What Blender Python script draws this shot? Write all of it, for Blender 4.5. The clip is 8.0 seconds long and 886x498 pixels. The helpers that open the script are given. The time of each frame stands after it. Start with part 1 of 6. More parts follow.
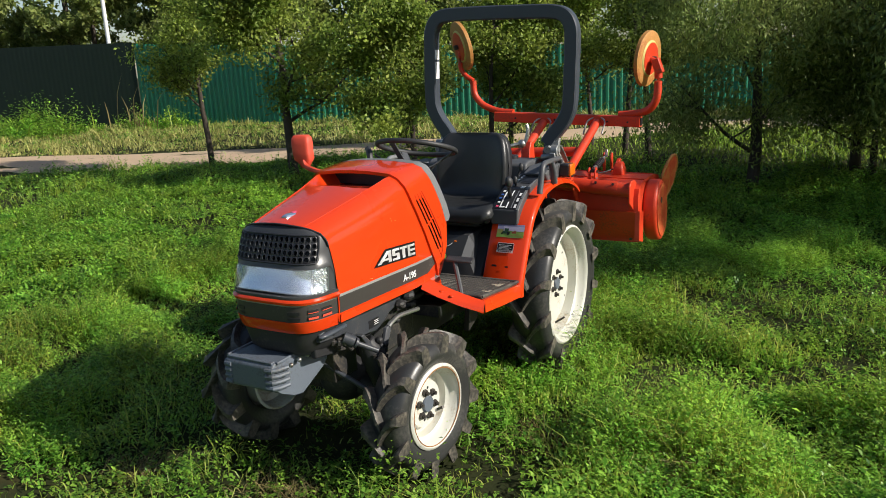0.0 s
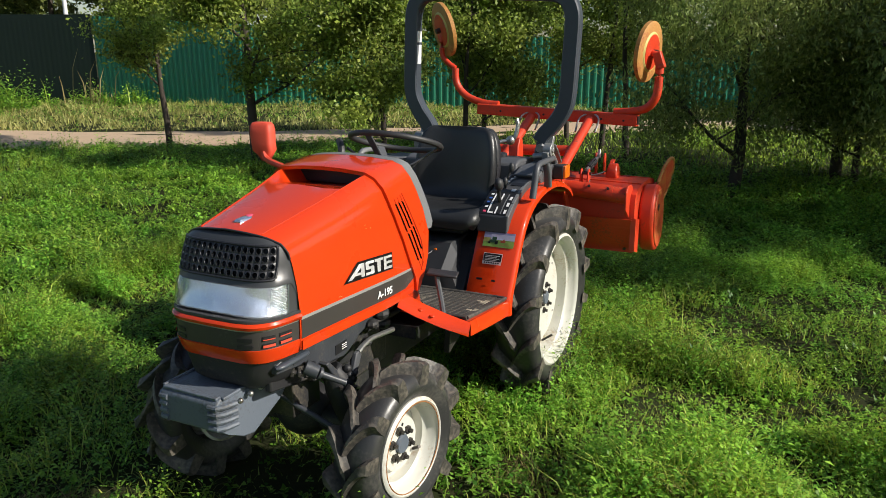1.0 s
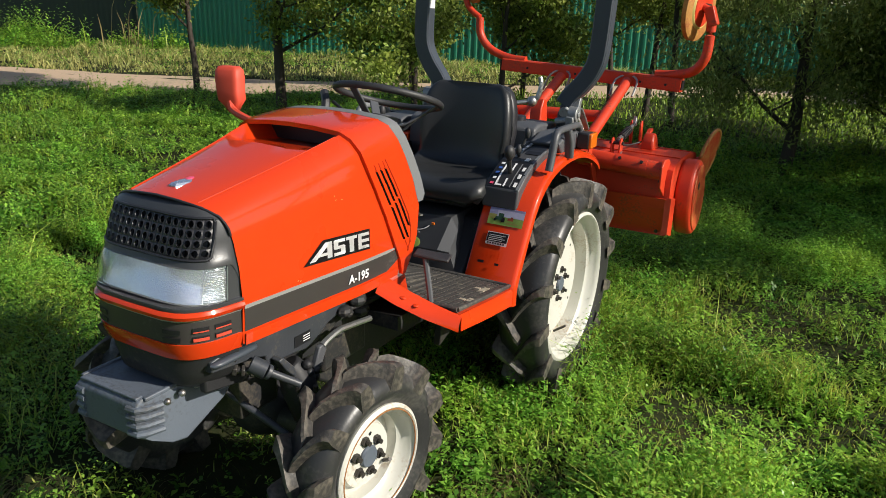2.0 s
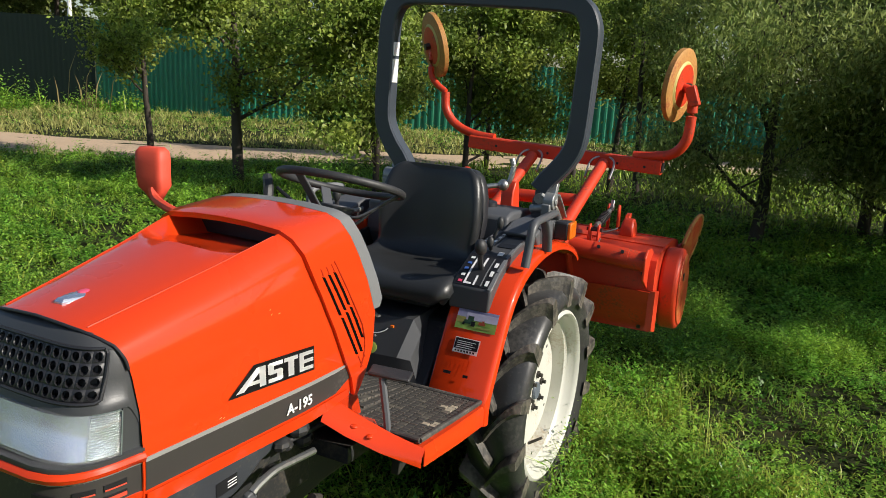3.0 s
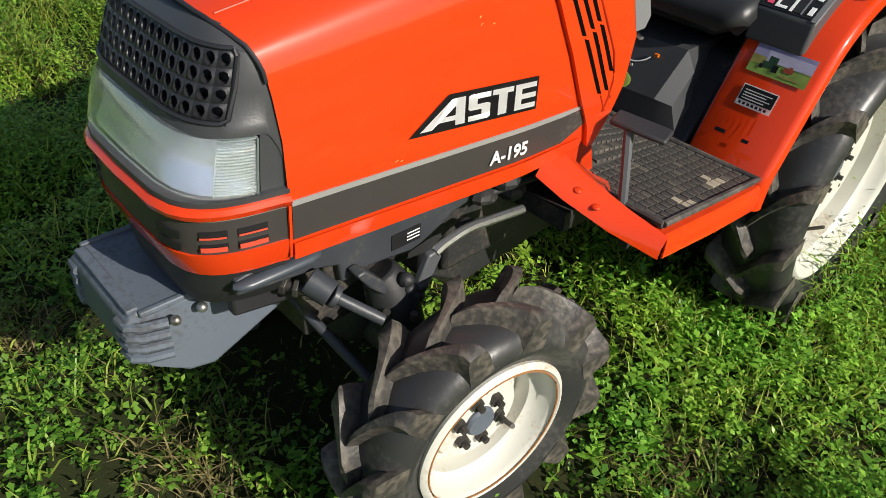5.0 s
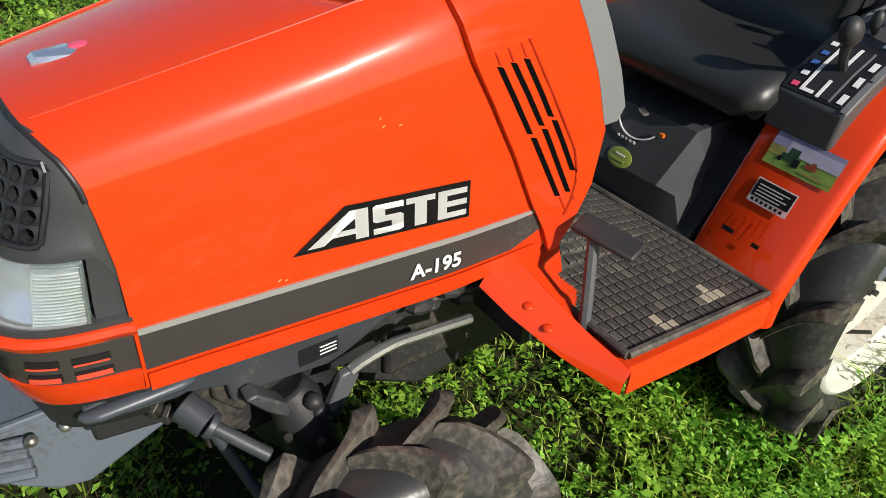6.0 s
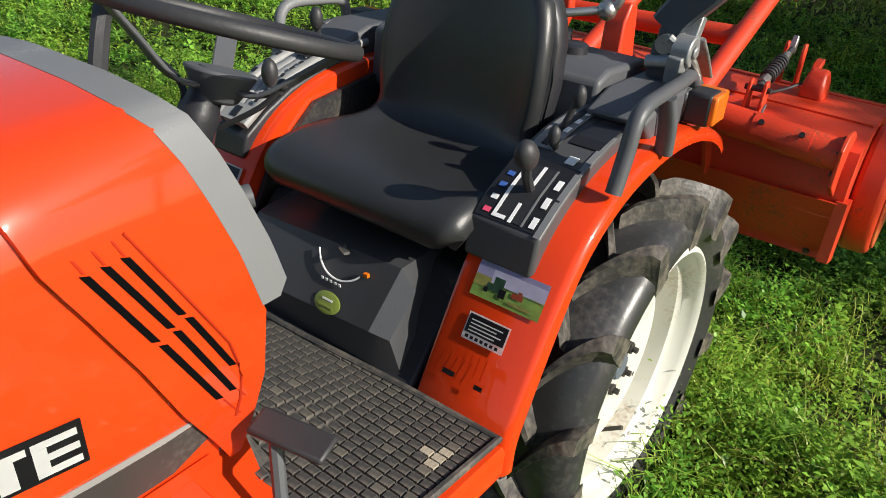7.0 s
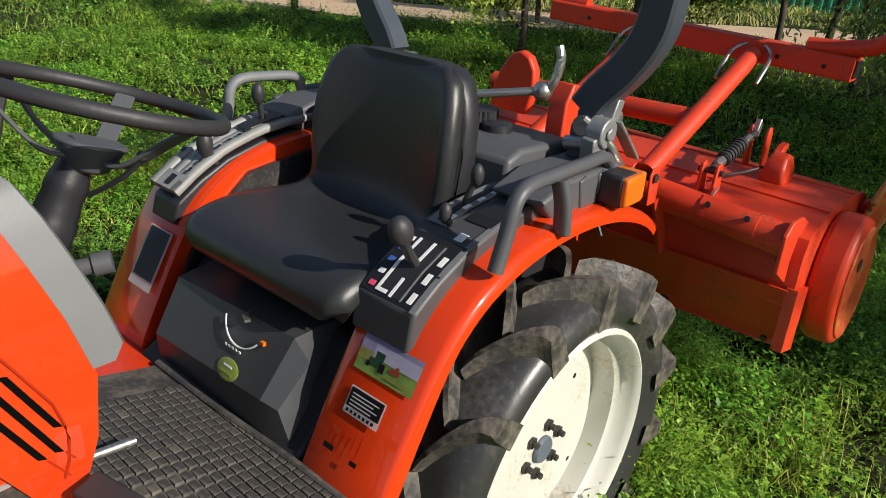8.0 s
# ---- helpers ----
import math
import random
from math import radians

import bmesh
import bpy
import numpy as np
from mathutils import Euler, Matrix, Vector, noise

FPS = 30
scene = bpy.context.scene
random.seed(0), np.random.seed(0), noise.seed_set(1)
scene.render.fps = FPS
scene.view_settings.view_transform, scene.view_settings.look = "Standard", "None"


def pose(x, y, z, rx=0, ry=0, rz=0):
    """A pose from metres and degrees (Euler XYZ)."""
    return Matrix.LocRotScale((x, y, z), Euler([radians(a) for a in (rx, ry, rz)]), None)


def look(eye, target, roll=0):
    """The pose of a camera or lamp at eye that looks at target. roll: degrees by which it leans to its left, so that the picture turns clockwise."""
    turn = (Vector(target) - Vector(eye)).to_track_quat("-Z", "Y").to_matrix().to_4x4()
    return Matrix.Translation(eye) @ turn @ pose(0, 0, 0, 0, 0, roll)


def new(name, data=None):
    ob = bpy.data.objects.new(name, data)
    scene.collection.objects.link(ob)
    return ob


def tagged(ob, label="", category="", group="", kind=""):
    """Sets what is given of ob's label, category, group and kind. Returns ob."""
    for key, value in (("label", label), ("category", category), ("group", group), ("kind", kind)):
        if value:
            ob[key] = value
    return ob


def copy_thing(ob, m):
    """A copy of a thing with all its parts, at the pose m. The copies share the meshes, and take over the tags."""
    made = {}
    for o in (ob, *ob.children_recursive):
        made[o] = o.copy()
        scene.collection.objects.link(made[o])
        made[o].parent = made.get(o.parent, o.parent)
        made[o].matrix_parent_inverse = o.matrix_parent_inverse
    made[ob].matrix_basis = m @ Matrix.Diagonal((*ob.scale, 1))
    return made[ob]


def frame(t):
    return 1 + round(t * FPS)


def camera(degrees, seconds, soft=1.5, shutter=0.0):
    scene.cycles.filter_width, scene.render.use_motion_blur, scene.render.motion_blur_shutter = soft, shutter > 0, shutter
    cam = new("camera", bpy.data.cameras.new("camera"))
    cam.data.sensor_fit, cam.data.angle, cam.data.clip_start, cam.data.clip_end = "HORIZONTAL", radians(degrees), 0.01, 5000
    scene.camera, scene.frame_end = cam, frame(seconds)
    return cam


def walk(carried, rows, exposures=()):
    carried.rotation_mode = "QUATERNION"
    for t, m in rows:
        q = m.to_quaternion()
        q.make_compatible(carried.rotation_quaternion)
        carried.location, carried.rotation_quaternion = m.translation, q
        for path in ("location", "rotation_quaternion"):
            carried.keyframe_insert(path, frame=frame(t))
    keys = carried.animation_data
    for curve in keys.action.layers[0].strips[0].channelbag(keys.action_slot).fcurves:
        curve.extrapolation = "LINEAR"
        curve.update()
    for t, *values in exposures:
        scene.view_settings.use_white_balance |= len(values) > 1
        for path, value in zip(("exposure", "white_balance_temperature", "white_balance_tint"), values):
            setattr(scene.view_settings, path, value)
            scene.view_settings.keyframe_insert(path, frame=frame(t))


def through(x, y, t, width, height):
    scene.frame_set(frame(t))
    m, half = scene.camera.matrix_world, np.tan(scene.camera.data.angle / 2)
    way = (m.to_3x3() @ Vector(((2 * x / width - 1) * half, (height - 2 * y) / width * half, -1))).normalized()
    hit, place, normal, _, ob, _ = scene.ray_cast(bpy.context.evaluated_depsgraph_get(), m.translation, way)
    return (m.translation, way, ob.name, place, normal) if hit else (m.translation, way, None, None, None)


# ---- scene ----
cam = camera(61.2, 8.0, soft=0.55)
PATH = [
    (0, (1.931, -3.93, 1.7), (0.993, -2.231, 1.218), -2.7),
    (0.5, (1.793, -3.771, 1.679), (0.867, -2.067, 1.19), -2.5),
    (1, (1.64, -3.541, 1.676), (0.791, -1.804, 1.164), -0.2),
    (2.3, (1.52, -2.914, 1.616), (0.592, -1.261, 0.981), 2.5),
    (2.5, (1.44, -2.832, 1.643), (0.556, -1.148, 1.026), 3.5),
    (3, (1.372, -2.691, 1.645), (0.512, -0.941, 1.196), 3.2),
    (3.5, (1.37, -2.504, 1.654), (0.424, -0.8, 1.207), 3.7),
    (4, (1.344, -2.357, 1.571), (0.288, -0.815, 0.859), 2.7),
    (4.5, (1.191, -2.283, 1.507), (0.13, -0.967, 0.437), 4.2),
    (4.7, (1.129, -2.27, 1.495), (0.062, -1.02, 0.356), 4.5),
    (5.8, (1.051, -1.907, 1.532), (-0.278, -1.008, 0.338), 3.3),
    (6, (1.045, -1.818, 1.538), (-0.24, -0.837, 0.36), 3.5),
    (6.5, (0.97, -1.625, 1.532), (-0.114, -0.335, 0.454), 3.7),
    (7, (0.986, -1.483, 1.57), (-0.02, -0.055, 0.595), 4.0),
    (7.5, (1.132, -1.338, 1.59), (0.042, 0.105, 0.735), 4.5),
    (8, (1.23, -1.283, 1.599), (0.051, 0.11, 0.781), 3.9),
]
EXPOSURE = [(0, 0.22), (1.2, 0.2), (2.5, 0.14), (3.0, 0.2), (3.5, 0.50), (4.0, 0.35), (4.5, 0.22), (6.0, 0.18), (6.5, 0.14), (7.0, 0.42), (7.5, 0.3), (8.0, 0.15)]
walk(cam, [(t, look(eye, target, roll)) for t, eye, target, roll in PATH], EXPOSURE)

# ---- world and sun ----
SUN_EL, SUN_AZ = radians(31), radians(6)
sun_way = Vector((math.cos(SUN_EL) * math.cos(SUN_AZ), math.cos(SUN_EL) * math.sin(SUN_AZ), math.sin(SUN_EL)))
world = bpy.data.worlds.new("world")
scene.world = world
world.use_nodes = True
wn = world.node_tree.nodes
sky = wn.new("ShaderNodeTexSky")
sky.sky_type = "NISHITA"
sky.sun_disc = False
sky.sun_elevation = SUN_EL
sky.sun_rotation = radians(90) - SUN_AZ
wn["Background"].inputs["Strength"].default_value = 0.085
world.node_tree.links.new(sky.outputs[0], wn["Background"].inputs["Color"])
sun = new("sun", bpy.data.lights.new("sun", "SUN"))
sun.data.energy = 5.0
sun.data.angle = radians(0.53)
sun.data.color = (1.0, 0.94, 0.84)
sun.matrix_world = look(sun_way * 30, (0, 0, 0))

# ---- materials ----


def mat(name, base, rough=0.5, metal=0.0, var=0.12, scale=6.0, bump=0.05, bscale=90.0, coat=0.0, dirt=None, dirt_amount=0.0, spec=0.5):
    """A principled surface with broad tone changes, fine relief and, where given, patches of dirt."""
    m = bpy.data.materials.new(name)
    m.use_nodes = True
    n, l = m.node_tree.nodes, m.node_tree.links
    b = n["Principled BSDF"]
    co = n.new("ShaderNodeTexCoord")
    big = n.new("ShaderNodeTexNoise")
    big.inputs["Scale"].default_value = scale
    big.inputs["Detail"].default_value = 6
    fine = n.new("ShaderNodeTexNoise")
    fine.inputs["Scale"].default_value = bscale
    fine.inputs["Detail"].default_value = 5
    l.new(co.outputs["Object"], big.inputs["Vector"])
    l.new(co.outputs["Object"], fine.inputs["Vector"])
    mix = n.new("ShaderNodeMix")
    mix.data_type = "RGBA"
    mix.inputs["A"].default_value = (*[c * (1 - var) for c in base], 1)
    mix.inputs["B"].default_value = (*[min(1, c * (1 + var)) for c in base], 1)
    l.new(big.outputs["Fac"], mix.inputs["Factor"])
    colour = mix.outputs["Result"]
    if dirt:
        ramp = n.new("ShaderNodeMapRange")
        ramp.inputs["From Min"].default_value = 0.62 - 0.25 * dirt_amount
        ramp.inputs["From Max"].default_value = 0.75
        add = n.new("ShaderNodeMath")
        add.operation = "MULTIPLY_ADD"
        add.inputs[1].default_value = 0.45
        l.new(fine.outputs["Fac"], add.inputs[0])
        sc = n.new("ShaderNodeMath")
        sc.operation = "MULTIPLY"
        sc.inputs[1].default_value = 0.6
        l.new(big.outputs["Fac"], sc.inputs[0])
        l.new(sc.outputs[0], add.inputs[2])
        l.new(add.outputs[0], ramp.inputs["Value"])
        dm = n.new("ShaderNodeMix")
        dm.data_type = "RGBA"
        dm.inputs["B"].default_value = (*dirt, 1)
        l.new(ramp.outputs["Result"], dm.inputs["Factor"])
        l.new(colour, dm.inputs["A"])
        colour = dm.outputs["Result"]
    l.new(colour, b.inputs["Base Color"])
    rr = n.new("ShaderNodeMapRange")
    rr.inputs["To Min"].default_value = max(0.02, rough - 0.08)
    rr.inputs["To Max"].default_value = min(1, rough + 0.12)
    l.new(big.outputs["Fac"], rr.inputs["Value"])
    l.new(rr.outputs["Result"], b.inputs["Roughness"])
    b.inputs["Metallic"].default_value = metal
    b.inputs["Specular IOR Level"].default_value = spec
    b.inputs["Coat Weight"].default_value = coat
    b.inputs["Coat Roughness"].default_value = 0.05
    if bump:
        bp = n.new("ShaderNodeBump")
        bp.inputs["Strength"].default_value = bump
        bp.inputs["Distance"].default_value = 0.01
        l.new(fine.outputs["Fac"], bp.inputs["Height"])
        l.new(bp.outputs["Normal"], b.inputs["Normal"])
    return m


def leafy(name, dark, light, rough=0.5, through=0.35, spec=0.35):
    """Thin green matter: each leaf has its own tone and lets some light through."""
    m = bpy.data.materials.new(name)
    m.use_nodes = True
    n, l = m.node_tree.nodes, m.node_tree.links
    b = n["Principled BSDF"]
    geo = n.new("ShaderNodeNewGeometry")
    mix = n.new("ShaderNodeMix")
    mix.data_type = "RGBA"
    mix.inputs["A"].default_value = (*dark, 1)
    mix.inputs["B"].default_value = (*light, 1)
    l.new(geo.outputs["Random Per Island"], mix.inputs["Factor"])
    tex = n.new("ShaderNodeTexNoise")
    tex.inputs["Scale"].default_value = 0.9
    tex.inputs["Detail"].default_value = 4
    co = n.new("ShaderNodeTexCoord")
    l.new(co.outputs["Object"], tex.inputs["Vector"])
    hs = n.new("ShaderNodeHueSaturation")
    vr = n.new("ShaderNodeMapRange")
    vr.inputs["From Min"].default_value, vr.inputs["From Max"].default_value = 0.3, 0.7
    vr.inputs["To Min"].default_value, vr.inputs["To Max"].default_value = 0.7, 1.35
    l.new(tex.outputs["Fac"], vr.inputs["Value"])
    l.new(vr.outputs["Result"], hs.inputs["Value"])
    l.new(mix.outputs["Result"], hs.inputs["Color"])
    tone = n.new("ShaderNodeTexNoise")
    tone.inputs["Scale"].default_value = 2.6
    tone.inputs["Detail"].default_value = 3
    l.new(co.outputs["Object"], tone.inputs["Vector"])
    hr = n.new("ShaderNodeMapRange")
    hr.inputs["From Min"].default_value, hr.inputs["From Max"].default_value = 0.35, 0.65
    hr.inputs["To Min"].default_value, hr.inputs["To Max"].default_value = 0.483, 0.516
    l.new(tone.outputs["Fac"], hr.inputs["Value"])
    l.new(hr.outputs["Result"], hs.inputs["Hue"])
    l.new(hs.outputs["Color"], b.inputs["Base Color"])
    b.inputs["Roughness"].default_value = rough
    b.inputs["Specular IOR Level"].default_value = spec
    tr = n.new("ShaderNodeBsdfTranslucent")
    l.new(hs.outputs["Color"], tr.inputs["Color"])
    ms = n.new("ShaderNodeMixShader")
    ms.inputs["Fac"].default_value = through
    l.new(b.outputs[0], ms.inputs[1])
    l.new(tr.outputs[0], ms.inputs[2])
    l.new(ms.outputs[0], n["Material Output"].inputs["Surface"])
    return m


RED = mat("tractor_red", (0.66, 0.046, 0.007), 0.26, var=0.06, scale=3, bump=0.012, bscale=25, coat=0.9, spec=0.1)
RED_OLD = mat("tiller_red", (0.62, 0.046, 0.013), 0.42, var=0.22, scale=9, bump=0.08, dirt=(0.20, 0.06, 0.03), dirt_amount=0.15)
RED_SOFT = mat("mirror_red_plastic", (0.62, 0.07, 0.035), 0.55, var=0.08)
# darker red for the vent lines, cowl groove and nose seam
DARK_RED = mat("darker_red", (0.36, 0.025, 0.006), 0.7, var=0.2, spec=0.1)
BLACK_PL = mat("black_plastic", (0.022, 0.022, 0.026), 0.42, var=0.2, bump=0.06, bscale=220)
BLACK_DIRTY = mat("black_dirty", (0.02, 0.02, 0.022), 0.55, var=0.3, dirt=(0.09, 0.075, 0.055), dirt_amount=0.3)
GREY_PL = mat("grey_plastic", (0.085, 0.088, 0.095), 0.45, var=0.15, bump=0.05, bscale=200)
TRIM = mat("grey_trim", (0.17, 0.175, 0.18), 0.5, var=0.1, bump=0.05, bscale=240, dirt=(0.3, 0.3, 0.29), dirt_amount=0.1)
ROPS_GREY = mat("slate_paint", (0.052, 0.062, 0.078), 0.38, var=0.12, bump=0.03)
WEIGHT_GREY = mat("weight_grey", (0.105, 0.125, 0.155), 0.48, var=0.12, bump=0.06, dirt=(0.06, 0.06, 0.06), dirt_amount=0.15)
STRIPE = mat("stripe_brown", (0.045, 0.04, 0.038), 0.42, var=0.12, bump=0.01, dirt=(0.10, 0.09, 0.08), dirt_amount=0.1)
CHARCOAL = mat("charcoal_paint", (0.040, 0.044, 0.052), 0.42, var=0.25, scale=12, bump=0.05, dirt=(0.10, 0.09, 0.07), dirt_amount=0.2)
RUST = mat("rust", (0.30, 0.13, 0.04), 0.8, var=0.4, scale=30, bump=0.2)
GLASS_RIB = mat("ribbed_lens", (0.13, 0.16, 0.15), 0.12, var=0.3, scale=40, bump=0.0)
SILVER = mat("silver_line", (0.33, 0.32, 0.31), 0.4, metal=0.2)
CAST = mat("grey_casting", (0.33, 0.34, 0.34), 0.45, metal=0.55, var=0.25, scale=20, bump=0.08, dirt=(0.10, 0.09, 0.08), dirt_amount=0.3)
STEEL = mat("bare_steel", (0.45, 0.45, 0.43), 0.36, metal=0.9, var=0.2, dirt=(0.12, 0.08, 0.05), dirt_amount=0.3)
DARK_STEEL = mat("dark_bolt", (0.06, 0.055, 0.05), 0.5, metal=0.5, var=0.3)
RUBBER = mat("tyre_rubber", (0.034, 0.034, 0.034), 0.34, var=0.35, scale=5, bump=0.06, bscale=70, dirt=(0.10, 0.095, 0.085), dirt_amount=0.30)
LUG = mat("lug_rubber", (0.045, 0.042, 0.038), 0.48, var=0.35, scale=9, bump=0.25, bscale=60, dirt=(0.22, 0.19, 0.15), dirt_amount=0.62)
DRY_CHIP = mat("chip_primer", (0.7, 0.5, 0.22), 0.6)
MAT_RUBBER = mat("mat_rubber", (0.050, 0.048, 0.045), 0.55, var=0.3, scale=12, dirt=(0.17, 0.145, 0.115), dirt_amount=0.55)
CREAM = mat("cream_rim", (0.60, 0.59, 0.53), 0.35, var=0.05, scale=5, bump=0.02, dirt=(0.45, 0.36, 0.26), dirt_amount=0.12)
SEAT_VINYL = mat("seat_vinyl", (0.026, 0.027, 0.028), 0.33, var=0.2, bump=0.10, bscale=420)
GRIP = mat("grip_rubber", (0.03, 0.03, 0.032), 0.5, var=0.25, bump=0.1)
WHITE = mat("white_paint", (0.8, 0.8, 0.79), 0.4, var=0.04, bump=0.0)
INK = mat("black_ink", (0.012, 0.012, 0.014), 0.45, var=0.1, bump=0.0)
# matt black that stands in for the shade inside the vent slots
SLOT_SHADE = mat("slot_shade", (0.004, 0.004, 0.004), 1.0, var=0.1, bump=0.0, spec=0.0)
FRAME_GREY = mat("frame_plastic", (0.048, 0.050, 0.054), 0.36, var=0.2, bump=0.04, bscale=220)
CONSOLE_PALE = mat("worn_grey_plastic", (0.27, 0.27, 0.26), 0.5, var=0.25, scale=14, bump=0.05, bscale=200)
AMBER = mat("amber_lens", (0.75, 0.16, 0.01), 0.2, var=0.1, coat=0.6)
PINK = mat("pink_mark", (0.75, 0.08, 0.16), 0.4)
BLUE = mat("blue_mark", (0.05, 0.12, 0.4), 0.4)
YELLOW_GREEN = mat("oval_green", (0.25, 0.32, 0.06), 0.4)
ORANGE_WEAR = mat("worn_disc", (0.50, 0.24, 0.06), 0.6, var=0.45, scale=14, bump=0.2, dirt=(0.3, 0.05, 0.02), dirt_amount=0.4)
SCRATCHED = mat("scraped_red", (0.56, 0.055, 0.015), 0.5, var=0.3, scale=14, bump=0.35, bscale=38, dirt=(0.55, 0.26, 0.07), dirt_amount=0.55)
SILVER_BADGE = mat("badge_metal", (0.62, 0.68, 0.80), 0.2, metal=0.8)
BARK = mat("bark", (0.055, 0.042, 0.032), 0.85, var=0.4, scale=10, bump=0.6, bscale=45)
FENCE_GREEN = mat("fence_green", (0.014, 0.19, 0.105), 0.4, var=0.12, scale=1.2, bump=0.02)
# near-black green: the shade on the left fence is put into its colour
FENCE_SHADED = mat("fence_shaded", (0.004, 0.017, 0.010), 0.7, var=0.15, scale=1.0, bump=0.02)
LEAF = leafy("leaf_green", (0.09, 0.14, 0.020), (0.42, 0.52, 0.10), through=0.48)
WILLOW = leafy("willow_green", (0.11, 0.16, 0.035), (0.44, 0.52, 0.15), through=0.48)
FAR_LEAF = leafy("far_leaf", (0.10, 0.14, 0.035), (0.34, 0.40, 0.11), through=0.5)
GRASS = leafy("grass_green", (0.06, 0.15, 0.010), (0.50, 0.66, 0.10), rough=0.40, through=0.45)
MEADOW = leafy("meadow_grass", (0.20, 0.22, 0.05), (0.60, 0.58, 0.20), rough=0.5, through=0.4)
CLOVER = leafy("clover_green", (0.05, 0.15, 0.012), (0.32, 0.58, 0.08), rough=0.42, through=0.38)
WEED = leafy("weed_green", (0.05, 0.16, 0.010), (0.40, 0.68, 0.09), rough=0.36, through=0.42)
YOUNG = leafy("young_grass", (0.20, 0.28, 0.03), (0.62, 0.68, 0.15), rough=0.40, through=0.45)
DRY = leafy("dry_straw", (0.16, 0.13, 0.05), (0.34, 0.28, 0.12), rough=0.6, through=0.3)
SOIL = mat("soil", (0.030, 0.036, 0.014), 1.0, var=0.5, scale=2.5, bump=0.5, bscale=30, dirt=(0.055, 0.045, 0.018), dirt_amount=0.3, spec=0.1)
DIRT_ROAD = mat("dirt_road", (0.56, 0.40, 0.26), 0.95, var=0.25, scale=0.8, bump=0.3, bscale=20, dirt=(0.30, 0.25, 0.17), dirt_amount=0.4)
BODY_CLEAR = bpy.data.materials.new("lens_clear")
BODY_CLEAR.use_nodes = True
_b = BODY_CLEAR.node_tree.nodes["Principled BSDF"]
_b.inputs["Base Color"].default_value = (0.95, 0.97, 1, 1)
_b.inputs["Roughness"].default_value = 0.06
_b.inputs["Transmission Weight"].default_value = 0.94
_b.inputs["IOR"].default_value = 1.45
REFLECTOR = mat("lamp_reflector", (0.56, 0.63, 0.74), 0.20, metal=0.9, var=0.3, scale=11, bump=0.12, bscale=30)

# ---- mesh helpers ----


def part(name, bm, material, parent=None, label="", bevel=0.0, angle=32, smooth=True, seg=2):
    """Links a bmesh as one mesh object under a thing or part."""
    bmesh.ops.recalc_face_normals(bm, faces=bm.faces)
    me = bpy.data.meshes.new(name)
    bm.to_mesh(me)
    bm.free()
    me.materials.append(material)
    if smooth:
        me.shade_smooth()
        me.set_sharp_from_angle(angle=radians(angle))
    ob = new(name, me)
    if bevel:
        md = ob.modifiers.new("bevel", "BEVEL")
        md.width, md.segments, md.limit_method, md.angle_limit = bevel, seg, "ANGLE", radians(30)
        md.harden_normals = False
    if parent:
        ob.parent = parent
    if label:
        ob["label"] = label
    return ob


def empty(name, at=(0, 0, 0), parent=None):
    ob = new(name)
    ob.empty_display_size = 0.1
    ob.location = at
    if parent:
        ob.parent = parent
    return ob


def B():
    return bmesh.new()


def box(bm, c, s, rot=(0, 0, 0)):
    """A box with centre c, size s, turned by degrees."""
    bmesh.ops.create_cube(bm, size=1, matrix=pose(*c, *rot) @ Matrix.Diagonal((*s, 1)))
    return bm


def rod(bm, p, q, r, r2=None, n=14):
    """A closed round bar from p to q."""
    p, q = Vector(p), Vector(q)
    m = Matrix.Translation((p + q) / 2) @ (q - p).to_track_quat("Z", "Y").to_matrix().to_4x4()
    bmesh.ops.create_cone(bm, cap_ends=True, segments=n, radius1=r, radius2=r if r2 is None else r2, depth=(q - p).length, matrix=m)
    return bm


def ball(bm, c, r, s=(1, 1, 1), u=14, v=10, rot=(0, 0, 0)):
    bmesh.ops.create_uvsphere(bm, u_segments=u, v_segments=v, radius=r, matrix=pose(*c, *rot) @ Matrix.Diagonal((*s, 1)))
    return bm


def curve(pts, k=6, closed=False):
    """Points of a smooth line through pts."""
    pts = [Vector(p) for p in pts]
    n, out = len(pts), []
    for i in range(n if closed else n - 1):
        a, b, c, d = [pts[j % n] if closed else pts[max(0, min(n - 1, j))] for j in (i - 1, i, i + 1, i + 2)]
        for j in range(k):
            t = j / k
            out.append(0.5 * ((2 * b) + (c - a) * t + (2 * a - 5 * b + 4 * c - d) * t * t + (3 * b - a - 3 * c + d) * t ** 3))
    if not closed:
        out.append(pts[-1])
    return out


def sweep(bm, pts, section, up=(0, 0, 1), closed=False, scale=None):
    """A closed outline of (side, up) points carried along a line."""
    pts = [Vector(p) for p in pts]
    rings, n = [], len(pts)
    for i, p in enumerate(pts):
        a = pts[(i - 1) % n] if closed else pts[max(0, i - 1)]
        b = pts[(i + 1) % n] if closed else pts[min(n - 1, i + 1)]
        t = (b - a).normalized()
        side = t.cross(Vector(up))
        side = side.normalized() if side.length > 1e-4 else Vector((1, 0, 0))
        top = side.cross(t).normalized()
        f = 1 if scale is None else scale[i]
        rings.append([bm.verts.new(p + side * u * f + top * v * f) for u, v in section])
    m = len(section)
    for i in range(n if closed else n - 1):
        r, s = rings[i], rings[(i + 1) % n]
        for j in range(m):
            bm.faces.new((r[j], r[(j + 1) % m], s[(j + 1) % m], s[j]))
    if not closed:
        bm.faces.new(rings[0])
        bm.faces.new(rings[-1])
    return bm


def ring(r, n=10):
    return [(r * math.cos(2 * math.pi * i / n), r * math.sin(2 * math.pi * i / n)) for i in range(n)]


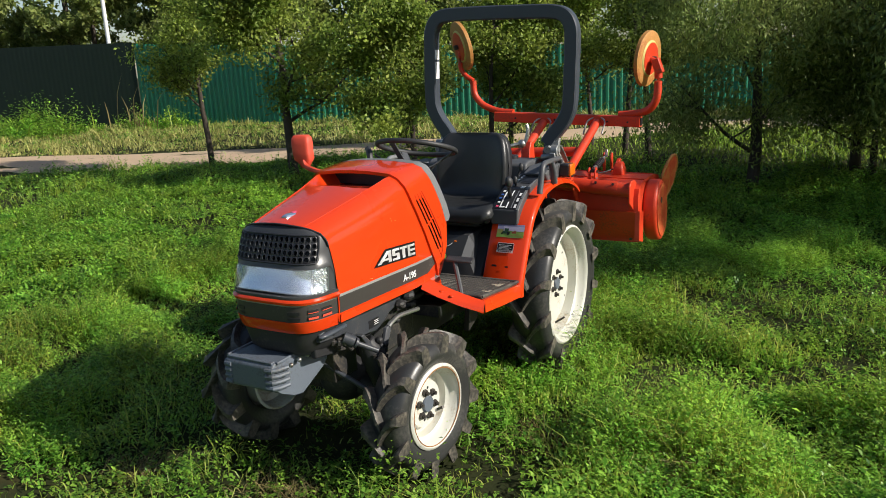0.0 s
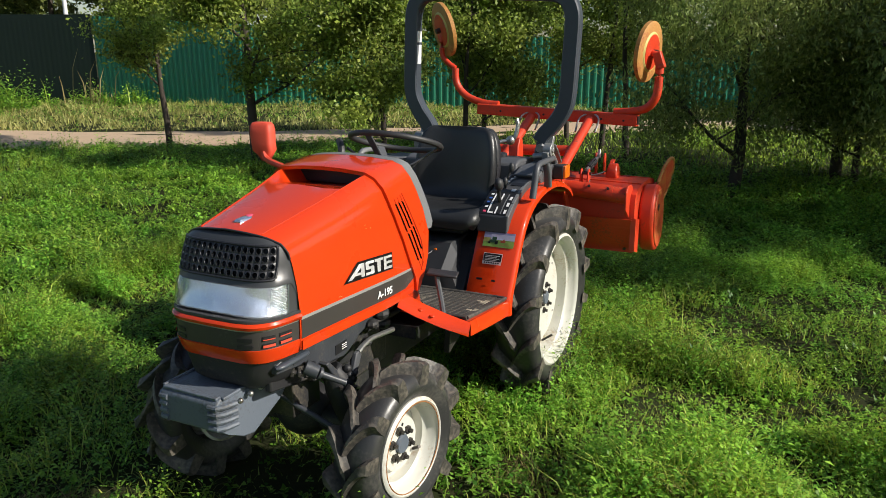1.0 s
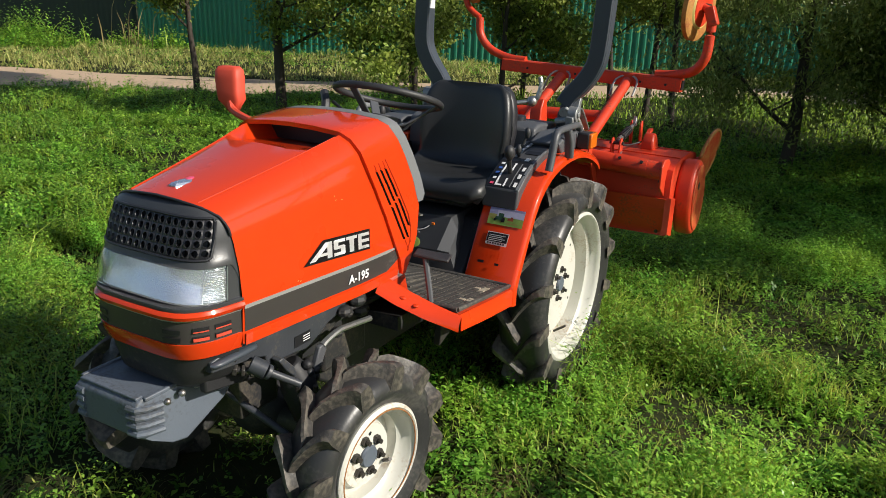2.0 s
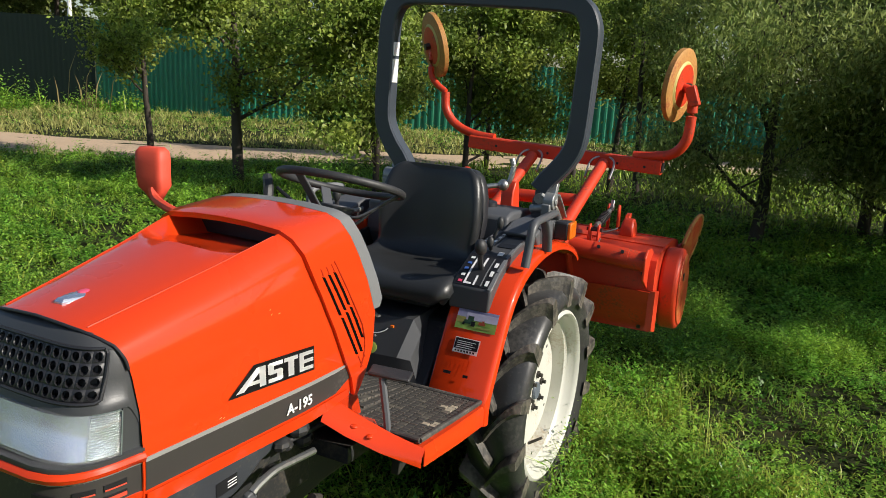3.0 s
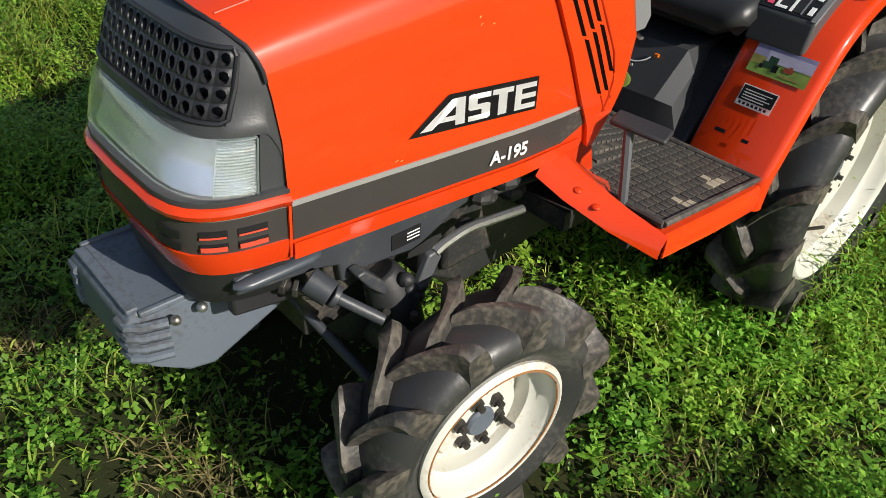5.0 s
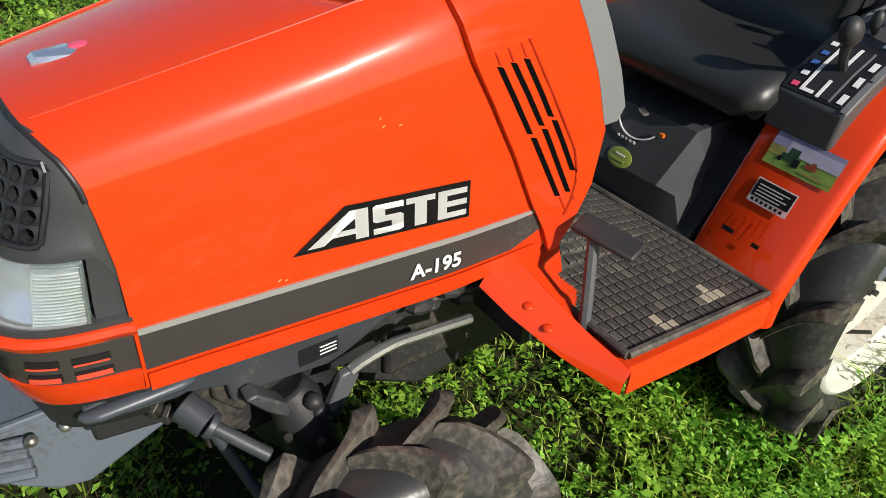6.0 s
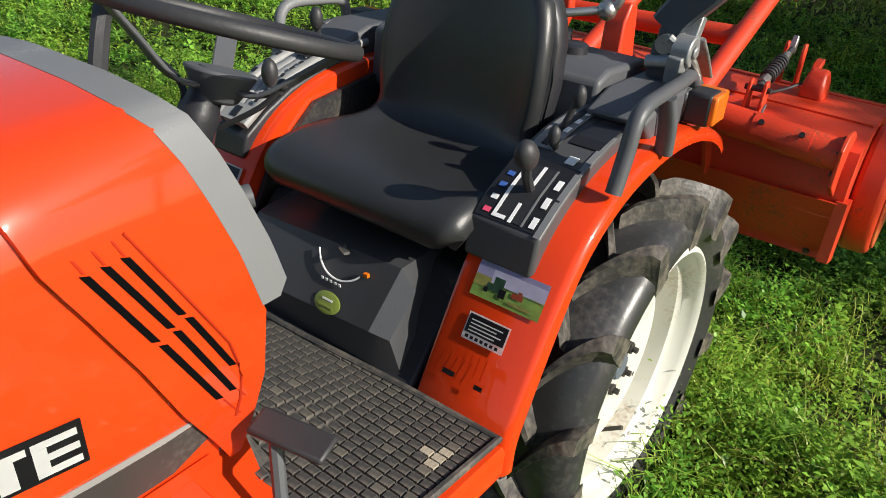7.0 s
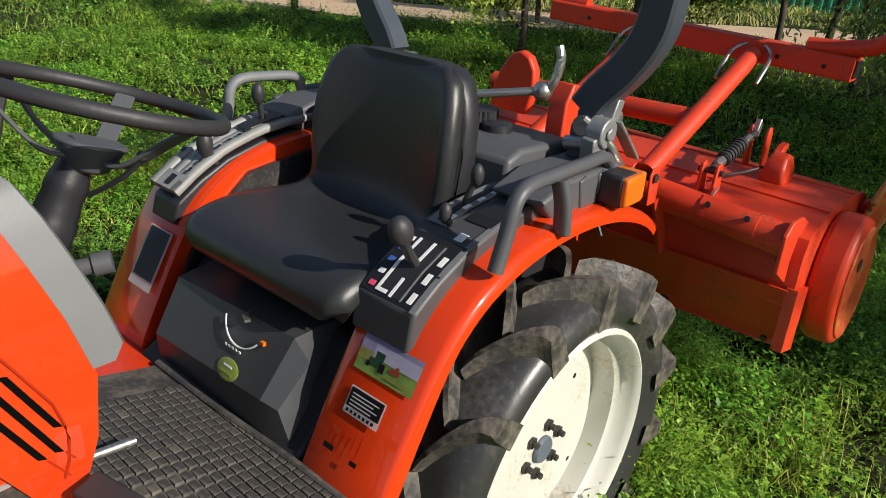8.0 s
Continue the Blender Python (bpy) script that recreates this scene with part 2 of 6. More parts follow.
def rect(w, h, r=0.0):
    """A rectangle, with cut corners where r is given."""
    w, h = w / 2, h / 2
    if not r:
        return [(-w, -h), (w, -h), (w, h), (-w, h)]
    return [(-w + r, -h), (w - r, -h), (w, -h + r), (w, h - r), (w - r, h), (-w + r, h), (-w, h - r), (-w, -h + r)]


def tube(bm, pts, r, n=10, closed=False, up=(0, 0, 1)):
    return sweep(bm, pts, ring(r, n), up, closed)


def lathe(bm, profile, n=40, centre=(0, 0, 0)):
    """Turns a profile of (radius, x) about the x axis; the profile is closed."""
    c = Vector(centre)
    rings = [[bm.verts.new(c + Vector((x, r * math.cos(2 * math.pi * i / n), r * math.sin(2 * math.pi * i / n)))) for r, x in profile] for i in range(n)]
    m = len(profile)
    for i in range(n):
        a, b = rings[i], rings[(i + 1) % n]
        for j in range(m):
            bm.faces.new((a[j], a[(j + 1) % m], b[(j + 1) % m], b[j]))
    return bm


def prism(bm, poly, axis, a, b):
    """A flat outline pulled along an axis from a to b. Outline axes are the two others in order."""
    i = "xyz".index(axis)
    o = [k for k in range(3) if k != i]

    def at(p, v):
        q = [0, 0, 0]
        q[o[0]], q[o[1]], q[i] = p[0], p[1], v
        return q
    lo, hi = [bm.verts.new(at(p, a)) for p in poly], [bm.verts.new(at(p, b)) for p in poly]
    n = len(poly)
    bm.faces.new(lo)
    bm.faces.new(hi)
    for j in range(n):
        bm.faces.new((lo[j], lo[(j + 1) % n], hi[(j + 1) % n], hi[j]))
    return bm


def sheet(bm, rows, thick=0.0, closed=False):
    """A surface through rows of points; with a thickness it becomes a plate."""
    vs = [[bm.verts.new(p) for p in r] for r in rows]
    fs = []
    for i in range(len(vs) - 1):
        for j in range(len(vs[0]) - (0 if closed else 1)):
            k = (j + 1) % len(vs[0])
            fs.append(bm.faces.new((vs[i][j], vs[i][k], vs[i + 1][k], vs[i + 1][j])))
    if thick:
        bmesh.ops.recalc_face_normals(bm, faces=fs)
        bmesh.ops.solidify(bm, geom=fs, thickness=thick)
    return bm


def lerp(a, b, t):
    return a + (b - a) * t


def along(keys, v):
    """Reads a value from (place, value) keys."""
    if v <= keys[0][0]:
        return keys[0][1]
    for (a, p), (b, q) in zip(keys, keys[1:]):
        if v <= b:
            return lerp(p, q, (v - a) / (b - a))
    return keys[-1][1]

# ---- ground ----
GZ = -0.03


def rise(x, y):
    """The ground's gentle unevenness."""
    return GZ + 0.025 * math.sin(x * 1.3 + 0.5) * math.cos(y * 1.1) + 0.015 * math.sin(x * 3.1 + y * 2.3)


LATTICE = np.random.default_rng(41).uniform(0, 1, (2, 128, 128))


def tufts(x, y, cell=0.33, k=0):
    # smooth uneven heights over the ground, 0 to 1
    u, v = np.asarray(x) / cell + 500.3, np.asarray(y) / cell + 500.7
    i, j = np.floor(u).astype(int), np.floor(v).astype(int)
    f, g = u - i, v - j
    f, g = f * f * (3 - 2 * f), g * g * (3 - 2 * g)
    t = LATTICE[k]
    a, b = t[i % 128, j % 128], t[(i + 1) % 128, j % 128]
    c, d = t[i % 128, (j + 1) % 128], t[(i + 1) % 128, (j + 1) % 128]
    return (a * (1 - f) + b * f) * (1 - g) + (c * (1 - f) + d * f) * g


def swell(x, y):
    # how tall the growth stands at a place: hummocks and hollows
    return np.minimum(1.5, 0.14 + 1.9 * tufts(x, y, 0.30) ** 2.1 * (0.30 + 1.3 * tufts(x, y, 0.85, 1)))


def road_mid(x):
    """Where the dirt road's middle runs."""
    return np.interp(x, (-45, -15, -12.5, -9, -6, -3, 0, 4, 15), (-4.0, 5.6, 6.6, 8.1, 10.5, 13.4, 15.6, 17.6, 21.5))


bm = B()
xs = [-900, -300, -120, -60] + [-40 + i for i in range(0, 30)] + [-10 + 0.5 * i for i in range(0, 33)] + [7, 9, 12, 20, 40, 120, 300, 900]
ys = [-900, -300, -60, -20, -10] + [-6 + 0.5 * i for i in range(0, 40)] + [14 + i for i in range(20)] + [40, 60, 120, 300, 900]
rows = [[(x, y, rise(x, y) if abs(x) < 41 and abs(y) < 41 else GZ) for x in xs] for y in ys]
sheet(bm, rows)
ground = tagged(part("ground", bm, SOIL), "dark soil under dense green grass", "ground", kind="structure")

# dirt road, seen behind the trees
bm = B()
rows = []
for i in range(60):
    x = -45 + i * 1.0
    m = road_mid(x)
    w = 1.22 + 0.10 * math.sin(i * 1.7)
    m2 = m + 0.12 * math.sin(i * 0.9)
    rows.append([(x, m2 + k * w, GZ + h) for k, h in ((-1.3, 0.0), (-1.0, 0.035), (-0.62, 0.012), (-0.2, 0.04), (0.2, 0.045), (0.62, 0.012), (1.0, 0.035), (1.3, 0.0))])
sheet(bm, rows)
road = tagged(part("road", bm, DIRT_ROAD), "pale sandy dirt track across the grass", "road", kind="structure")


def blades(name, pts, height, width, lean, m, label, seed):
    """Many bent blades in one mesh."""
    g = np.random.default_rng(seed)
    n = len(pts)
    base = np.zeros((n, 3))
    base[:, :2] = pts
    base[:, 2] = GZ - 0.01 + 0.025 * np.sin(pts[:, 0] * 1.3 + 0.5) * np.cos(pts[:, 1] * 1.1)
    h = height * g.uniform(0.5, 1.2, n) * swell(pts[:, 0], pts[:, 1]) * 1.25
    base[:, 2] += 0.05 * tufts(pts[:, 0], pts[:, 1])
    a = g.uniform(0, 2 * np.pi, n)
    b = g.uniform(0, 2 * np.pi, n)
    ln = lean * h * g.uniform(0.2, 1.3, n)
    w = width * g.uniform(0.6, 1.3, n)
    side = np.stack([np.cos(b), np.sin(b), np.zeros(n)], 1)
    out = np.stack([np.cos(a), np.sin(a), np.zeros(n)], 1)
    up = np.array([0, 0, 1.0])
    mid = base + up * (h * 0.6)[:, None] + out * (ln * 0.35)[:, None]
    tip = base + up * (h * g.uniform(0.75, 1.0, n))[:, None] + out * ln[:, None]
    v = np.stack([base - side * w[:, None] / 2, base + side * w[:, None] / 2, mid + side * w[:, None] * 0.4, mid - side * w[:, None] * 0.4, tip], 1).reshape(-1, 3)
    k = np.arange(n)[:, None] * 5
    quads, tris = k + np.array([[0, 1, 2, 3]]), k + np.array([[3, 2, 4]])
    return cloud(name, v, quads, tris, m, label)


def cloud(name, v, quads, tris, m, label, kind="stuff", category="grass"):
    """One mesh from arrays of corners, four-sided and three-sided faces."""
    me = bpy.data.meshes.new(name)
    nq, nt = len(quads), len(tris)
    me.vertices.add(len(v))
    me.vertices.foreach_set("co", v.astype(np.float32).ravel())
    me.loops.add(nq * 4 + nt * 3)
    me.loops.foreach_set("vertex_index", np.concatenate([quads.ravel(), tris.ravel()]).astype(np.int32))
    me.polygons.add(nq + nt)
    me.polygons.foreach_set("loop_start", np.concatenate([np.arange(nq) * 4, nq * 4 + np.arange(nt) * 3]).astype(np.int32))
    me.update(calc_edges=True)
    me.validate()
    me.materials.append(m)
    ob = new(name, me)
    if kind:
        tagged(ob, label, category, kind=kind)
    return ob


def spread(n, x0, x1, y0, y1, seed, clump=0.0, cs=1.5):
    """Places on the ground in a rectangle, drawn together into clumps where asked."""
    g = np.random.default_rng(seed)
    p = np.stack([g.uniform(x0, x1, n), g.uniform(y0, y1, n)], 1)
    if clump:
        f = np.sin(p[:, 0] * cs + 1.3 * np.sin(p[:, 1] * cs * 0.7)) + np.cos(p[:, 1] * cs * 1.2 + 0.9 * np.sin(p[:, 0] * cs * 0.6)) + 0.6 * np.sin(p[:, 0] * cs * 3.3) * np.cos(p[:, 1] * cs * 2.9)
        p = p[g.uniform(0, 1, n) < np.clip(0.55 + clump * f, 0.22, 1)]
    off = np.abs(p[:, 1] - road_mid(p[:, 0]) + 0.2 * np.sin(p[:, 0] * 2.1))
    keep = (off > 1.5) | (g.uniform(0, 1, len(p)) < 0.015 + 0.35 * np.clip((off - 1.1) / 0.4, 0, 1))
    return p[keep]


def weeds(name, pts, height, leaf, m, label, seed):
    # upright leafy plants: whorls of pointed leaves up a short stem
    g = np.random.default_rng(seed)
    n, k = len(pts), 9
    h = height * g.uniform(0.6, 1.2, n) * swell(pts[:, 0], pts[:, 1]) * 1.3
    tilt = g.normal(0, 0.22, (n, 2))
    f = np.linspace(0.3, 1.0, k)
    c = np.zeros((n, k, 3))
    c[:, :, 2] = GZ + h[:, None] * f[None]
    c[:, :, :2] = pts[:, None, :] + tilt[:, None, :] * (h[:, None] * f[None])[:, :, None]
    a = g.uniform(0, 2 * np.pi, (n, 1)) + np.arange(k)[None] * 2.4 + g.normal(0, 0.3, (n, k))
    L = leaf * g.uniform(0.6, 1.25, (n, k)) * (1.15 - 0.6 * f[None])
    el = g.normal(0.35, 0.35, (n, k))
    d = np.stack([np.cos(a) * np.cos(el), np.sin(a) * np.cos(el), np.sin(el)], 2)
    e = np.stack([-np.sin(a), np.cos(a), np.zeros_like(a)], 2)
    up = np.cross(d, e)
    L = L[:, :, None]
    v = np.stack([c, c + d * L * 0.5 + e * L * 0.24 + up * L * 0.06, c + d * L - up * L * 0.1, c + d * L * 0.5 - e * L * 0.24 + up * L * 0.06], 2).reshape(-1, 3)
    quads = np.arange(n * k)[:, None] * 4 + np.array([[0, 1, 2, 3]])
    return cloud(name, v, quads, np.zeros((0, 3), int), m, label, category="weeds")


def clover(name, pts, height, size, m, label, seed):
    """Small three-leaved plants: each leaf a bent quad held nearly level."""
    g = np.random.default_rng(seed)
    n = len(pts)
    c = np.zeros((n, 3))
    c[:, :2] = pts
    c[:, 2] = GZ + height * g.uniform(0.15, 1.1, n) * swell(pts[:, 0], pts[:, 1]) * 1.2
    a0 = g.uniform(0, 2 * np.pi, n)
    vs = []
    s = size * g.uniform(0.55, 1.25, n)
    tilt = g.normal(0, 0.35, (n, 2))
    for k in range(3):
        a = a0 + k * 2 * np.pi / 3
        d = np.stack([np.cos(a), np.sin(a)], 1)
        e = np.stack([-np.sin(a), np.cos(a)], 1)

        def at(u, w, up):
            q = np.zeros((n, 3))
            xy = d * (u * s)[:, None] + e * (w * s)[:, None]
            q[:, :2] = c[:, :2] + xy
            q[:, 2] = c[:, 2] + up * s + (xy * tilt).sum(1)
            return q
        vs.append(np.stack([at(0.05, 0, 0), at(0.6, -0.42, 0.18), at(1.0, 0, 0.05), at(0.6, 0.42, 0.18)], 1))
    v = np.stack(vs, 1).reshape(-1, 3)
    quads = np.arange(n * 3)[:, None] * 4 + np.array([[0, 1, 2, 3]])
    return cloud(name, v, quads, np.zeros((0, 3), int), m, label)


def outside(p):
    # leaves out the near plot, which has finer growth of its own
    return p[~((p[:, 0] > -3.2) & (p[:, 0] < 4.2) & (p[:, 1] > -4.2) & (p[:, 1] < 3.3))]


def trodden(p):
    # leaves out what the wheels have pressed down
    keep = np.ones(len(p), bool)
    for x, y, w, l in ((0.49, 0.0, 0.14, 0.34), (-0.49, 0.0, 0.14, 0.34), (0.42, -1.4, 0.11, 0.22), (-0.42, -1.4, 0.11, 0.22)):
        keep &= ~((np.abs(p[:, 0] - x) < w) & (np.abs(p[:, 1] - y) < l))
    return p[keep]


def beyond(p):
    # keeps what stands on the far side of the track
    return p[p[:, 1] > road_mid(p[:, 0]) + 0.9]


def before(p):
    # keeps what stands on the near side of the track
    return p[p[:, 1] < road_mid(p[:, 0]) - 0.9]


def hummock(p, seed, floor=0.10):
    # thins the growth in the hollows between the clumps
    g = np.random.default_rng(seed)
    return p[g.uniform(0, 1, len(p)) < np.clip((swell(p[:, 0], p[:, 1]) - 0.16) / 0.42, floor, 1)]


near = spread(105000, -3.2, 4.2, -4.2, 3.5, 1, 0.25)
blades("grass", hummock(near, 90, 0.5), 0.095, 0.0062, 1.1, GRASS, "lush green meadow grass", 2)
clover("clover", hummock(trodden(spread(90000, -3.2, 4.2, -4.2, 3.5, 48, 0.1, 1.9)), 91, 0.40), 0.05, 0.019, CLOVER, "low creeping leaves over the soil", 49)
clover("clover", hummock(trodden(spread(80000, -3.2, 4.2, -4.2, 3.5, 8, 0.4, 1.9)), 92, 0.15), 0.13, 0.019, CLOVER, "clover and low weeds in the grass", 9)
weeds("weeds", hummock(trodden(spread(80000, -3.2, 4.2, -4.2, 3.3, 14, 0.5, 1.7)), 93, 0.14), 0.16, 0.031, WEED, "leafy green weeds growing through the grass", 15)
weeds("weeds", trodden(spread(3200, -3.2, 4.2, -4.2, 3.3, 64, 0.9, 0.8)), 0.20, 0.050, WEED, "broad-leaved weeds standing above the grass", 65)
blades("grass", trodden(spread(11000, -3.2, 4.2, -4.2, 3.5, 18, 0.9, 1.7)), 0.17, 0.0060, 1.0, GRASS, "tufts of longer arching grass", 19)
blades("dry_grass", spread(12000, -3, 4.2, -4.2, 3.5, 12, 0.9, 1.4), 0.10, 0.004, 1.3, DRY, "dry straw lying in the grass", 13)
blades("grass", trodden(spread(42000, -3.2, 3.4, -4.2, 1.6, 20, 0.75, 1.3)), 0.125, 0.0052, 1.1, YOUNG, "fine yellow-green grass in tufts", 21)
g = np.random.default_rng(77)
litter = np.concatenate([np.array(c) + g.normal(0, r, (n, 2)) for c, r, n in (((-0.76, -1.98), 0.06, 220), ((-0.05, -1.85), 0.09, 300), ((1.46, -1.10), 0.09, 300), ((0.75, -0.95), 0.08, 260))])
blades("dry_grass", litter, 0.10, 0.0045, 2.2, DRY, "matted straw and bare earth in the grass", 78)
weeds("weeds", outside(spread(22000, -8.5, -1.5, -3, 4.5, 34, 0.35, 0.9)), 0.16, 0.058, WEED, "leafy green weeds in the grass", 35)
weeds("weeds", outside(spread(9000, -3.5, 7, 2.5, 5.5, 36, 0.35, 0.9)), 0.16, 0.05, WEED, "leafy green weeds in the grass", 37)
clover("clover", outside(spread(60000, -12, 7, -4, 8, 10, 0.3)), 0.13, 0.036, CLOVER, "clover and low weeds in the grass", 11)
blades("grass", outside(spread(110000, -12, 7, -4, 8, 3, 0.3, 0.9)), 0.13, 0.013, 0.9, GRASS, "lush green meadow grass", 4)
weeds("weeds", spread(15000, -11, 8, 3.2, 8.5, 16, 0.4, 0.8), 0.22, 0.065, WEED, "leafy green weeds under the trees", 17)
blades("grass", spread(16000, 4.1, 12, -4.2, 5, 74, 0.2, 0.7), 0.13, 0.030, 0.9, GRASS, "meadow grass beside the plot", 75)
blades("grass", before(spread(60000, -12, 7, 8.0, 16, 7, 0.3, 0.9)), 0.13, 0.018, 0.9, GRASS, "lush green grass up to the track", 8)
blades("grass", beyond(spread(120000, -36, 3, 5.0, 19, 5, 0.15, 0.6)), 0.14, 0.026, 1.0, MEADOW, "sunlit yellowish grass beyond the track", 6)
weeds("weeds", beyond(spread(12000, -34, 2, 5.0, 19, 24, 0.9, 0.35)), 0.17, 0.07, WEED, "patches of leafy weeds beyond the track", 25)
blades("grass", spread(40000, -14, 12, -12, -4.1, 70, 0.2, 0.7), 0.13, 0.040, 0.9, GRASS, "meadow grass around the plot", 71)
clover("clover", spread(16000, -14, 12, -11, -4.1, 72, 0.2, 0.7), 0.09, 0.075, CLOVER, "low weeds around the plot", 73)

# ---- trees ----


def tree(name, height, spread_r, trunk_r, nleaf, leaf, m, seed, low=0.22, label="", lean=0.0, willow=False, at=None):
    """Tapered trunk with forking limbs; the crown is many small leaves gathered on twigs."""
    g = random.Random(seed)
    t = tagged(empty(name), label, "tree")
    wood = B()
    tips = []

    def limb(p, d, length, r, depth):
        pts = [Vector(p)]
        d = Vector(d).normalized()
        steps = 5
        for i in range(steps):
            wob = 0.045 if depth == 0 else 0.14
            d = (d + Vector((g.gauss(0, wob), g.gauss(0, wob), g.gauss(0.03, 0.08)))).normalized()
            pts.append(pts[-1] + d * length / steps)
        sweep(wood, pts, ring(1, (9, 6, 4, 3)[depth]), (0.3, 0.9, 0.1), scale=[r * (1 - 0.65 * i / steps) for i in range(steps + 1)])
        if depth >= 1:
            tips.extend([(pts[k], d, depth) for k in range(1, steps + 1)])
        if depth < 3:
            n = (6, 5, 4)[depth]
            for k in range(n):
                i = g.randint(2 if depth == 0 else 1, steps)
                f = low + (1 - low) * (k + g.random()) / n if depth == 0 else g.uniform(0.3, 1)
                j = min(steps - 1, int(f * steps))
                q = pts[j].lerp(pts[j + 1], f * steps - j)
                a = g.uniform(0, 2 * math.pi)
                el = g.uniform(-0.15, 0.75)
                nd = Vector((math.cos(a) * math.cos(el), math.sin(a) * math.cos(el), math.sin(el)))
                nd = (nd + d * 0.35).normalized()
                ln = (spread_r * g.uniform(0.7, 1.1) * (1.15 - 0.6 * f) if depth == 0 else length * g.uniform(0.45, 0.7))
                limb(q, nd, ln, r * (0.42 if depth == 0 else 0.5) * (1 - 0.4 * f), depth + 1)
    limb((0, 0, -0.05), (lean, 0, 1), height * 0.86, trunk_r, 0)
    tr = part("trunk", wood, BARK, t, "dark grey-brown trunk and limbs", angle=80)
    gg = np.random.default_rng(seed)
    tip = np.array([p for p, _, _ in tips])
    pick = gg.integers(0, len(tip), nleaf)
    spreadn = gg.normal(0, 1, (nleaf, 3)) * (0.085 if not willow else 0.105) * spread_r ** 0.6
    c = tip[pick] + spreadn
    if willow:
        c[:, 2] -= np.abs(gg.normal(0, 0.25, nleaf))
    c[:, 2] = np.maximum(c[:, 2], 0.35)
    u = gg.normal(0, 1, (nleaf, 3))
    if willow:
        u[:, 2] -= 1.2
    u /= np.linalg.norm(u, axis=1)[:, None]
    w = np.cross(u, gg.normal(0, 1, (nleaf, 3)))
    w /= np.linalg.norm(w, axis=1)[:, None]
    nrm = np.cross(u, w)
    L = leaf * gg.uniform(0.6, 1.3, nleaf)[:, None]
    Wd = L * (0.28 if willow else 0.55)
    v = np.stack([c - u * L / 2, c + w * Wd / 2 + nrm * L * 0.08, c + u * L / 2, c - w * Wd / 2 + nrm * L * 0.08], 1).reshape(-1, 3)
    quads = np.arange(nleaf)[:, None] * 4 + np.array([[0, 1, 2, 3]])
    cr = cloud("crown", v, quads, np.zeros((0, 3), int), m, "", kind="")
    cr.parent = t
    return t


def put(t, x, y, turn=0, size=1.0):
    t.matrix_basis = pose(x, y, GZ, 0, 0, turn) @ Matrix.Diagonal((size, size, size, 1))
    return t


def again(t, x, y, turn, size):
    c = copy_thing(t, pose(x, y, GZ, 0, 0, turn))
    c.scale = (size, size, size)
    return c


TL = "young leafy tree with a slim dark trunk"
ta = put(tree("tree", 3.3, 1.25, 0.06, 12000, 0.066, LEAF, 11, 0.30, TL), -8.6, 6.35)
tb = put(tree("tree", 3.6, 1.7, 0.085, 28000, 0.068, LEAF, 12, 0.24, TL), -5.9, 5.45)
tc = put(tree("tree", 3.2, 1.3, 0.055, 9500, 0.07, LEAF, 13, 0.36, TL), -4.3, 10.5)
td = put(tree("tree", 3.0, 1.8, 0.08, 36000, 0.07, WILLOW, 14, 0.14, "bushy tree with drooping narrow leaves", willow=True), 0.86, 6.1)
te = put(tree("bush", 2.9, 1.35, 0.05, 26000, 0.066, LEAF, 15, 0.05, "dense leafy bush with branches down to the grass"), -4.1, 6.2)
# unseen tall tree, added off to the right to shade grass and tiller
tf = put(tree("tree", 5.4, 1.35, 0.07, 11000, 0.078, LEAF, 16, 0.62, "tall young tree with a bare lower trunk, added out of view for shade"), 6.6, 3.9)
for o in (ta, tb, tc, td, te, tf):
    o["group"] = "trees by the track"
te["category"] = "bush"
# tf, and td and tb beyond x 5.5, are unseen and added for shade
for src, x, y, r, s in ((tc, -2.6, 10.6, 40, 1.0), (ta, -1.6, 9.3, 200, 0.95), (tc, -1.0, 8.6, 120, 1.05), (td, 2.6, 6.2, 240, 1.1), (td, 4.4, 5.2, 30, 1.05), (tc, -6.3, 9.7, 130, 0.9), (te, -3.3, 7.4, 140, 1.05), (td, 6.4, 5.2, 60, 0.9), (tf, 6.35, 2.32, 60, 0.95), (td, 2.0, 8.0, 60, 1.0), (te, 2.2, 7.3, 250, 0.95), (te, 3.2, 8.6, 30, 1.0), (tf, 6.6, 5.0, 130, 1.0), (tf, 8.2, 5.9, 250, 1.1), (tb, 5.7, 4.6, 15, 0.85), (te, 3.5, 6.6, 110, 0.9)):
    again(src, x, y, r, s)
# tall growth behind the fence
fa = put(tree("tree", 9.0, 3.4, 0.2, 14000, 0.28, FAR_LEAF, 21, 0.12, "tall broad tree behind the fence"), -14, 24)
fa["group"] = "trees behind the fence"
for x, y, r, s in ((-20, 24, 40, 1.1), (-26, 23, 90, 1.0), (-33, 22, 160, 1.05), (-40, 20, 250, 1.0), (-8, 27, 210, 1.1), (-2, 29, 300, 1.2), (5, 27, 20, 1.2), (12, 24, 110, 1.2), (18, 18, 80, 1.2), (-29, 19.8, 30, 0.8), (-23, 19.6, 190, 0.75), (-36, 17.8, 70, 0.8), (-44, 16.5, 300, 0.85), (-18, 19.0, 140, 0.7), (-9, 20.5, 10, 0.65), (-17, 30, 120, 1.4), (-30, 30, 10, 1.5)):
    again(fa, x, y, r, s)

# ---- fences ----


